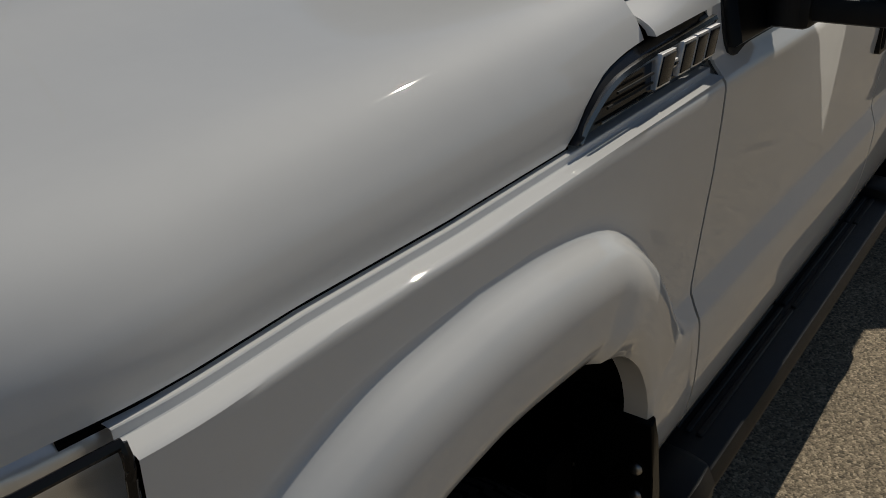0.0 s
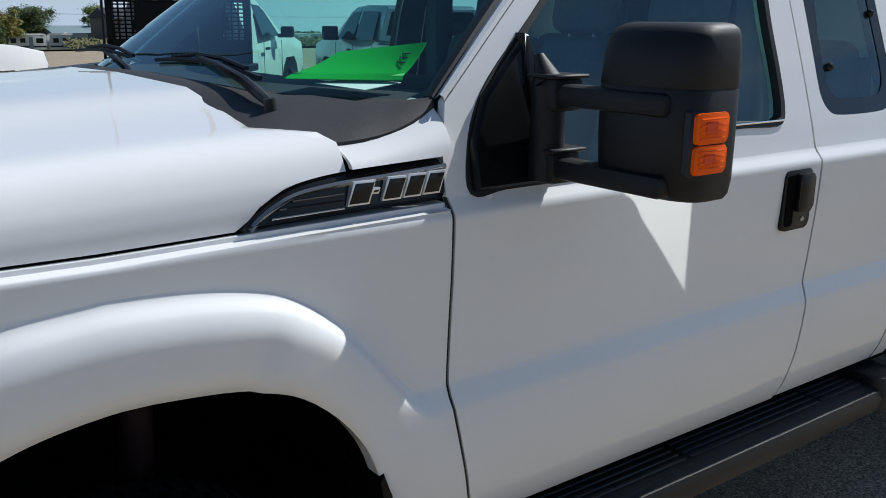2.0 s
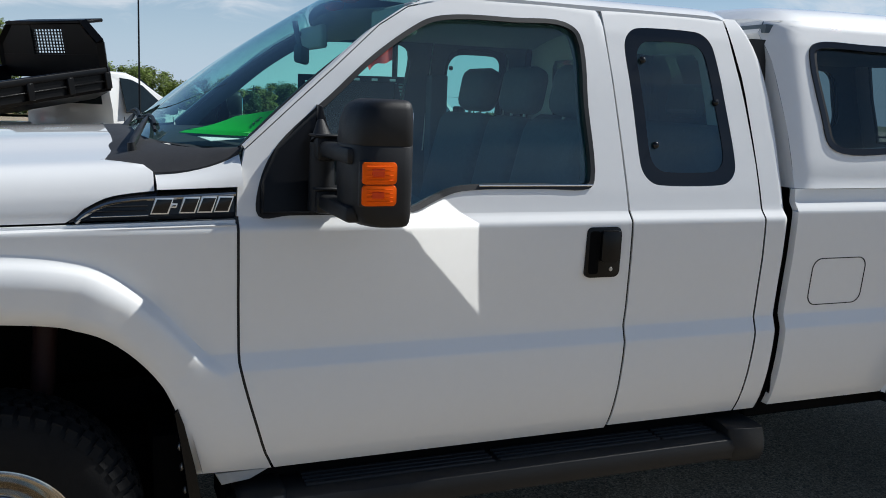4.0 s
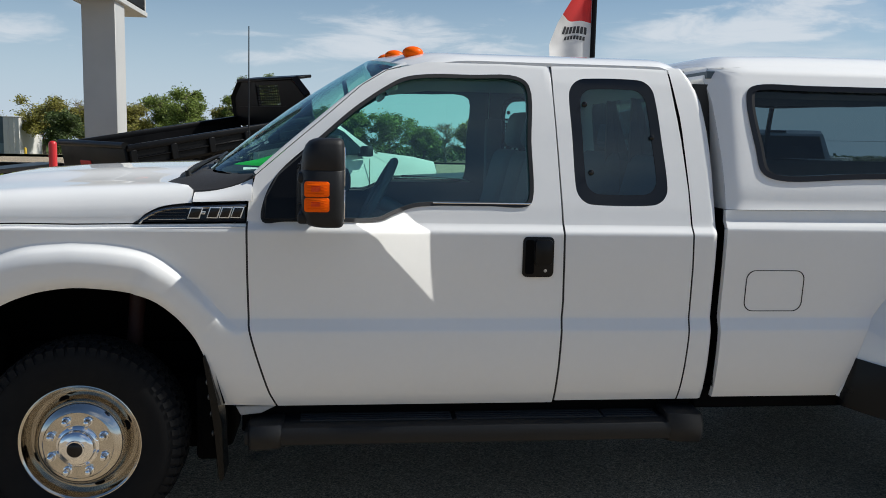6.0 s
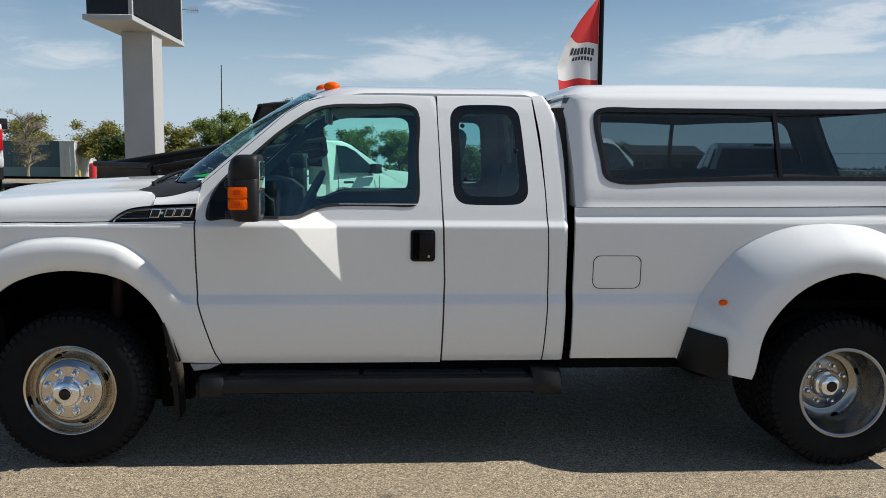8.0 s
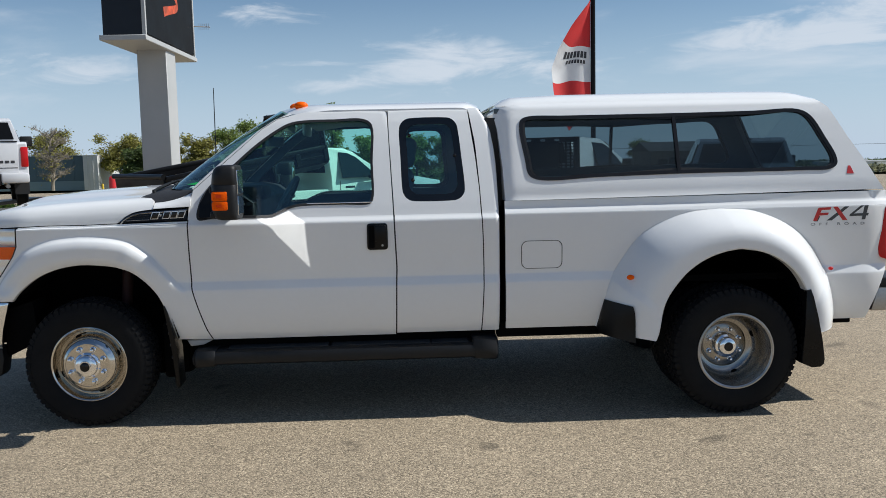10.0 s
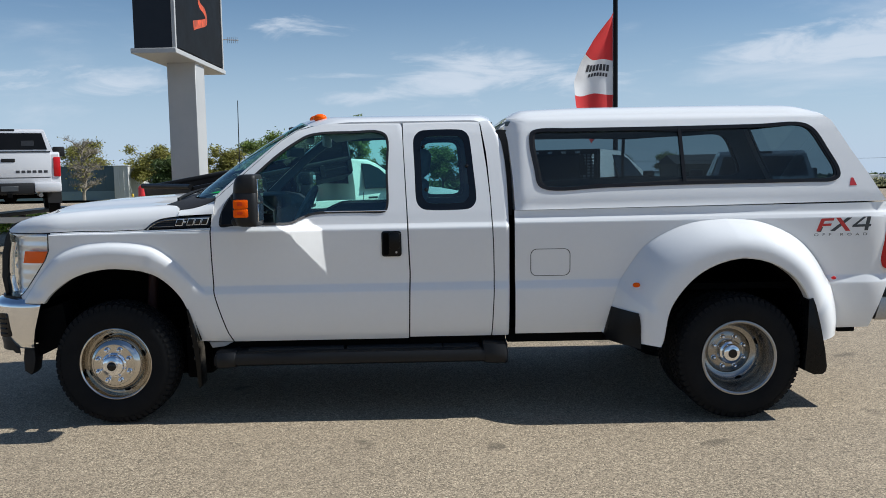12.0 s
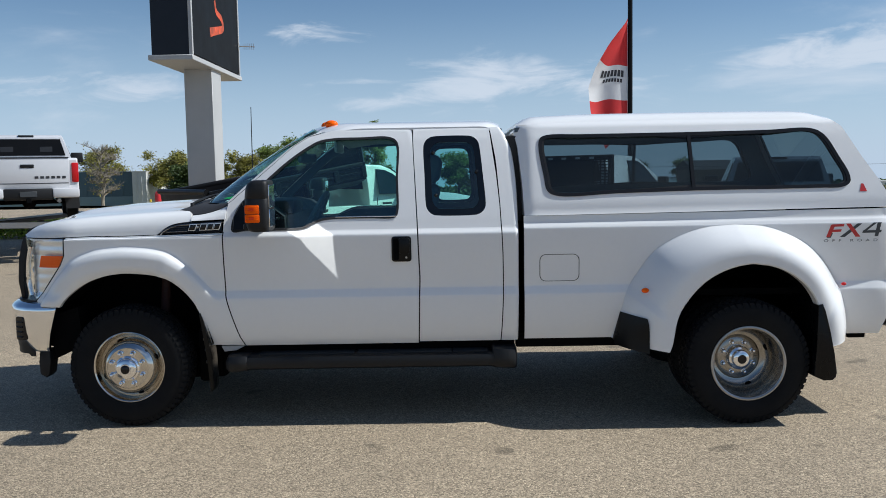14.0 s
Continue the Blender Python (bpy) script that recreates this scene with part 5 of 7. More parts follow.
# ---- front end ----
def front_end(parent):
    # grille shell and bars
    bm = bmesh.new()
    rows = []
    for i in range(17):
        u = -1 + i / 8
        x = -0.755 + 0.10 * abs(u) ** 3
        rows.append([Vector((x + d, u * 0.74, z)) for d, z in ((0.05, 1.215), (-0.015, 1.20), (-0.03, 1.12), (-0.035, 1.0), (-0.03, 0.88), (-0.01, 0.83), (0.05, 0.82))])
    put_grid(bm, rows)
    g = part("grille", bm, BLACK, parent, "black front grille")
    for z in (0.90, 1.02, 1.14):
        bm = bmesh.new()
        tube(bm, [(-0.80 + 0.10 * abs(u) ** 3, u * 0.70, z) for u in [-1 + k / 6 for k in range(13)]], 0.03, 8)
        part("grille_bar", bm, CHROME, g, "chrome grille bar")
    for s in (-1, 1):
        # lamp: bucket, amber section, clear cover
        top = [(-0.381, 1.246), (-0.386, 1.13), (-0.413, 1.073), (-0.483, 0.985), (-0.568, 0.88), (-0.642, 0.803)]
        cols = []
        for x, z in [(p.x, p.y) for p in linear([(a, b, 0) for a, b in top], 14)]:
            row = []
            ys = side(x, z)
            for k in range(9):
                w = k / 8
                xx = x + (-0.735 - x) * (1 - (1 - w) ** 1.6)
                yy = ys - (ys - 0.74) * w ** 1.7
                row.append(Vector((xx, s * (yy - 0.002), z)))
            cols.append(row)
        bm = bmesh.new()
        put_grid(bm, cols)
        cov = part("headlamp", bm, CLEAR, parent, "clear headlamp with an amber turn signal")
        cov.visible_shadow = False
        bm = bmesh.new()
        put_grid(bm, [[v + Vector((0.03, -s * (0.034 + 0.0022 * math.sin(v.z * 2 * math.pi / 0.062)), 0)) for v in r] for r in cols])
        part("reflector", bm, LAMP_BOWL, cov, "bright reflector")
        bm = bmesh.new()
        ring = [cols[0][k] for k in range(9)] + [cols[i][8] for i in range(1, len(cols))] + [cols[-1][k] for k in range(7, -1, -1)] + [cols[i][0] for i in range(len(cols) - 2, 0, -1)]
        tube(bm, [v + Vector((0.003, s * 0.001, 0)) for v in ring + ring[:1]], 0.004, 8)
        part("lamp_gasket", bm, GLOSS, cov)
        bm = bmesh.new()
        rows = [[v + Vector((0.012, -s * 0.010, 0)) for v in r[:4]] for r in cols if 1.050 < r[0].z < 1.135]
        put_grid(bm, rows)
        rim_in(bm, 0.02, 1, -s)
        part("turn_signal", bm, AMBER, cov, "amber turn signal")
        bm = bmesh.new()
        tube(bm, catmull([(-0.655, s * 0.865, 1.19), (-0.685, s * 0.845, 1.08), (-0.695, s * 0.835, 0.96), (-0.675, s * 0.845, 0.86)], 5), 0.016, 10)
        part("lamp_divider", bm, CHROME, cov, "bright divider inside the lamp")
        # black guard bar up the corner of the grille
        bm = bmesh.new()
        slab(bm, [(-0.655, 1.315), (-0.70, 1.295), (-0.745, 1.22), (-0.775, 1.10), (-0.785, 0.95), (-0.765, 0.825), (-0.735, 0.825), (-0.748, 0.95), (-0.738, 1.10), (-0.708, 1.21), (-0.665, 1.27)], s * 0.80, s * 0.755, 0.008)
        part("grille_guard", bm, BLACK, parent, "black guard plate")
    # chrome bumper: one curve in plan, swept down a rounded section, its ends cut to the wheel opening
    plan = catmull([(-0.93, 0, 0), (-0.925, 0.35, 0), (-0.90, 0.60, 0), (-0.85, 0.78, 0), (-0.775, 0.905, 0), (-0.69, 0.962, 0), (-0.61, 0.984, 0)], 6)

    def bumper_point(s, u, z, off=0.0):
        """u runs from 0 at the middle to 6 at the bend's end and on to 7 at the cut end."""
        if u <= 6:
            i = min(int(u * 6), len(plan) - 2)
            p = plan[i].lerp(plan[i + 1], u * 6 - i)
            d = plan[i + 1] - plan[i]
        else:
            end = Vector((float(np.interp(z, [0.49, 0.60, 0.78, 0.83], [-0.53, -0.512, -0.462, -0.45])), 0.990, 0))
            p = plan[-1].lerp(end, u - 6)
            d = end - plan[-1]
        n = Vector((-d.y, d.x, 0)).normalized()
        p = p + n * off
        return Vector((p.x, s * p.y, z))
    levels = ((0.829, -0.085), (0.828, -0.065), (0.822, -0.042), (0.812, -0.022), (0.800, -0.008), (0.788, -0.002), (0.77, 0), (0.70, 0), (0.62, -0.003), (0.55, -0.010), (0.515, -0.018), (0.500, -0.030), (0.496, -0.06))

    def low_edge(u):
        return 0.497 + 0.065 * max(0.0, min(1.0, (5.9 - u) / 0.9)) ** 1.5

    def drop(u, z):
        """The section's lower part, lifted where the valance shows below it."""
        return z + (low_edge(u) - 0.497) * max(0.0, min(1.0, (0.64 - z) / 0.14))
    rows = [[bumper_point(-1, 7, z, o - 0.03) for z, o in levels]]
    for s in (-1, 1):
        us = [k / 6 for k in range(37)] + [6.2, 6.4, 6.6, 6.8, 6.93, 7.0]
        for u in (us[::-1] if s < 0 else us[1:]):
            k = max(0.0, (u - 6.8) / 0.2)
            rows.append([bumper_point(s, u, drop(u, z), o - 0.006 * k * k) for z, o in levels])
    rows.append([bumper_point(1, 7, z, o - 0.03) for z, o in levels])
    bm = bmesh.new()
    put_grid(bm, rows)
    b = part("front_bumper", bm, CHROME, parent, "chrome front bumper")
    for s in (-1, 1):
        # dark sheet painting the shaded gap on top, lamp pocket with slats, lower valance
        bm = bmesh.new()
        put_grid(bm, [[bumper_point(s, u, 0.834, o) for o in (-0.055, -0.10, -0.20, -0.30)] for u in [2 + k / 4 for k in range(20)]])
        rim_in(bm, 0.02, 2, -1)
        part("bumper_gap_shade", bm, BLACK, b, "black sheet painting the dark gap above the bumper")
        bm = bmesh.new()
        rows = []
        for k in range(13):
            w = -1 + k / 6
            hz = 0.078 * (1 - 0.22 * abs(w) ** 8)
            rows.append([bumper_point(s, 4.70 + 0.40 * w, 0.655 + hz * v, 0.003) for v in (-1, -0.5, 0, 0.5, 1)])
        put_grid(bm, rows)
        rim_in(bm, 0.02, 0, 1)
        pocket = part("fog_lamp_pocket", bm, GLOSS, b)
        for z in (0.60, 0.632, 0.664, 0.696):
            bm = bmesh.new()
            tube(bm, [bumper_point(s, 4.43 + 0.075 * k, z, 0.004) for k in range(8)], 0.006, 6)
            part("slat", bm, BLACK, pocket)
        bm = bmesh.new()
        put_grid(bm, [[bumper_point(s, 0.25 * k, low_edge(0.25 * k) + d, o) for d, o in ((0.006, -0.034), (-0.02, -0.030), (max(-0.05, 0.495 - low_edge(0.25 * k)), -0.036))] for k in range(24)])
        rim_in(bm, 0.03, 2, -1)
        part("valance", bm, BLACK, b, "black lower valance")
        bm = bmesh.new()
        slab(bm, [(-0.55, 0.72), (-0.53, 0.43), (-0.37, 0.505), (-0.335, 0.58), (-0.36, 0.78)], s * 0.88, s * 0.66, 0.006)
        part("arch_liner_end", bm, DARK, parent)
        bm = bmesh.new()
        slab(bm, [(-0.61, 0.50), (-0.545, 0.50), (-0.54, 0.42), (-0.555, 0.335), (-0.575, 0.315), (-0.615, 0.34), (-0.62, 0.42)], s * 0.92, s * 0.80, 0.008)
        part("air_deflector", bm, BLACK, b)


def running_board(s, parent):
    bm = bmesh.new()
    prof = [(0.80, 0.435), (0.85, 0.462), (0.995, 0.458), (1.022, 0.446), (1.032, 0.420), (1.022, 0.378), (0.97, 0.358), (0.80, 0.365)]
    rows = []
    for x, k, dz in ((0.64, 0.35, -0.02), (0.66, 0.55, -0.015), (0.72, 0.80, -0.008), (0.80, 1, 0), (2.42, 1, 0), (2.47, 0.92, -0.004), (2.53, 0.62, -0.012), (2.54, 0.4, -0.018)):
        rows.append([Vector((x, s * (0.80 + (y - 0.80) * (0.75 + 0.25 * k)), 0.425 + (z - 0.425) * (0.6 + 0.4 * k) + dz)) for y, z in prof])
    vs = put_grid(bm, rows, True)
    bm.faces.new(vs[0])
    bm.faces.new(vs[-1][::-1])
    b = part("running_board", bm, BLACK, parent, "black moulded running board")
    for y in (0.868, 0.893, 0.918, 0.943, 0.968):
        for x0, x1 in ((0.86, 1.48), (1.50, 2.12), (2.13, 2.36)):
            bm = bmesh.new()
            z = 0.462 - 0.004 * (y - 0.85) / 0.13
            box(bm, x0, x1, s * y - 0.007, s * y + 0.007, z - 0.002, z + 0.007, 0.0025, 1)
            part("tread_rib", bm, TRIM, b)
    for x0, x1 in ((2.385, 2.545), (0.655, 0.795)):
        bm = bmesh.new()
        rows = []
        up = 0.030 if x0 > 2 else 0.006
        for u in (0, 0.04, 0.12, 0.5, 0.88, 0.96, 1.0):
            e = abs(u - 0.5) * 2
            k = 1 - 0.10 * e ** 8
            slope = (1 - u) if x0 < 2 else u
            rows.append([Vector((x0 + (x1 - x0) * u, s * (0.80 + (y - 0.80) * k), 0.42 + (z + (up if z > 0.44 else 0) - 0.42) * k - 0.010 * slope)) for y, z in ((0.80, 0.44), (0.85, 0.468), (0.99, 0.465), (1.022, 0.456), (1.038, 0.430), (1.036, 0.395), (1.022, 0.365), (0.97, 0.350), (0.80, 0.358))])
        vs = put_grid(bm, rows, True)
        bm.faces.new(vs[0])
        bm.faces.new(vs[-1][::-1])
        part("end_cap", bm, BLACK, b, "moulded black end cap")
    # dark box added as black sill and rocker shadow, closing the gap below
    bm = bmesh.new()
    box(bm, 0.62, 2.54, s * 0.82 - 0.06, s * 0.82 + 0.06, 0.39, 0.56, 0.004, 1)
    part("rocker_shadow_fill", bm, DARK, b)


def towing_mirror(s, parent):
    # sail plate at the corner of the door window
    bm = bmesh.new()
    o = [(0.718, 1.279), (0.722, 1.365), (0.770, 1.456), (0.838, 1.517), (0.905, 1.575), (0.925, 1.50), (0.93, 1.28)]
    c = Vector((0.83, 1.38))
    rows = []
    for k, (sc, off) in enumerate(((1.0, -0.014), (1.0, 0.012), (0.93, 0.022), (0.5, 0.024), (0.05, 0.024))):
        rows.append([pt(s, *(c + (Vector(p) - c) * sc), off) for p in o])
    vs = put_grid(bm, rows, True)
    bm.faces.new(vs[-1])
    base = part("towing_mirror", bm, HANDLE, parent, "large black telescoping tow mirror")
    bm = bmesh.new()
    # upright hinge pin between the arms
    rod(bm, (0.880, s * 1.020, 1.292), (0.880, s * 1.020, 1.478), 0.038, 0.033, 20)
    rod(bm, (0.880, s * 1.020, 1.478), (0.884, s * 0.985, 1.535), 0.033, 0.010, 20)
    part("hinge_pin", bm, BLACK, base)
    bm = bmesh.new()
    slab(bm, [(0.865, 1.30), (0.922, 1.30), (0.926, 1.40), (0.918, 1.50), (0.905, 1.575), (0.893, 1.578), (0.875, 1.50)], s * 1.0, s * 0.93, 0.006)
    for v in bm.verts:
        v.co.y -= s * 0.28 * max(0.0, v.co.z - 1.33)
    part("fin", bm, HANDLE, base)
    for z0, z1, h in ((1.318, 1.318, 0.042), (1.462, 1.462, 0.042)):
        bm = bmesh.new()
        box(bm, 0.863, 0.915, min(s * 1.02, s * 1.325), max(s * 1.02, s * 1.325), z0 - h / 2, z0 + h / 2, 0.012, 2)
        box(bm, 0.855, 0.935, min(s * 0.99, s * 1.065), max(s * 0.99, s * 1.065), z0 - h / 2 - 0.012, z0 + h / 2 + 0.012, 0.012, 2)
        part("arm", bm, BLACK, base, "telescoping arm")
        bm = bmesh.new()
        box(bm, 0.85, 0.945, min(s * 0.985, s * 1.07), max(s * 0.985, s * 1.07), z0 + h / 2 + 0.010, z0 + h / 2 + 0.018, 0.003, 1)
        part("arm_cap", bm, BLACK, base)
    # housing, rounded in plan and height
    bm = bmesh.new()
    x0, x1, y0, y1, z0, z1 = 0.872, 1.030, 1.128, 1.372, 1.288, 1.602

    def ring(z, grow, front):
        cx, cy = (x0 + x1) / 2 + front * 0.5, (y0 + y1) / 2
        hx, hy = ((x1 - x0) / 2 - front * 0.5) * grow, (y1 - y0) / 2 * grow
        out = []
        for k in range(32):
            a = 2 * math.pi * k / 32
            ca, sa = math.cos(a), math.sin(a)
            e = 0.36
            x = cx + hx * math.copysign(abs(ca) ** e, ca)
            yy = cy + hy * math.copysign(abs(sa) ** e, sa)
            if ca < 0:
                x += 0.022 * abs((yy - cy) / hy) ** 2.5
            out.append(Vector((x, s * yy, z)))
        return out
    prof = [(z0, 0.80, 0.03), (z0 + 0.004, 0.90, 0.02), (z0 + 0.014, 0.96, 0.012), (z0 + 0.04, 0.995, 0.004), (1.400, 1.0, 0.0), (1.487, 1.0, 0.0), (1.490, 0.985, 0.0), (1.493, 1.0, 0.0), (1.55, 0.99, 0.006), (1.578, 0.965, 0.015), (1.592, 0.92, 0.025), (z1 - 0.003, 0.83, 0.034), (z1, 0.70, 0.04)]
    vs = put_grid(bm, [ring(*p) for p in prof], True)
    bm.faces.new(vs[0][::-1])
    bm.faces.new(vs[-1])
    part("housing", bm, BLACK, base, "black mirror housing")
    for za, zb in ((1.434, 1.572), (1.318, 1.424)):
        bm = bmesh.new()
        box(bm, x1 - 0.006, x1 + 0.0006, min(s * 1.165, s * 1.334), max(s * 1.165, s * 1.334), za, zb, 0.002, 1)
        part("mirror_glass", bm, MIRROR, base, "mirror glass")
    # two stacked marker lenses with rounded corners and moulded ribs
    for za, zb in ((1.346, 1.396), (1.3985, 1.452)):
        bm = bmesh.new()
        r, xa, xb = 0.009, 0.889, 0.976
        loop = [(cx + r * math.cos(radians(q + 15 * k)), cz + r * math.sin(radians(q + 15 * k))) for cx, cz, q in ((xb - r, zb - r, 0), (xa + r, zb - r, 90), (xa + r, za + r, 180), (xb - r, za + r, 270)) for k in range(7)]
        slab(bm, loop, s * 1.3775, s * 1.355, 0.003)
        lens = part("marker_lens", bm, AMBER, base, "amber marker lens")
        for k in range(4):
            bm = bmesh.new()
            z = za + 0.010 + (zb - za - 0.020) * k / 3
            tube(bm, [(xa + 0.010, s * 1.3775, z), (xb - 0.010, s * 1.3775, z)], 0.0022, 6)
            part("lens_rib", bm, AMBER, lens)
        bm = bmesh.new()
        box(bm, xa + 0.022, xb - 0.030, min(s * 1.372, s * 1.3795), max(s * 1.372, s * 1.3795), za + 0.016, zb - 0.014, 0.003, 1)
        part("reflector", bm, AMBER_DEEP, lens)
    bm = bmesh.new()
    box(bm, 0.885, 0.980, min(s * 1.35, s * 1.370), max(s * 1.35, s * 1.370), 1.342, 1.456, 0.004, 1)
    part("marker_bezel", bm, TRIM, base)


# ---- cabin ----
def seat(parent, y, x, wide=0.50):
    bm = bmesh.new()
    box(bm, x - 0.27, x + 0.25, y - wide / 2, y + wide / 2, 0.86, 1.02, 0.06, 3)
    c = part("seat", bm, SEAT, parent, "grey cloth seat")
    bm = bmesh.new()
    box(bm, -0.08, 0.08, y - wide / 2, y + wide / 2, 0.0, 0.60, 0.06, 3, Matrix.Translation((x + 0.22, 0, 0.96)) @ Matrix.Rotation(radians(14), 4, "Y"))
    part("backrest", bm, SEAT, c)
    bm = bmesh.new()
    box(bm, -0.055, 0.055, y - 0.14, y + 0.14, 0.0, 0.20, 0.05, 3, Matrix.Translation((x + 0.37, 0, 1.555)) @ Matrix.Rotation(radians(10), 4, "Y"))
    h = part("headrest", bm, SEAT, c)
    bm = bmesh.new()
    for d in (-0.06, 0.06):
        rod(bm, (x + 0.36, y + d, 1.48), (x + 0.375, y + d, 1.60), 0.007, seg=8)
    part("headrest_post", bm, STEEL, c)


def cabin(parent):
    bm = bmesh.new()
    box(bm, 0.70, 2.5, -0.90, 0.90, 0.62, 0.66)
    part("cab_floor", bm, CABIN, parent)
    bm = bmesh.new()
    rows = []
    for i in range(13):
        y = -0.90 + 1.8 * i / 12
        a = abs(y) / 0.9
        rows.append([Vector((x + 0.19 * a ** 2.2 * (1 if x < 0.7 else 0.2), y, z)) for x, z in ((0.455, 1.440), (0.62, 1.446), (0.80, 1.446), (0.92, 1.42), (1.0, 1.36), (1.01, 1.2), (0.94, 1.05), (0.86, 0.8))])
    put_grid(bm, rows)
    d = part("dashboard", bm, DASH, parent, "dark grey dashboard")
    bm = bmesh.new()
    box(bm, 0.90, 1.06, -0.62, -0.24, 1.36, 1.46, 0.03)
    part("gauge_hood", bm, DASH, d)
    # wheel
    bm = bmesh.new()
    m = Matrix.Translation((1.17, -0.43, 1.33)) @ Matrix.Rotation(radians(-62), 4, "Y")
    pts = [m @ Vector((0.19 * math.cos(2 * math.pi * k / 32), 0.19 * math.sin(2 * math.pi * k / 32), 0)) for k in range(33)]
    tube(bm, pts, 0.017, 8)
    st = part("steering_wheel", bm, CABIN, parent, "black steering wheel")
    bm = bmesh.new()
    box(bm, -0.07, 0.07, -0.06, 0.06, -0.03, 0.01, 0.02, 2, m)
    for a in (0.3, 2.84, 4.71):
        rod(bm, m @ Vector((0.05 * math.cos(a), 0.05 * math.sin(a), -0.01)), m @ Vector((0.185 * math.cos(a), 0.185 * math.sin(a), 0)), 0.012, seg=8)
    rod(bm, m @ Vector((0, 0, -0.02)), m @ Vector((0, 0, -0.26)), 0.035, seg=10)
    part("wheel_spokes", bm, CABIN, st)
    for y in (-0.45, 0.45):
        seat(parent, y, 1.62)
    seat(parent, 0.0, 1.62, 0.30)
    for y in (-0.45, 0.45):
        seat(parent, y, 2.16, 0.62)
    # linings
    bm = bmesh.new()
    rows = []
    for i in range(11):
        x = 1.16 + (2.43 - 1.16) * i / 10
        rows.append([Vector((x + 0.13 * (abs(y) / 0.74) ** 2 * (1 - i / 10), y, 1.945 - 0.075 * (abs(y) / 0.74) ** 3 - 0.03 * max(0, 1 - i / 2))) for y in [-0.74 + 1.48 * k / 12 for k in range(13)]])
    put_grid(bm, rows)
    part("headliner", bm, LINER, parent)
    for s in (-1, 1):
        bm = bmesh.new()
        rows = [[Vector((x, s * (side(1.5, z) - 0.075 - d), z)) for z, d in ((0.66, 0.03), (0.95, 0.05), (1.0, 0.0), (1.25, 0.0), (1.262 + up, 0.0))] for x, up in ((0.72, 0.01), (1.16, 0.012), (1.22, 0.04), (1.30, 0.068), (1.78, 0.075), (1.95, 0.078), (2.42, 0.078))]
        put_grid(bm, rows)
        part("door_lining", bm, CABIN, parent)
        bm = bmesh.new()
        ring_panel(bm, s, [((a[0], a[1]), (b[0] + (1.36 - b[0]) * 0.03, b[1] + (1.55 - b[1]) * 0.05)) for a, b in DOOR1[:14]], 3, False, lambda x, z: side(x, z) - 0.05, 3)
        ring_panel(bm, s, [((a[0], a[1]), (b[0] + (2.15 - b[0]) * 0.06, b[1] + (1.6 - b[1]) * 0.06)) for a, b in DOOR2], 3, True, lambda x, z: side(x, z) - 0.05, 3)
        part("pillar_trim", bm, CABIN, parent)
        bm = bmesh.new()
        box(bm, 1.87, 1.96, s * 0.76 - 0.04, s * 0.76 + 0.04, 0.7, 1.72, 0.01)
        part("belt_pillar", bm, CABIN, parent)
        bm = bmesh.new()
        box(bm, 1.22, 1.25, s * 0.55 - 0.20, s * 0.55 + 0.20, 1.80, 1.90, 0.008, 1)
        part("sun_visor", bm, LINER, parent)
    bm = bmesh.new()
    box(bm, -0.016, 0.016, -0.12, 0.12, 1.718, 1.785, 0.012, 2, Matrix.Translation((1.06, 0.01, 0)) @ Matrix.Rotation(radians(-20), 4, "Z"))
    rod(bm, (1.05, 0, 1.77), (1.03, 0, 1.875), 0.011, seg=8)
    part("rear_view_mirror", bm, CABIN, parent)


def sheet(bm, corners, sag, n=8):
    """A thin bent sheet between four corners."""
    a, b, c, d = [Vector(p) for p in corners]
    put_grid(bm, [[a.lerp(b, u / n).lerp(d.lerp(c, u / n), v / n) - Vector((0, 0, sag * math.sin(math.pi * v / n))) for v in range(n + 1)] for u in range(n + 1)])
    rim_in(bm, 0.0015, 2, -1)


def dash_papers():
    bm = bmesh.new()
    sheet(bm, ((0.575, -0.510, 1.482), (0.733, -0.722, 1.486), (0.813, -0.697, 1.554), (0.741, -0.436, 1.526)), 0.006)
    sheet(bm, ((0.552, -0.525, 1.474), (0.727, -0.729, 1.477), (0.733, -0.722, 1.486), (0.575, -0.510, 1.482)), 0.0)
    card = solo("dash_card", bm, GREEN, "bright green card curling up from the dashboard", "card")
    for k in range(3):
        bm = bmesh.new()
        tube(bm, [(0.756 + 0.012 * k, -0.700 + 0.008 * k, 1.512 + 0.009 * k), (0.752 + 0.012 * k, -0.680 + 0.008 * k, 1.511 + 0.009 * k), (0.758 + 0.012 * k, -0.665 + 0.006 * k, 1.515 + 0.009 * k)], 0.0012, 5)
        part("ink_stroke", bm, INK, card)
    bm = bmesh.new()
    sheet(bm, ((0.60, -0.575, 1.466), (0.617, -0.752, 1.462), (0.74, -0.705, 1.470), (0.69, -0.57, 1.472)), 0.0)
    solo("dash_paper", bm, PAPER, "white paper under the green card", "paper")


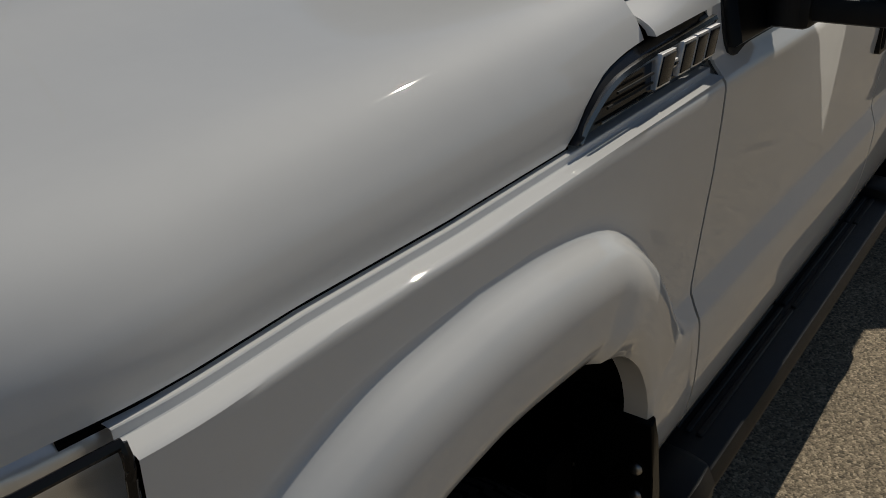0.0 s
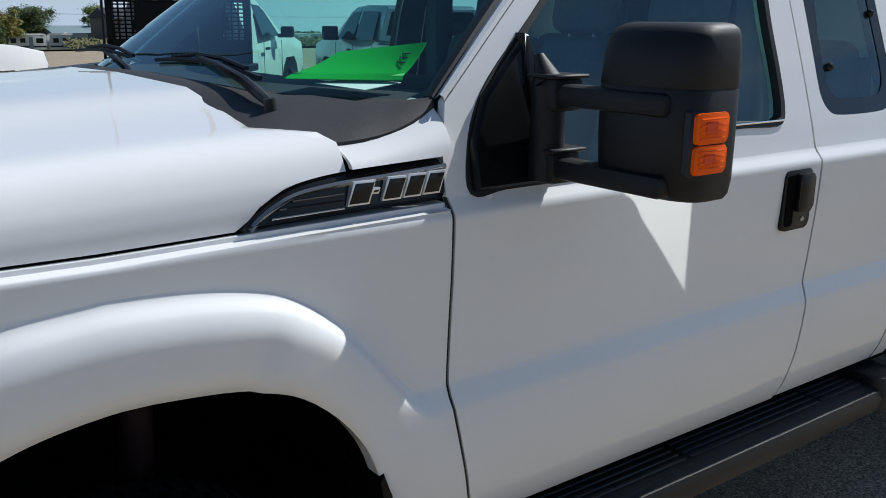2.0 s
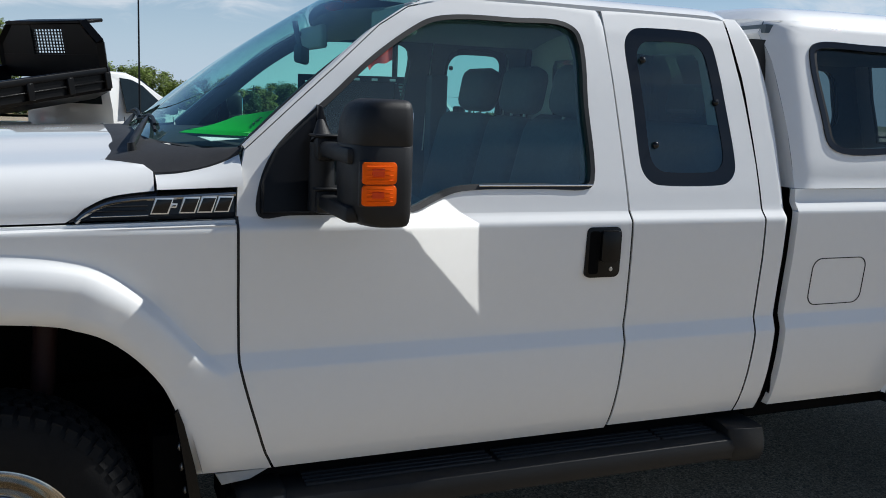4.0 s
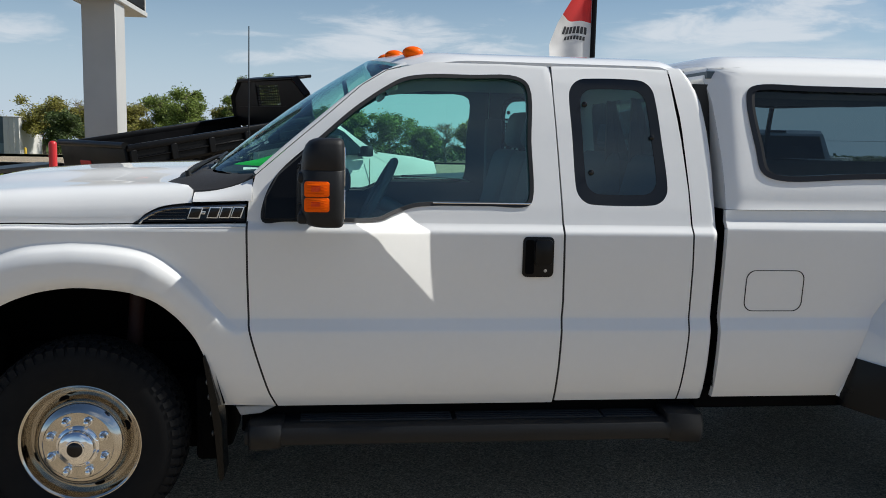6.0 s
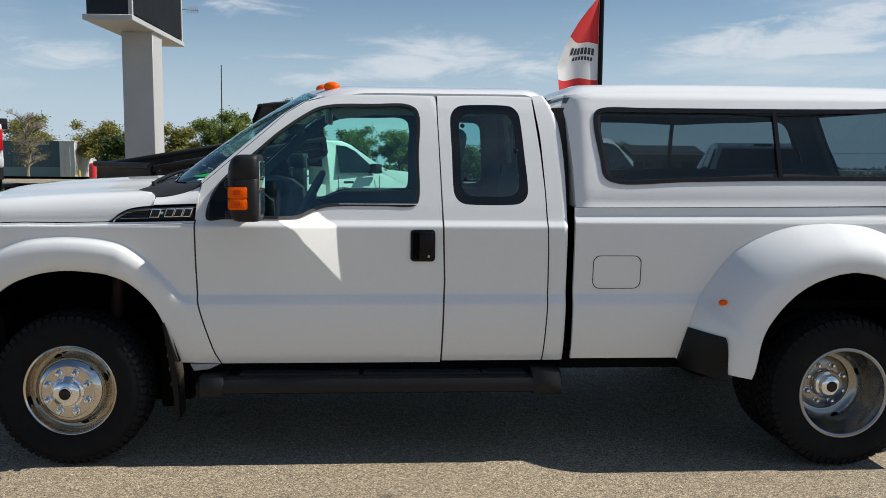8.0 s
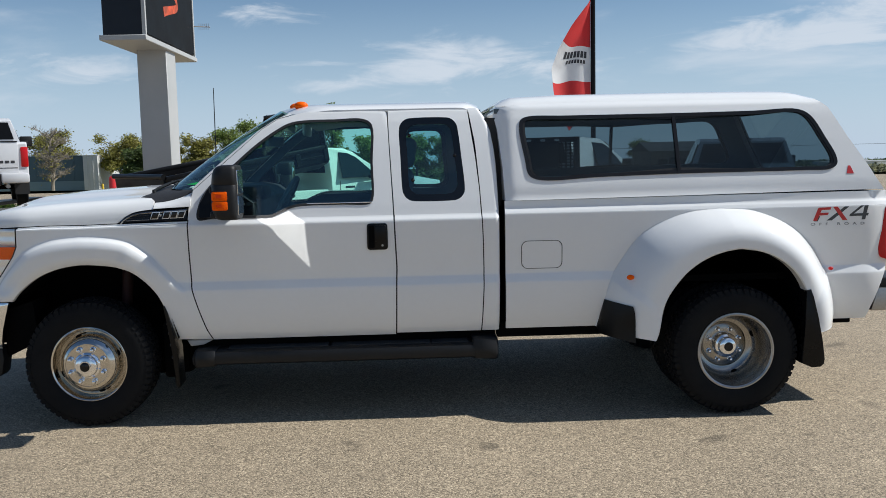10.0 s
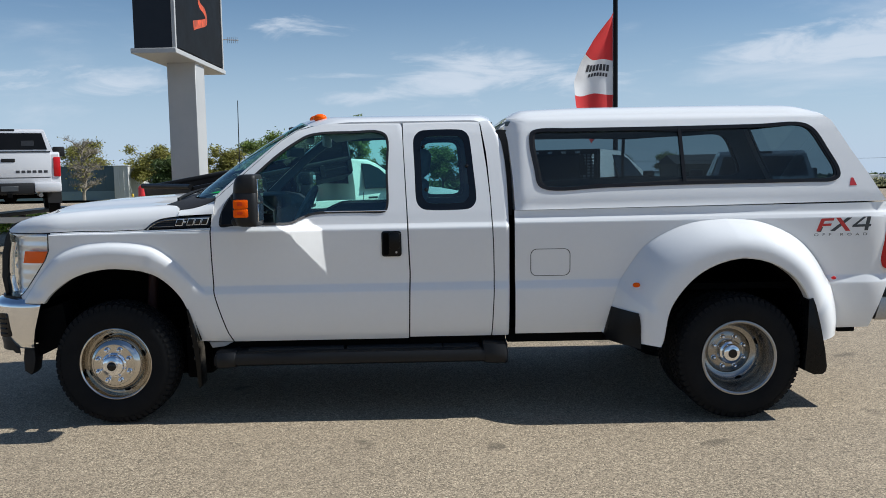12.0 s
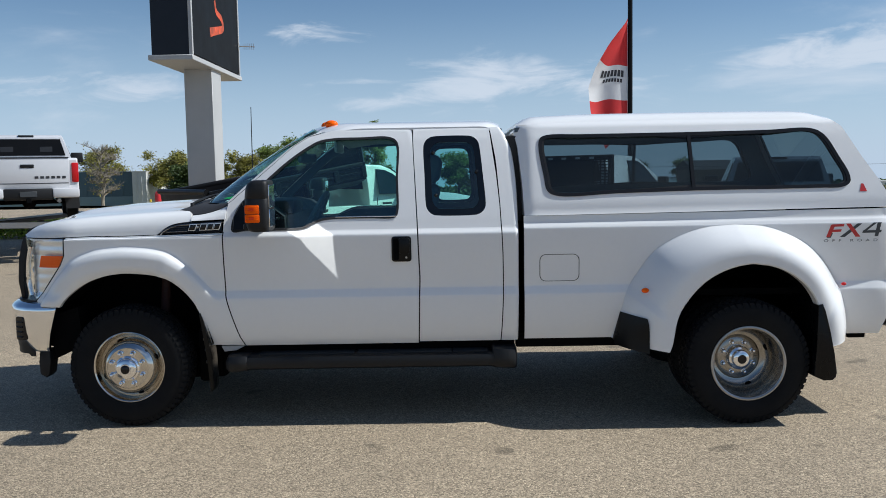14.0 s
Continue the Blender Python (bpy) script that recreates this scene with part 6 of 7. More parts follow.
# ---- the topper on the bed ----
CAP = [((2.575, 1.787), (2.712, 1.777)), ((2.552, 1.885), (2.722, 1.838)), ((2.575, 1.930), (2.765, 1.858)), ((3.0, 1.945), (3.0, 1.860)), ((3.4, 1.947), (3.4, 1.861)), ((3.716, 1.948), (3.716, 1.862)),
       ((4.2, 1.946), (4.2, 1.867)), ((4.625, 1.938), (4.495, 1.872)), ((4.690, 1.890), (4.570, 1.830)), ((4.80, 1.690), (4.650, 1.690)), ((4.90, 1.53), (4.705, 1.575)), ((4.955, 1.43), (4.705, 1.525)),
       ((5.000, 1.362), (4.660, 1.497)), ((4.5, 1.358), (4.5, 1.492)), ((3.711, 1.350), (3.711, 1.488)), ((3.2, 1.346), (3.2, 1.478)), ((2.80, 1.343), (2.825, 1.468)), ((2.606, 1.342), (2.760, 1.498)), ((2.597, 1.55), (2.738, 1.60))]


def topper():
    root = thing("truck_topper", (3.8, 0, 1.345), "white fibreglass truck topper with dark side windows on the bed", "topper")
    for s in (-1, 1):
        bm = bmesh.new()
        oo, ii = ring_panel(bm, s, CAP, 6, True, cap_side, 6, 0.015)
        part("side_wall", bm, SHELL, root)
        g = pane("side_window", s, ii, GLASS_CAP, root, 0.012, "long dark tinted side glass", cap_side)
        seal("window_frame", s, ii, 0.020, root, 0.006, GLOSS, cap_side)
        loop2 = [p + (Vector((3.72, 1.67, 0)) - p).normalized() * 0.024 for p in ii]
        seal("inner_frame", s, loop2, 0.010, root, -0.002, TRIM, cap_side)
        bm = bmesh.new()
        rows = [[pt(s, x + d, z, o, cap_side) for d, o in ((-0.013, -0.012), (-0.011, 0.006), (0.011, 0.006), (0.013, -0.012))] for x, z in [(3.69 + (0.012 * (1.87 - z) / 0.38), z) for z in (1.485, 1.58, 1.68, 1.78, 1.865)]]
        put_grid(bm, rows)
        part("window_divider", bm, GLOSS, root)
        # maker's mark as a plain red shape
        bm = bmesh.new()
        put_grid(bm, [[pt(s, x0 + (x1 - x0) * k / 3, z, 0.002, cap_side) for k in range(4)] for x0, x1, z in ((4.765, 4.812, 1.462), (4.772, 4.802, 1.487), (4.778, 4.792, 1.512))])
        rim_in(bm, 0.004, 1, -s)
        part("badge", bm, RED, root, "small red badge")
    # roof and front wall
    bm = bmesh.new()
    rows = []
    for i in range(41):
        w = i / 40
        row = []
        for j in range(33):
            u = -1 + 2 * j / 32
            a = abs(u)
            x0 = 2.575
            x1 = 4.625 + 0.02 * (1 - a)
            x = x0 + (x1 - x0) * w
            z_edge = float(np.interp(x, [2.575, 3.0, 3.4, 3.716, 4.2, 4.62], [1.930, 1.945, 1.947, 1.948, 1.946, 1.938]))
            ye = cap_side(x, z_edge)
            yy = ye * (1 - (1 - a) ** 1.6) * (1 if u > 0 else -1)
            prof = float(np.interp(abs(yy) / ye, [0, 0.5, 0.75, 0.87, 0.94, 0.98, 1.0], [0.072, 0.069, 0.062, 0.053, 0.037, 0.016, 0.0]))
            fa, fb = min(1, w / 0.06), min(1, (1 - w) / 0.10)
            fall = (1 - (1 - fa) ** 2) * (1 - (1 - fb) ** 2)
            row.append(Vector((x, yy, z_edge + prof * (0.25 + 0.75 * fall))))
        rows.append(row)
    vs = put_grid(bm, rows)
    put_grid(bm, [[Vector(p) for p in rows[0]], [Vector((2.575, p.y, min(p.z, 1.930))) for p in rows[0]]])
    # rear slope, open in the middle for the glass
    last = rows[-1]
    share = [p.y / max(abs(q.y) for q in last) for p in last]
    rr = [last]
    for x, z in ((4.6575, 1.914), (4.690, 1.890), (4.80, 1.69), (4.90, 1.53), (4.955, 1.43), (5.0, 1.362)):
        ye = cap_side(x, z)
        rr.append([Vector((x + 0.02 * (1 - f * f), ye * f, z)) for f in share])
    put_grid(bm, rr[:3])
    put_grid(bm, rr[-2:])
    put_grid(bm, [r[:6] for r in rr[2:-1]])
    put_grid(bm, [r[27:] for r in rr[2:-1]])
    fr = []
    for x, z in ((2.575, 1.930), (2.552, 1.885), (2.575, 1.787), (2.597, 1.55), (2.606, 1.342)):
        ye = cap_side(x, z)
        fr.append([Vector((x, ye * (k / 8 - 1), z)) for k in range(17)])
    put_grid(bm, [r[:5] for r in fr])
    put_grid(bm, [r[12:] for r in fr])
    put_grid(bm, fr[-2:])
    part("roof", bm, SHELL, root, "white roof")
    # front and rear glass
    bm = bmesh.new()
    bm.faces.new([bm.verts.new(p) for p in (fr[0][4], fr[0][12], fr[3][12], fr[3][4])])
    g = part("front_window", bm, GLASS_CAP, root)
    g.visible_shadow = False
    bm = bmesh.new()
    put_grid(bm, [[p + Vector((-0.006, 0, -0.004)) for p in r[5:28]] for r in rr[2:-1]])
    g = part("rear_window", bm, GLASS_CAP, root, "dark tinted rear glass")
    g.visible_shadow = False
    bm = bmesh.new()
    loop = [r[5] for r in rr[2:-1]] + list(rr[-2][6:27]) + [r[27] for r in rr[2:-1]][::-1] + list(rr[2][6:27])[::-1]
    tube(bm, [p + Vector((0.004, 0, 0.003)) for p in loop + loop[:1]], 0.010, 6)
    part("rear_frame", bm, GLOSS, root)
    # dark lining inside
    for s in (-1, 1):
        bm = bmesh.new()
        ring_panel(bm, s, [(a, (b[0] + (3.72 - b[0]) * 0.012, b[1] + (1.67 - b[1]) * 0.10)) for a, b in CAP], 4, True, lambda x, z: cap_side(x, z) - 0.035, 4)
        part("side_lining", bm, CABIN, root)
    bm = bmesh.new()
    box(bm, 2.56, 4.6, -0.80, 0.80, 1.885, 1.915)
    part("roof_lining", bm, CABIN, root)
    return root


def pickup():
    root = thing("pickup_truck", (2.0, 0, 0), "white extended-cab pickup with twin rear wheels, parked on the paving", "pickup truck")
    for s in (-1, 1):
        front_fender(s, root)
        cab_doors(s, root)
        badge(s, root)
        bed_side(s, root)
        running_board(s, root)
        towing_mirror(s, root)
        wheel(root, 0.014, s * 0.905, s, True)
        wheel(root, 3.990, s * 1.075, s, False)
        wheel(root, 3.990, s * 0.76, s, False)
    hood(root)
    cowl(root)
    windscreen(root)
    roof(root)
    back_wall(root)
    bed_rest(root)
    front_end(root)
    cabin(root)
    return root


# ---- vehicles standing behind ----
def ground_z(y):
    """The land is level in the lot and falls away gently beyond it."""
    w = min(1.0, max(0.0, (y - 34) / 76))
    return -2.4 * w * w * (3 - 2 * w) - dip(y) - 0.0165 * max(0.0, y - 205)


def dip(y):
    """The further fall of the land towards the trailers and the woods."""
    w = min(1.0, max(0.0, (y - 90) / 80))
    return 2.2 * w * w * (3 - 2 * w)



def far_glass():
    return surface("far_window_glass", (0.010, 0.016, 0.019), 0.10, var=0.2, spec=0.25)


FAR_GLASS = far_glass()


def far_wheel(M, x, y, parent, r=0.39):
    s = 1 if y > 0 else -1
    bm = bmesh.new()
    spin(bm, [(r * 0.58, 0.10), (r * 0.7, 0.125), (r * 0.9, 0.12), (r * 0.98, 0.10), (r, 0.0), (r * 0.98, -0.10), (r * 0.6, -0.12)], 32, (0, 0, 0), s)
    bmesh.ops.transform(bm, matrix=M @ Matrix.Translation((x, y, r)), verts=bm.verts)
    t = part("wheel", bm, RUBBER, parent)
    bm = bmesh.new()
    spin(bm, [(r * 0.6, 0.10), (r * 0.55, 0.07), (r * 0.35, 0.05), (r * 0.2, 0.08), (0.001, 0.085)], 24, (0, 0, 0), s)
    bmesh.ops.transform(bm, matrix=M @ Matrix.Translation((x, y, r)), verts=bm.verts)
    part("rim", bm, STEEL, t)


def prism(bm, prof, w0, w1, z_mid, z_top, M):
    """A body of a side outline; half width w0 up to z_mid, narrowing to w1 at z_top."""
    def half(z):
        return w0 if z <= z_mid else w0 + (w1 - w0) * (z - z_mid) / (z_top - z_mid)
    a = [bm.verts.new(M @ Vector((x, -half(z), z))) for x, z in prof]
    b = [bm.verts.new(M @ Vector((x, half(z), z))) for x, z in prof]
    n = len(prof)
    f = [bm.faces.new(a[::-1]), bm.faces.new(b)]
    for i in range(n):
        bm.faces.new((a[i], a[(i + 1) % n], b[(i + 1) % n], b[i]))
    bmesh.ops.bevel(bm, geom=list({e for g in f for e in g.edges}), offset=0.03, segments=3, affect="EDGES", profile=0.5)


def quad_pane(name, pts, M, material, parent, off=0.0, label=""):
    """A flat pane, given a thickness along its normal."""
    bm = bmesh.new()
    v = [bm.verts.new(M @ Vector(p)) for p in pts]
    f = bm.faces.new(v)
    f.normal_update()
    n = f.normal.copy()
    r = bmesh.ops.extrude_face_region(bm, geom=[f])
    for g in r["geom"]:
        if isinstance(g, bmesh.types.BMVert):
            g.co += n * 0.012
    return part(name, bm, material, parent, label)


def far_truck(name, M, label, paint, bed, group="parked trucks", crew=False, category="truck", r0=-1.40, axle=0.0):
    """A parked truck; local x runs forward from the rear axle, z = 0 is its ground. bed: 'pickup', 'dump' or 'rack'."""
    root = thing(name, M @ Vector((1.5, 0, 0)), label, category, group)
    cab0 = 0.55 if crew else 1.5 if bed == "dump" else 1.15
    ax = 3.15 if bed == "dump" else 3.6
    rz = 1.90
    # cab and hood
    bm = bmesh.new()
    prof = [(cab0, 0.55), (ax - 0.62, 0.55), (ax - 0.52, 0.85), (ax - 0.3, 1.0), (ax + 0.3, 1.0), (ax + 0.52, 0.85), (ax + 0.58, 0.55), (ax + 0.98, 0.55), (ax + 1.02, 0.95), (ax + 0.92, 1.20),
            (ax + 0.4, 1.29), (ax - 0.42, 1.34), (ax - 1.05, 1.80), (ax - 1.25, 1.875), (ax - 1.9, rz), (cab0 + 0.12, rz - 0.015), (cab0 + 0.03, rz - 0.07), (cab0, 1.35)]
    prism(bm, prof, 0.98, 0.74, 1.25, rz, M)
    part("cab", bm, paint, root)

    mw = 0.14 if crew else 0.10

    def hw(z):
        return 0.98 + (0.74 - 0.98) * max(0, z - 1.25) / (rz - 1.25) + 0.006
    for s in (-1, 1):
        rear = max(ax - 1.65, cab0 + 0.22)
        win = [(rear, 1.32), (ax - 0.62, 1.33), (ax - 1.02, 1.70), (ax - 1.2, 1.78), (rear + 0.03, 1.80)]
        quad_pane("door_window", [(x, s * hw(z), z) for x, z in (win if s > 0 else win[::-1])], M, FAR_GLASS, root)
        if crew:
            win = [(cab0 + 0.25, 1.34), (ax - 1.78, 1.33), (ax - 1.75, 1.80), (cab0 + 0.4, 1.79)]
            quad_pane("door_window", [(x, s * hw(z), z) for x, z in (win if s > 0 else win[::-1])], M, FAR_GLASS, root)
        for x in (ax - 0.60, rear - 0.07) + ((cab0 + 0.18,) if crew else ()):
            bm = bmesh.new()
            box(bm, x - 0.006, x + 0.006, s * 0.985 - 0.003, s * 0.985 + 0.003, 0.60, 1.26, 0, 1, M)
            part("shut_line", bm, TRIM, root)
        bm = bmesh.new()
        box(bm, rear + 0.05, rear + 0.25, s * 0.99 - 0.015, s * 0.99 + 0.02, 1.13, 1.17, 0.01, 2, M)
        part("door_handle", bm, BLACK, root)
        bm = bmesh.new()
        box(bm, ax - 0.86, ax - 0.60, s * 1.03 - 0.05, s * 1.03 + 0.05, 1.30, 1.36, 0.015, 2, M)
        box(bm, ax - 0.86, ax - 0.72, s * 1.13 - mw, s * 1.13 + mw, 1.30, 1.30 + 1.75 * mw, 0.03, 2, M)
        part("door_mirror", bm, BLACK, root)
        far_wheel(M, ax, s * 0.86, root)
        far_wheel(M, axle, s * 0.86, root)
        bm = bmesh.new()
        box(bm, ax + 0.80, ax + 1.0, s * 0.80 - 0.14, s * 0.80 + 0.14, 0.95, 1.15, 0.02, 2, M)
        part("headlamp", bm, CHROME, root)
    quad_pane("windscreen", [(ax - 0.47, -0.90, 1.37), (ax - 0.47, 0.90, 1.37), (ax - 1.03, 0.76, 1.80), (ax - 1.03, -0.76, 1.80)], M, FAR_GLASS, root)
    bw = 0.80 if crew else 0.72
    quad_pane("back_window", [(cab0 - 0.004, bw, 1.42), (cab0 - 0.004, -bw, 1.42), (cab0 + 0.026, 0.10 - bw, 1.79), (cab0 + 0.026, bw - 0.10, 1.79)], M, STEEL_BLACK if crew else FAR_GLASS, root)
    bm = bmesh.new()
    box(bm, ax + 0.95, ax + 1.10, -0.95, 0.95, 0.50, 0.80, 0.04, 2, M)
    part("front_bumper", bm, CHROME, root)
    bm = bmesh.new()
    box(bm, r0 + 0.2, ax + 0.9, -0.42, 0.42, 0.48, 0.66, 0, 1, M)
    part("chassis", bm, DARK, root)
    if bed == "pickup":
        bm = bmesh.new()
        prof = [(-1.15, 0.62), (-0.56, 0.62), (-0.50, 0.85), (-0.28, 1.0), (0.28, 1.0), (0.50, 0.85), (0.56, 0.62), (cab0 - 0.03, 0.62), (cab0 - 0.03, 1.30), (-1.13, 1.33), (-1.17, 1.28)]
        prism(bm, prof, 0.985, 0.97, 1.2, 1.34, M)
        part("bed", bm, paint, root)
        bm = bmesh.new()
        box(bm, -1.20, -1.15, -0.80, 0.80, 0.68, 1.335, 0.012, 2, M)
        tg = part("tailgate", bm, paint, root)
        bm = bmesh.new()
        box(bm, -1.215, -1.195, -0.13, 0.13, 1.13, 1.20, 0.012, 2, M)
        part("tailgate_handle", bm, BLACK, tg)
        for k in range(6):
            bm = bmesh.new()
            y = -0.17 - 0.105 * k
            box(bm, -1.206, -1.198, y - 0.036, y + 0.036, 0.905, 0.955, 0.003, 1, M)
            part("name_bar", bm, INK, tg, "dark bar of the tailgate name")
        bm = bmesh.new()
        box(bm, -1.204, -1.196, -0.78, 0.78, 0.80, 0.815, 0, 1, M)
        part("crease", bm, TRIM, tg)
        for s in (-1, 1):
            bm = bmesh.new()
            box(bm, -1.19, -1.02, s * 0.915 - 0.068, s * 0.915 + 0.068, 0.82, 1.23, 0.025, 2, M)
            part("tail_lamp", bm, RED_LENS, root)
            bm = bmesh.new()
            box(bm, -1.34, -1.12, s * 0.72 - 0.26, s * 0.72 + 0.26, 0.50, 0.70, 0.04, 2, M)
            part("bumper_end", bm, paint, root)
        bm = bmesh.new()
        box(bm, -1.32, -1.12, -0.48, 0.48, 0.46, 0.70, 0.04, 2, M)
        b = part("rear_bumper", bm, BLACK, root)
        bm = bmesh.new()
        box(bm, -1.335, -1.32, -0.16, 0.16, 0.53, 0.64, 0.005, 1, M)
        part("plate", bm, GREYINK, b)
        bm = bmesh.new()
        rod(bm, M @ Vector((axle, -0.72, 0.40)), M @ Vector((axle, 0.72, 0.40)), 0.05, seg=10)
        bmesh.ops.create_uvsphere(bm, u_segments=12, v_segments=8, radius=0.15, matrix=M @ Matrix.Translation((axle, 0, 0.40)))
        part("rear_axle", bm, DARK, root)
        bm = bmesh.new()
        bmesh.ops.create_cone(bm, cap_ends=True, segments=24, radius1=0.34, radius2=0.34, depth=0.2, matrix=M @ Matrix.Translation((-0.72, 0, 0.56)))
        part("spare_wheel", bm, RUBBER, root)
        bm = bmesh.new()
        box(bm, -1.36, -1.20, -0.05, 0.05, 0.40, 0.50, 0.01, 1, M)
        part("tow_hitch", bm, DARK, b)
        bm = bmesh.new()
        rod(bm, M @ Vector((-0.9, -0.55, 0.46)), M @ Vector((-1.28, -0.58, 0.44)), 0.04, seg=10)
        part("exhaust_pipe", bm, STEEL, root)
        bm = bmesh.new()
        box(bm, -1.212, -1.10, -0.80, 0.80, 1.325, 1.350, 0.008, 2, M)
        part("tailgate_cap", bm, BLACK, tg, "black plastic cap along the tailgate")
        for s in (-1, 1):
            bm = bmesh.new()
            box(bm, -1.12, cab0 - 0.05, s * 0.95 - 0.05, s * 0.95 + 0.05, 1.325, 1.348, 0.008, 1, M)
            part("rail_cap", bm, BLACK, root)
            bm = bmesh.new()
            box(bm, -0.60, -0.58, s * 0.86 - 0.14, s * 0.86 + 0.14, 0.25, 0.64, 0.004, 1, M)
            part("mud_flap", bm, TRIM, root)
            # head restraints seen through the back glass
            bm = bmesh.new()
            box(bm, cab0 - 0.010, cab0 + 0.02, s * 0.40 - 0.13, s * 0.40 + 0.13, 1.43, 1.62, 0.004, 1, M)
            part("head_restraint", bm, DASH, root)
        bm = bmesh.new()
        box(bm, cab0 + 0.02, cab0 + 0.10, -0.16, 0.16, rz - 0.055, rz - 0.020, 0.010, 2, M)
        part("high_stop_lamp", bm, BLACK, root)
    elif bed == "dump":
        # steel body, its nose lifted about the tail hinge, with a tall pierced headboard and a canopy
        B = M @ Matrix.Translation((r0, 0, 0.95)) @ Matrix.Rotation(radians(-9), 4, "Y") @ Matrix.Translation((-r0, 0, -0.95))
        e = 1.40
        bm = bmesh.new()
        box(bm, r0 + 0.05, e, -0.80, 0.80, 1.06, 1.13, 0.01, 1, B)
        part("bed_floor", bm, STEEL_BLACK, root)
        for s in (-1, 1):
            bm = bmesh.new()
            box(bm, r0 + 0.05, e, s * 1.04 - 0.035, s * 1.04 + 0.035, 1.16, 1.40, 0.012, 1, B)
            part("bed_wall", bm, STEEL_BLACK, root)
            bm = bmesh.new()
            box(bm, r0, e + 0.03, s * 1.06 - 0.06, s * 1.06 + 0.06, 1.37, 1.46, 0.02, 2, B)
            part("top_rail", bm, STEEL_BLACK, root)
            bm = bmesh.new()
            v = [bm.verts.new(B @ Vector((x, s * y, z))) for x, y, z in ((r0, 1.12, 1.18), (e, 1.12, 1.18), (e, 0.78, 1.06), (r0, 0.78, 1.06), (r0, 1.10, 1.14), (e, 1.10, 1.14), (e, 0.76, 1.02), (r0, 0.76, 1.02))]
            for q in ((0, 1, 2, 3), (4, 7, 6, 5), (0, 4, 5, 1), (1, 5, 6, 2), (2, 6, 7, 3), (3, 7, 4, 0)):
                bm.faces.new([v[k] for k in q])
            part("sloped_skirt", bm, STEEL_BLACK, root)
            for k in range(6):
                x = r0 + 0.07 + (e - 0.1 - r0) * k / 5
                bm = bmesh.new()
                box(bm, x - 0.05, x + 0.05, s * 1.10 - 0.03, s * 1.10 + 0.03, 1.17, 1.39, 0.01, 1, B)
                part("stake", bm, STEEL_BLACK, root)
            bm = bmesh.new()
            box(bm, r0 + 0.1, e, s * 1.09 - 0.02, s * 1.09 + 0.02, 1.26, 1.29, 0.01, 1, B)
            part("side_rib", bm, STEEL_BLACK, root)
        bm = bmesh.new()
        box(bm, r0 - 0.03, r0 + 0.04, -1.06, 1.06, 0.95, 1.44, 0.02, 2, B)
        tg = part("tailgate", bm, STEEL_BLACK, root)
        bm = bmesh.new()
        rod(bm, B @ Vector((r0 - 0.02, -1.08, 1.46)), B @ Vector((r0 - 0.02, 1.08, 1.46)), 0.045, seg=12)
        part("hinge_bar", bm, STEEL_BLACK, tg)
        bm = bmesh.new()
        box(bm, r0 - 0.045, r0 - 0.03, 0.05, 0.40, 1.15, 1.22, 0.004, 1, B)
        part("maker_plate", bm, RED, tg)
        def board(nm, outline, x0, x1, par):
            bm2 = bmesh.new()
            a2 = [bm2.verts.new(B @ Vector((x0, y, z))) for y, z in outline]
            b2 = [bm2.verts.new(B @ Vector((x1, y, z))) for y, z in outline]
            bm2.faces.new(a2), bm2.faces.new(b2[::-1])
            for k in range(len(a2)):
                bm2.faces.new((a2[k], a2[(k + 1) % len(a2)], b2[(k + 1) % len(a2)], b2[k]))
            return part(nm, bm2, STEEL_BLACK, par)
        h = board("headboard", [(-1.06, 1.30), (1.06, 1.30), (1.06, 1.62), (-1.06, 1.62)], e - 0.05, e + 0.02, root)
        for s in (-1, 1):
            board("post_plate", [(s * 0.33, 1.61), (s * 1.06, 1.61), (s * 1.06, 1.78), (s * 0.78, 2.04), (s * 0.33, 2.04)], e - 0.045, e + 0.015, h)
            bm = bmesh.new()
            for p, q in (((1.06, 1.32), (1.06, 1.78)), ((1.06, 1.78), (0.78, 2.04))):
                a, b = Vector((e - 0.02, s * p[0], p[1])), Vector((e - 0.02, s * q[0], q[1]))
                rod(bm, B @ a, B @ b, 0.065, seg=4)
            part("post_flange", bm, STEEL_BLACK, h)
        bm = bmesh.new()
        box(bm, e - 0.10, e + 0.30, -0.80, 0.80, 2.03, 2.08, 0.015, 1, B)
        part("canopy", bm, STEEL_BLACK, h)
        board("top_beam", [(-0.34, 1.96), (0.34, 1.96), (0.34, 2.04), (-0.34, 2.04)], e - 0.04, e + 0.01, h)
        bm = bmesh.new()
        for i in range(11):
            y = -0.33 + 0.66 * i / 10
            box(bm, e - 0.025, e - 0.013, y - 0.009, y + 0.009, 1.61, 1.98, 0, 1, B)
        for k in range(9):
            z = 1.63 + 0.042 * k
            box(bm, e - 0.025, e - 0.013, -0.34, 0.34, z - 0.008, z + 0.008, 0, 1, B)
        tagged(part("screen", bm, STEEL_BLACK, h, "pierced steel window screen"), kind="stuff")
        for s in (-1, 1):
            bm = bmesh.new()
            box(bm, axle - 0.8, axle + 0.8, s * 0.86 - 0.16, s * 0.86 + 0.16, 0.80, 0.86, 0.02, 2, M)
            part("wheel_guard", bm, BLACK, root)
            bm = bmesh.new()
            box(bm, axle + 0.75, cab0 - 0.12, s * 0.84 - 0.16, s * 0.84 + 0.16, 0.60, 1.12, 0.01, 1, M)
            tb = part("tool_box", bm, PAINT_OLD, root, "white under-bed tool box")
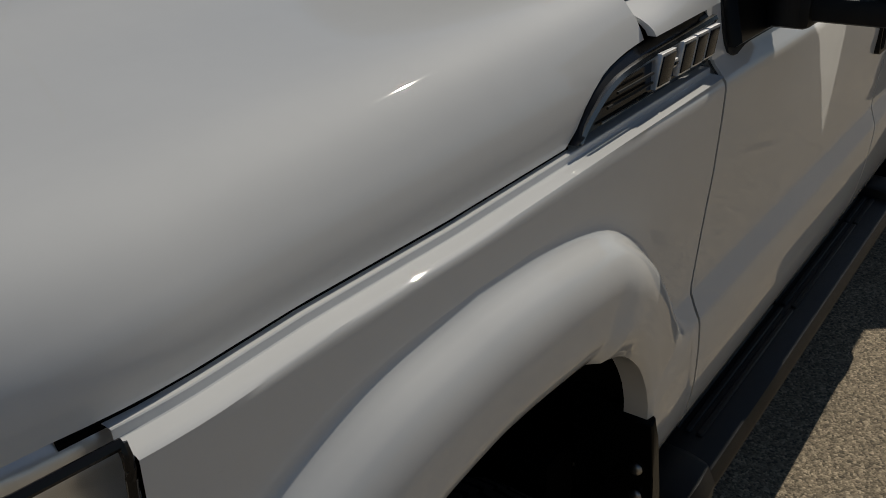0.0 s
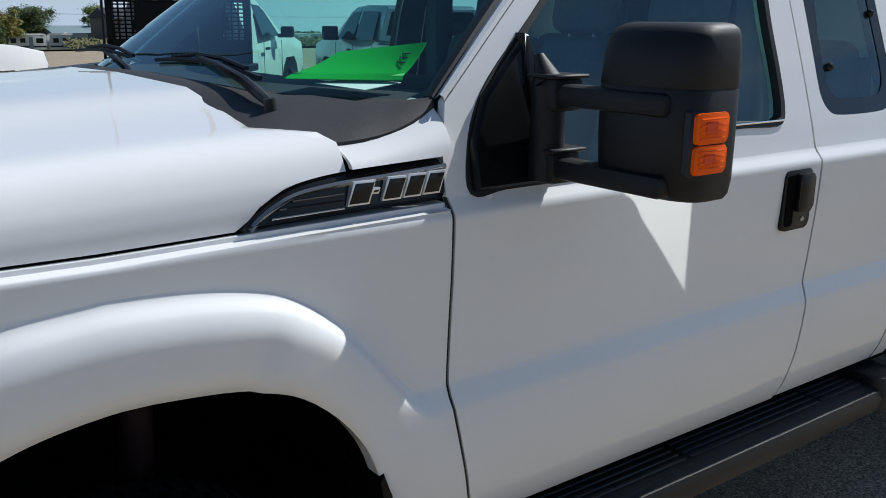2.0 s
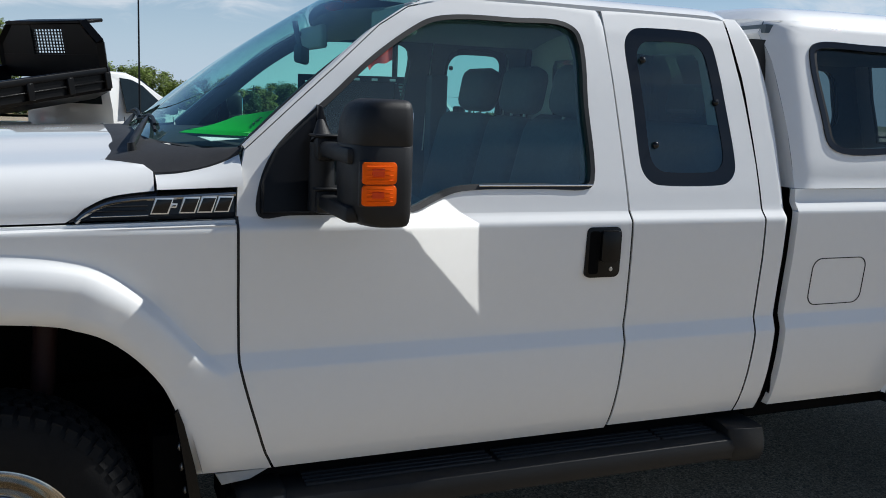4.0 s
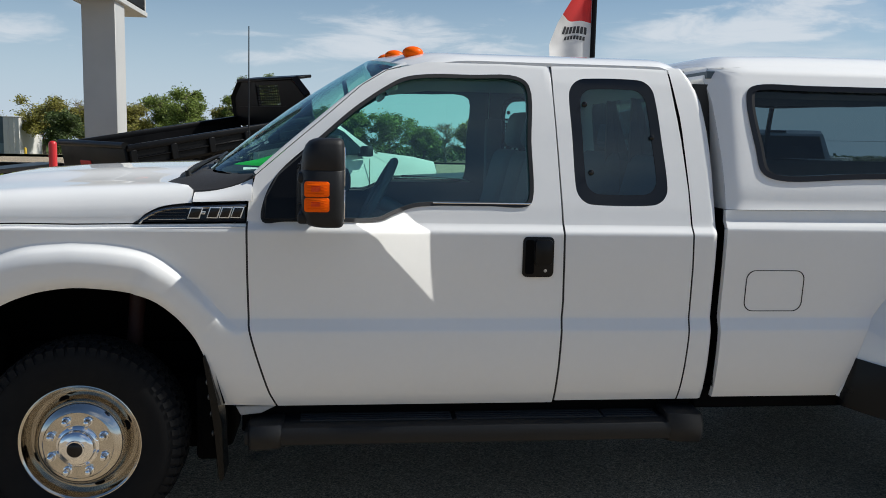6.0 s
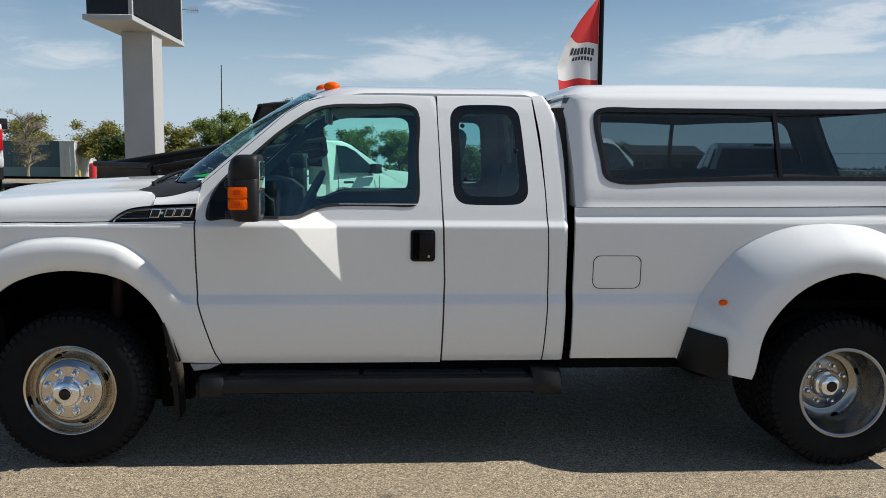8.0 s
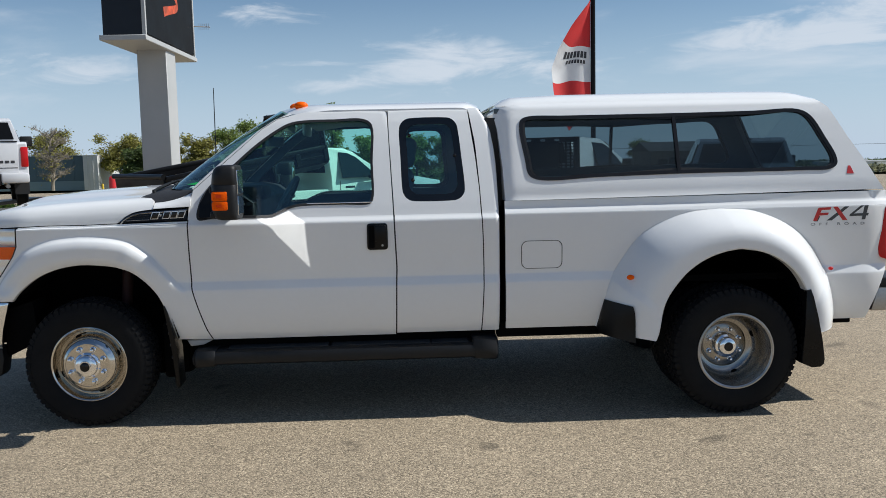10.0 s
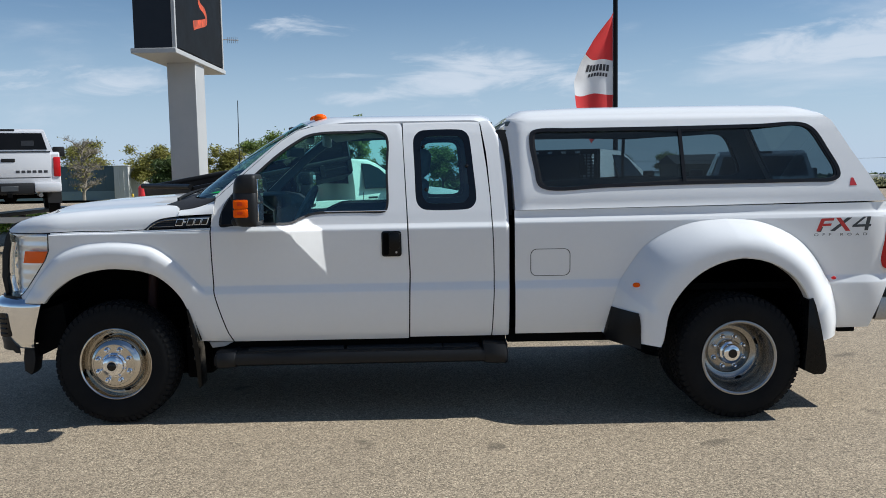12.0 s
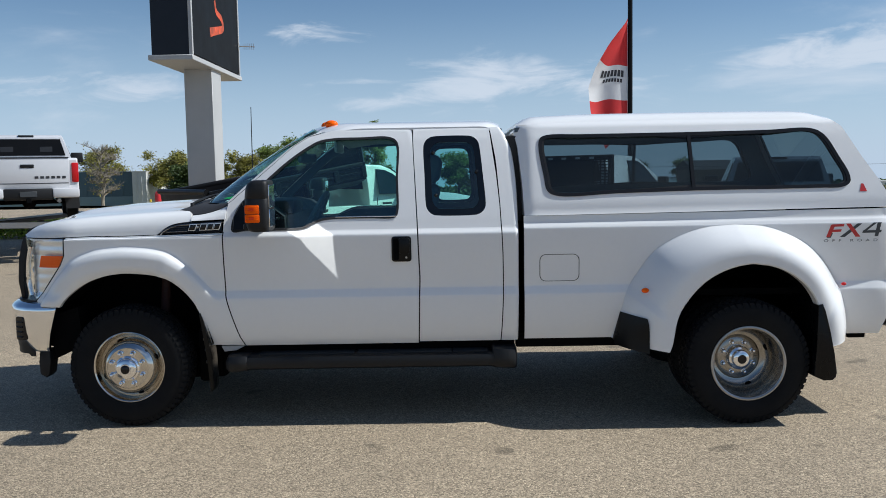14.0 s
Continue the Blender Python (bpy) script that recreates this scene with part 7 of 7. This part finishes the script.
            for x in (axle + 1.0, axle + 1.5):
                bm = bmesh.new()
                box(bm, x - 0.10, x + 0.10, s * 1.0 - 0.006, s * 1.0 + 0.008, 0.72, 0.92, 0.004, 1, M)
                part("latch_plate", bm, BLACK, tb)
    else:
        bm = bmesh.new()
        box(bm, -1.3, 1.1, -1.10, 1.10, 0.88, 0.98, 0.015, 1, M)
        part("flat_deck", bm, STEEL_BLACK, root, "black steel flat deck")
        bm = bmesh.new()
        box(bm, -1.35, -1.28, -1.10, 1.10, 0.60, 0.98, 0.015, 1, M)
        tb = part("tail_board", bm, STEEL_BLACK, root)
        for s in (-1, 1):
            bm = bmesh.new()
            box(bm, -1.37, -1.35, s * 0.90 - 0.1, s * 0.90 + 0.1, 0.76, 0.84, 0.008, 1, M)
            part("tail_lamp", bm, RED_LENS, tb)
        rk = bmesh.new()
        for s in (-1, 1):
            box(rk, 1.0, 1.08, s * 0.98 - 0.05, s * 0.98 + 0.05, 0.95, 1.90, 0.01, 1, M)
        box(rk, 1.0, 1.08, -1.03, 1.03, 1.80, 1.90, 0.01, 1, M)
        box(rk, 1.0, 1.08, -1.03, 1.03, 0.98, 1.30, 0.01, 1, M)
        box(rk, 1.02, 1.06, -0.62, 0.62, 1.29, 1.81, 0.008, 1, M)
        r = part("headache_rack", rk, STEEL_BLACK, root, "black steel cab rack")
        bm = bmesh.new()
        for i in range(21):
            y = -0.95 + 1.9 * i / 20
            box(bm, 1.035, 1.047, y - 0.012, y + 0.012, 1.30, 1.81, 0, 1, M)
        for k in range(9):
            z = 1.33 + 0.055 * k
            box(bm, 1.035, 1.047, -0.95, 0.95, z - 0.01, z + 0.01, 0, 1, M)
        tagged(part("screen", bm, STEEL_BLACK, r, "pierced steel screen"), kind="stuff")
        for i in range(5):
            bm = bmesh.new()
            y = -0.6 + 0.3 * i
            box(bm, 0.985, 1.0, y - 0.05, y + 0.05, 1.825, 1.865, 0.006, 1, M)
            part("rack_lamp", bm, PAPER, r)
    return root


def heading(x, y, deg, z=0.0, k=1.0):
    return Matrix.Translation((x, y, z)) @ Matrix.Rotation(radians(deg), 4, "Z") @ Matrix.Scale(k, 4)


# ---- tall sign, flag, display deck ----
def led_sign():
    root = thing("led_sign", (-4.25, 16.9, 0), "tall grey pylon with a dark LED screen box on top", "sign")
    bm = bmesh.new()
    box(bm, -4.64, -3.92, 16.4, 17.3, 0, 4.45, 0.01, 1)
    part("column", bm, SIGN_GREY, root, "grey clad steel column")
    bm = bmesh.new()
    box(bm, -4.90, -3.84, 14.45, 19.45, 4.37, 4.49, 0.012, 1)
    part("tray", bm, SIGN_GREY, root, "pale grey edge tray")
    bm = bmesh.new()
    box(bm, -4.84, -3.93, 14.55, 19.35, 4.49, 8.6, 0.01, 1)
    b = part("screen_box", bm, SIGN_DARK, root, "dark clad box")
    bm = bmesh.new()
    box(bm, -3.93, -3.885, 14.62, 19.28, 4.54, 8.5, 0.008, 1)
    part("screen", bm, SCREEN, b, "dark LED screen")
    bm = bmesh.new()
    line = catmull([(16.25, 5.27, 0), (16.5, 5.33, 0), (16.9, 5.41, 0), (17.55, 5.57, 0), (17.45, 5.8, 0), (16.95, 5.91, 0), (16.8, 6.17, 0)], 6)
    rows = []
    for k, p in enumerate(line):
        d = (line[min(k + 1, len(line) - 1)] - line[max(k - 1, 0)]).normalized()
        w = 0.12 - 0.05 * k / len(line)
        rows.append([Vector((-3.881, p.x - d.y * w * q, p.y + d.x * w * q)) for q in (-1, 0, 1)])
    put_grid(bm, rows)
    part("lit_figure", bm, FLAME, b, "orange flame figure glowing on the screen")
    for y in (14.56, 19.30):
        bm = bmesh.new()
        box(bm, -3.94, -3.86, y - 0.05, y + 0.05, 4.49, 8.6, 0.006, 1)
        part("screen_edge", bm, SIGN_GREY, b)
    bm = bmesh.new()
    rod(bm, (-3.9, 19.3, 5.35), (-3.45, 19.5, 5.35), 0.015, seg=8)
    for k in range(6):
        x = -3.75 + 0.055 * k
        rod(bm, (x, 19.45, 5.26), (x, 19.45, 5.44), 0.006, seg=6)
    part("antenna", bm, STEEL, b, "small comb antenna")


def banner():
    root = thing("flag_pole", (6.46, 14.7, 0), "black pole with a red and white banner flag", "flag")
    bm = bmesh.new()
    rod(bm, (6.46, 14.7, 0), (6.46, 14.7, 8.0), 0.06, 0.055, 14)
    part("pole", bm, STEEL_BLACK, root, "black steel pole")

    def cloth(u, v):
        """u from the pole outwards, v from bottom to top."""
        top, bot = 5.05, 2.35
        z = bot + (top - bot) * v
        out = float(np.interp(v, [0, 0.10, 0.30, 0.48, 0.62, 0.8, 1.0], [0.55, 0.70, 0.92, 0.98, 0.82, 0.50, 0.06]))
        droop = 0.20 * u * (1 - v)
        return Vector((6.40 - out * u, 14.7 - 0.10 * math.sin(5.5 * u + 3 * v) * u - 0.25 * u, z - droop - 0.06 * math.sin(7 * u + 5 * v) * u))
    for nm, v0, v1, mt in (("red_stripe", 0.0, 0.335, FLAG_RED), ("white_stripe", 0.335, 0.63, FLAG_WHITE), ("red_stripe", 0.63, 1.0, FLAG_RED)):
        bm = bmesh.new()
        put_grid(bm, [[cloth(i / 14, v0 + (v1 - v0) * k / 10 + 0.05 * (i / 14) * (1 if 0 < v0 + (v1 - v0) * k / 10 < 1 else 0)) for i in range(15)] for k in range(11)])
        rim_in(bm, 0.004, 1, 1)
        part(nm, bm, mt, root)
    for v, u0, u1, h in ((0.56, 0.12, 0.80, 0.055), (0.50, 0.15, 0.68, 0.03)):
        n = 7
        for k in range(n):
            bm = bmesh.new()
            a, b = u0 + (u1 - u0) * k / n, u0 + (u1 - u0) * (k + 0.75) / n
            q = [cloth(a, v - h / 2 + 0.05 * a), cloth(b, v - h / 2 + 0.05 * b), cloth(b, v + h / 2 + 0.05 * b), cloth(a, v + h / 2 + 0.05 * a)]
            bm.faces.new([bm.verts.new(p + Vector((0, -0.008, 0))) for p in q])
            part("print_bar", bm, INK, root)


def display_deck():
    root = thing("display_ramp", (-5.9, 13.0, 0), "black steel display ramp under the raised pickup", "ramp")
    for x in (-7.2, -5.3):
        bm = bmesh.new()
        box(bm, x - 0.25, x + 0.25, 10.95, 16.0, 0.72, 0.80, 0.01, 1)
        part("track", bm, STEEL_BLACK, root)
        for y in (11.05, 13.5, 15.9):
            bm = bmesh.new()
            box(bm, x - 0.06, x + 0.06, y - 0.06, y + 0.06, 0, 0.72, 0.008, 1)
            part("leg", bm, STEEL_BLACK, root)
    for y, m in ((10.9, STEEL), (15.95, STEEL_BLACK)):
        bm = bmesh.new()
        box(bm, -7.5, -4.95, y - 0.05, y + 0.05, 0.66, 0.79, 0.008, 1)
        part("cross_beam", bm, m, root)


# ---- plants ----
def tree(x, y, h, w, foliage, seed, bare=0.0, trunk=0.38, name="tree", label="leafy roadside tree", size=0.20, count=10000):
    rng = random.Random(seed)
    g = ground_z(y)
    root = thing(name, (x, y, g), label, "tree", "trees behind the lot")
    bm = bmesh.new()
    top = h * trunk
    r = 0.03 * h
    pts = [Vector((x, y, g - 0.05))]
    for k in range(1, 6):
        pts.append(Vector((x + rng.uniform(-0.03, 0.03) * h, y + rng.uniform(-0.03, 0.03) * h, g + h * 0.85 * k / 5)))
    for k in range(5):
        rod(bm, pts[k], pts[k + 1], r * (1 - 0.17 * k), r * (1 - 0.17 * (k + 1)), 8)
    clumps = []
    for k in range(26 + int(bare * 26)):
        f = rng.uniform(trunk * 0.7, 1.0)
        i = min(4, int(f * 5))
        a = pts[i].lerp(pts[i + 1], rng.random())
        ang = rng.uniform(0, 6.283)
        reach = w * 0.5 * rng.uniform(0.45, 1.0) * math.sqrt(max(0.06, 1 - ((f - 0.58) / 0.52) ** 2))
        b = Vector((x + reach * math.cos(ang), y + reach * math.sin(ang), min(g + h * 0.99, a.z + reach * rng.uniform(0.25, 0.8))))
        mid = a.lerp(b, 0.5) + Vector((0, 0, 0.04 * h))
        rod(bm, a, mid, r * 0.35, r * 0.22, 5)
        rod(bm, mid, b, r * 0.22, r * 0.06, 5)
        clumps.append((b, w * rng.uniform(0.09, 0.17)))
        if bare:
            for q in range(26):
                c = mid.lerp(b, rng.random())
                e = c + Vector((rng.uniform(-1, 1), rng.uniform(-1, 1), rng.uniform(0.2, 1.2))) * w * 0.13
                rod(bm, c, e, r * 0.09, r * 0.03, 3)
    for k in range(16):
        clumps.append((Vector((x + rng.uniform(-0.2, 0.2) * w, y + rng.uniform(-0.2, 0.2) * w, g + h * rng.uniform(trunk + 0.1, 0.92))), w * rng.uniform(0.12, 0.2)))
    part("trunk", bm, TWIG if bare > 0.5 else BARK, root, "branching trunk")
    verts, faces = [], []
    for k in range(int(count * (1 - 0.85 * bare) * (0.10 if bare > 0.5 else 1))):
        c, rad = clumps[rng.randrange(len(clumps))]
        d = Vector((rng.gauss(0, 1), rng.gauss(0, 1), rng.gauss(0, 0.75))) * rad * 0.5
        p = c + d
        if p.z < g + h * 0.14:
            continue
        ax1 = Vector((rng.gauss(0, 1), rng.gauss(0, 1), rng.gauss(0, 0.6))).normalized()
        ax2 = ax1.orthogonal().normalized()
        l = size * rng.uniform(0.6, 1.3)
        n = len(verts)
        verts += [p - ax1 * l, p + ax2 * l * 0.45 + ax1.cross(ax2) * l * 0.15, p + ax1 * l, p - ax2 * l * 0.45 + ax1.cross(ax2) * l * 0.15]
        faces.append((n, n + 1, n + 2, n + 3))
    me = bpy.data.meshes.new("crown")
    me.from_pydata([tuple(v) for v in verts], [], faces)
    me.materials.append(foliage)
    ob = new("crown", me)
    ob.parent = root
    ob.matrix_parent_inverse = Matrix.Translation(-root.location)
    tagged(ob, kind="stuff")


def hedge(x0, x1, y0, y1, h, seed, foliage, name, label, n, size=0.05):
    rng = random.Random(seed)
    verts, faces = [], []
    for k in range(n):
        x, y = rng.uniform(x0, x1), rng.uniform(y0, y1)
        top = h * (0.8 + 0.25 * noise.noise(Vector((x * 1.2, y * 1.2, seed))))
        p = Vector((x, y, ground_z(y) + rng.random() ** 0.6 * top))
        a = Vector((rng.gauss(0, 1), rng.gauss(0, 1), rng.gauss(0, 1))).normalized()
        b = a.orthogonal().normalized()
        l = size * rng.uniform(0.6, 1.4)
        i = len(verts)
        verts += [p - a * l, p + b * l * 0.5, p + a * l, p - b * l * 0.5]
        faces.append((i, i + 1, i + 2, i + 3))
    me = bpy.data.meshes.new(name)
    me.from_pydata([tuple(v) for v in verts], [], faces)
    me.materials.append(foliage)
    tagged(new(name, me), label, "plants", "", "stuff")


# ---- buildings and small things far off ----
def long_building(name, x0, x1, y0, y1, h, wall, label, doors=0, roof_h=0.0, roof_mat=None, band=None):
    g = ground_z(y0)
    h += g
    root = thing(name, ((x0 + x1) / 2, y0, g), label, "building")
    bm = bmesh.new()
    box(bm, x0, x1, y0, y1, g - 0.1, h, 0.02, 1)
    wl = part("wall", bm, wall, root)
    n = max(3, int((x1 - x0) / 1.8))
    for k in range(1, n):
        x = x0 + (x1 - x0) * k / n
        bm = bmesh.new()
        box(bm, x - 0.04, x + 0.04, y0 - 0.06, y0, g, h, 0, 1)
        part("wall_rib", bm, wall, wl)
    for k in range(doors):
        x = x0 + (x1 - x0) * (k + 0.5) / doors
        bm = bmesh.new()
        box(bm, x - 0.8, x + 0.8, y0 - 0.08, y0 + 0.02, g + (h - g) * 0.35, g + (h - g) * 0.75, 0.02, 1)
        part("window", bm, FAR_GLASS, wl)
    bm = bmesh.new()
    if roof_h:
        a = [bm.verts.new((x0 - 0.4, y, z)) for y, z in ((y0 - 0.4, h), ((y0 + y1) / 2, h + roof_h), (y1 + 0.4, h))]
        b = [bm.verts.new((x1 + 0.4, y, z)) for y, z in ((y0 - 0.4, h), ((y0 + y1) / 2, h + roof_h), (y1 + 0.4, h))]
        bm.faces.new(a), bm.faces.new(b[::-1])
        for i in range(3):
            bm.faces.new((a[i], a[(i + 1) % 3], b[(i + 1) % 3], b[i]))
    else:
        box(bm, x0 - 0.1, x1 + 0.1, y0 - 0.1, y1 + 0.1, h, h + 0.12, 0.02, 1)
    part("roof", bm, roof_mat or wall, root)
    if band:
        bm = bmesh.new()
        box(bm, x0, x1, y0 - 0.12, y0 - 0.005, g, g + (h - g) * 0.38, 0.02, 1)
        part("lower_wall", bm, band, root, "paler lower cladding")


def travel_trailer(x0, x1, y):
    """A parked travel trailer, seen side on: rounded body, dark windows, door, stripe, awning roll and wheels."""
    g = ground_z(y)
    root = thing("travel_trailer", ((x0 + x1) / 2, y, g), "white travel trailer with dark windows, parked beyond the lot", "trailer", "parked travel trailers")
    w = x1 - x0
    z0, z1 = g + 0.5, g + 3.1
    bm = bmesh.new()
    slab(bm, [(x0 + 0.15, z0), (x1 - 0.1, z0), (x1, z0 + 0.2), (x1, z1 - 0.25), (x1 - 0.12, z1), (x0 + 0.45, z1), (x0 + 0.15, z1 - 0.3), (x0, z1 - 1.4), (x0, z0 + 0.2)], y, y + 2.2, 0.05)
    body = part("body", bm, CLAD_WHITE, root)
    for a, b, c, d, nm, mt in ((0.10, 0.24, 1.75, 2.45, "window", FAR_GLASS), (0.34, 0.47, 1.80, 2.45, "window", FAR_GLASS), (0.56, 0.66, 0.65, 2.70, "door", CLAD_PALE), (0.74, 0.92, 1.70, 2.45, "window", FAR_GLASS), (0.02, 0.99, 1.05, 1.30, "stripe", ROOF_DARK), (0.04, 0.98, 0.50, 0.62, "skirt", ROOF_DARK)):
        bm = bmesh.new()
        box(bm, x0 + w * a, x0 + w * b, y - (0.05 if nm != "stripe" else 0.03), y + 0.01, g + c, g + d, 0.01, 1)
        part(nm, bm, mt, body)
    bm = bmesh.new()
    rod(bm, (x0 + w * 0.32, y - 0.08, z1 - 0.18), (x0 + w * 0.95, y - 0.08, z1 - 0.18), 0.06, seg=8)
    part("awning_roll", bm, SIGN_GREY, root)
    bm = bmesh.new()
    box(bm, x0 + w * 0.4, x0 + w * 0.5, y + 0.8, y + 1.5, z1 - 0.01, z1 + 0.22, 0.03, 1)
    part("roof_unit", bm, CLAD_WHITE, root)
    for k in (0.60, 0.72):
        bm = bmesh.new()
        spin(bm, [(0.001, 0.06), (0.18, 0.05), (0.20, 0.10), (0.33, 0.10), (0.36, 0.0)], 20, (x0 + w * k, y + 0.02, g + 0.36), -1)
        part("wheel", bm, RUBBER, root)
    bm = bmesh.new()
    rod(bm, (x0 + 0.15, y + 1.1, g + 0.5), (x0 - 0.9, y + 1.1, g + 0.5), 0.06, seg=6)
    rod(bm, (x0 - 0.8, y + 1.1, g), (x0 - 0.8, y + 1.1, g + 0.5), 0.05, seg=6)
    part("tow_bar", bm, STEEL_BLACK, root)


def bollard(x, y, mt, label, r0=0.11, h=1.08):
    g = ground_z(y)
    root = thing("bollard", (x, y, g), label, "bollard")
    bm = bmesh.new()
    spin_p = [(r0, 0.0), (r0, h - 0.9 * r0), (r0 * 0.9, h - 0.45 * r0), (r0 * 0.55, h - 0.1 * r0), (0.001, h)]
    put_grid(bm, [[Vector((x + r * math.cos(a), y + r * math.sin(a), g + z)) for a in [2 * math.pi * k / 20 for k in range(20)]] for r, z in spin_p], True)
    part("post", bm, mt, root)


def utility_pole(x, y, h):
    root = thing("utility_pole", (x, y, ground_z(y)), "wooden utility pole with a crossarm", "pole")
    bm = bmesh.new()
    rod(bm, (x, y, ground_z(y) - 0.1), (x, y, h), 0.14, 0.10, 10)
    part("pole", bm, BARK, root)
    bm = bmesh.new()
    box(bm, x - 1.1, x + 1.1, y - 0.06, y + 0.06, h - 0.7, h - 0.55, 0.01, 1)
    part("crossarm", bm, BARK, root)


def cable(a, b, sag, name="overhead_cable"):
    bm = bmesh.new()
    a, b = Vector(a), Vector(b)
    tube(bm, [a.lerp(b, k / 20) - Vector((0, 0, sag * 4 * (k / 20) * (1 - k / 20))) for k in range(21)], 0.025, 5)
    solo(name, bm, TRIM, "thin dark overhead cable", "cable")


# ---- ground ----
def ground():
    bm = bmesh.new()
    xs = [-2500, -400, -120, -60, -30, -15, -8, -4, 0, 4, 8, 15, 30, 60, 120, 400, 2500]
    ys = [-2500, -400, -60, -30, -15, -8, -4, 0, 4, 8, 15, 25] + list(range(32, 176, 4)) + [200, 400, 2500]
    put_grid(bm, [[Vector((x, y, ground_z(y))) for x in xs] for y in ys])
    solo("ground", bm, PAVING, "pale pebbled paving of a vehicle lot", "ground", "", "structure")
    bm = bmesh.new()
    rows = []
    for y in [52, 56, 62, 68, 74, 80, 88, 96, 104, 112, 120, 128, 136, 144, 152, 160, 168, 180, 400, 2400]:
        rows.append([Vector((x, y + 2.5 * noise.noise(Vector((x * 0.05, y, 0))), ground_z(y) + 0.06 + 0.08 * (noise.noise(Vector((x * 0.1, y * 0.1, 3))) + 1))) for x in [-2000, -300] + list(range(-160, 164, 4)) + [300, 2000]])
    put_grid(bm, rows)
    solo("verge", bm, GRASS, "dry grass verge beyond the paving", "grass", "", "structure")


ground()
pickup()
topper()
dash_papers()
far_truck("dump_truck", heading(-0.98, 9.08, 38, 0, 0.95), "white work truck with a black steel dump body", PAINT_OLD, "dump", r0=-1.68, axle=-0.35)
far_truck("raised_pickup", heading(-6.45, 11.41, 115, 0.80, 0.93), "white crew-cab pickup raised on a display ramp", PAINT_SHADED, "pickup", crew=True, category="pickup truck")
far_truck("rack_truck", heading(3.66, 9.43, 50, 0, 1.0), "white flat-deck truck with a black cab rack", PAINT_OLD, "rack")
far_truck("silver_pickup", heading(7.81, 8.62, 75, 0, 0.955), "silver crew-cab pickup parked in the lot", SILVER, "pickup", crew=True, category="pickup truck")
display_deck()
led_sign()
banner()
hedge(-14.0, -5.8, 17.5, 18.8, 0.62, 3, HEDGE, "hedge", "low yellow-green hedge behind the ramp", 14000)
long_building("long_shed", -76, -47.5, 134, 148, 4.9 + dip(134), CLAD_BLUE, "long blue-grey clad shed beyond the lot", band=CLAD_PALE)
long_building("white_shed", -47.2, -45.0, 132, 142, 4.9 + dip(132), CLAD_WHITE, "small white shed beyond the lot")
long_building("house", 43, 55, 142, 154, 3.7 + dip(142), CLAD_BROWN, "low brown house with a dark roof", 3, 1.6, ROOF_DARK)
long_building("grey_shed", 39.8, 53, 165, 177, 3.3, CLAD_BLUE, "low grey shed with a pale roof beyond the trailers", 0, 1.2, CLAD_PALE)
for x0, x1 in ((29.2, 35.0), (35.4, 41.4), (75.0, 81.0), (81.6, 88.0), (88.6, 94.8)):
    travel_trailer(x0, x1, 150)
bollard(-4.0, 12.0, RED, "red steel bollard behind the parked work truck", 0.07, 1.34)
bollard(-27.0, 80, YELLOW, "yellow steel bollard beside the road")
utility_pole(26.3, 142, 2.4)
cable((26.3, 142, 2.0), (190, 150, 4.0), 1.0)
WOODS = [(-48.8, 124, 9.0, 6.0, LEAF_OLIVE, 0.88), (-42.5, 135, 7.6, 7.0, LEAF_OLIVE, 0.0), (-38, 142, 7.4, 7.0, LEAF_OLIVE, 0.75), (-35, 131, 6.6, 6.5, LEAF_OLIVE, 0.1), (-36, 123, 5.4, 5.5, LEAF_DARK, 0.0),
         (-29.5, 131, 7.1, 7.0, LEAF_OLIVE, 0.0), (-25.0, 135, 9.1, 6.5, LEAF_GREEN, 0.0), (-21.0, 130, 9.9, 6.0, LEAF_GREEN, 0.0), (-16.5, 138, 8.4, 6.0, LEAF_OLIVE, 0.0), (-13.3, 135, 12.2, 6.0, LEAF_GREEN, 0.1), (-9.5, 136, 12.6, 5.0, LEAF_GREEN, 0.2),
         (-3.3, 135, 7.2, 6.5, LEAF_GREEN, 0.0), (3.5, 136, 7.0, 6.0, LEAF_GREEN, 0.0), (9.0, 135, 6.9, 7.0, LEAF_GREEN, 0.0), (14.3, 136, 5.0, 5.0, LEAF_GREEN, 0.0), (18.0, 138, 5.4, 5.0, LEAF_OLIVE, 0.88), (21.4, 136, 6.0, 4.5, LEAF_OLIVE, 0.0),
         (25.4, 142, 3.6, 5.0, LEAF_DARK, 0.0), (29.2, 150, 4.6, 4.5, LEAF_OLIVE, 0.0), (38, 172, 5.6, 8.0, LEAF_DARK, 0.0), (50, 172, 6.0, 6.5, LEAF_GREEN, 0.0),
         (-62, 158, 9.5, 9.0, LEAF_OLIVE, 0.2), (-74, 160, 10.0, 10.0, LEAF_GREEN, 0.0)]
for i, (x, y, h, w, kind, bare) in enumerate(WOODS):
    tree(x, y, h + dip(y), w, kind, 11 + i, bare, label="bare grey tree with few leaves" if bare > 0.5 else "green leafy tree beyond the lot" if kind is not LEAF_OLIVE else "olive-green tree beyond the lot")
hedge(-150, 170, 188, 200, 3.4, 9, LEAF_DARK, "far_woods", "dark line of woods on the horizon", 30000, 0.55)
hedge(16, 70, 60, 64, 1.0, 5, GRASS, "weeds", "tall dry weeds at the edge of the lot", 12000, 0.14)
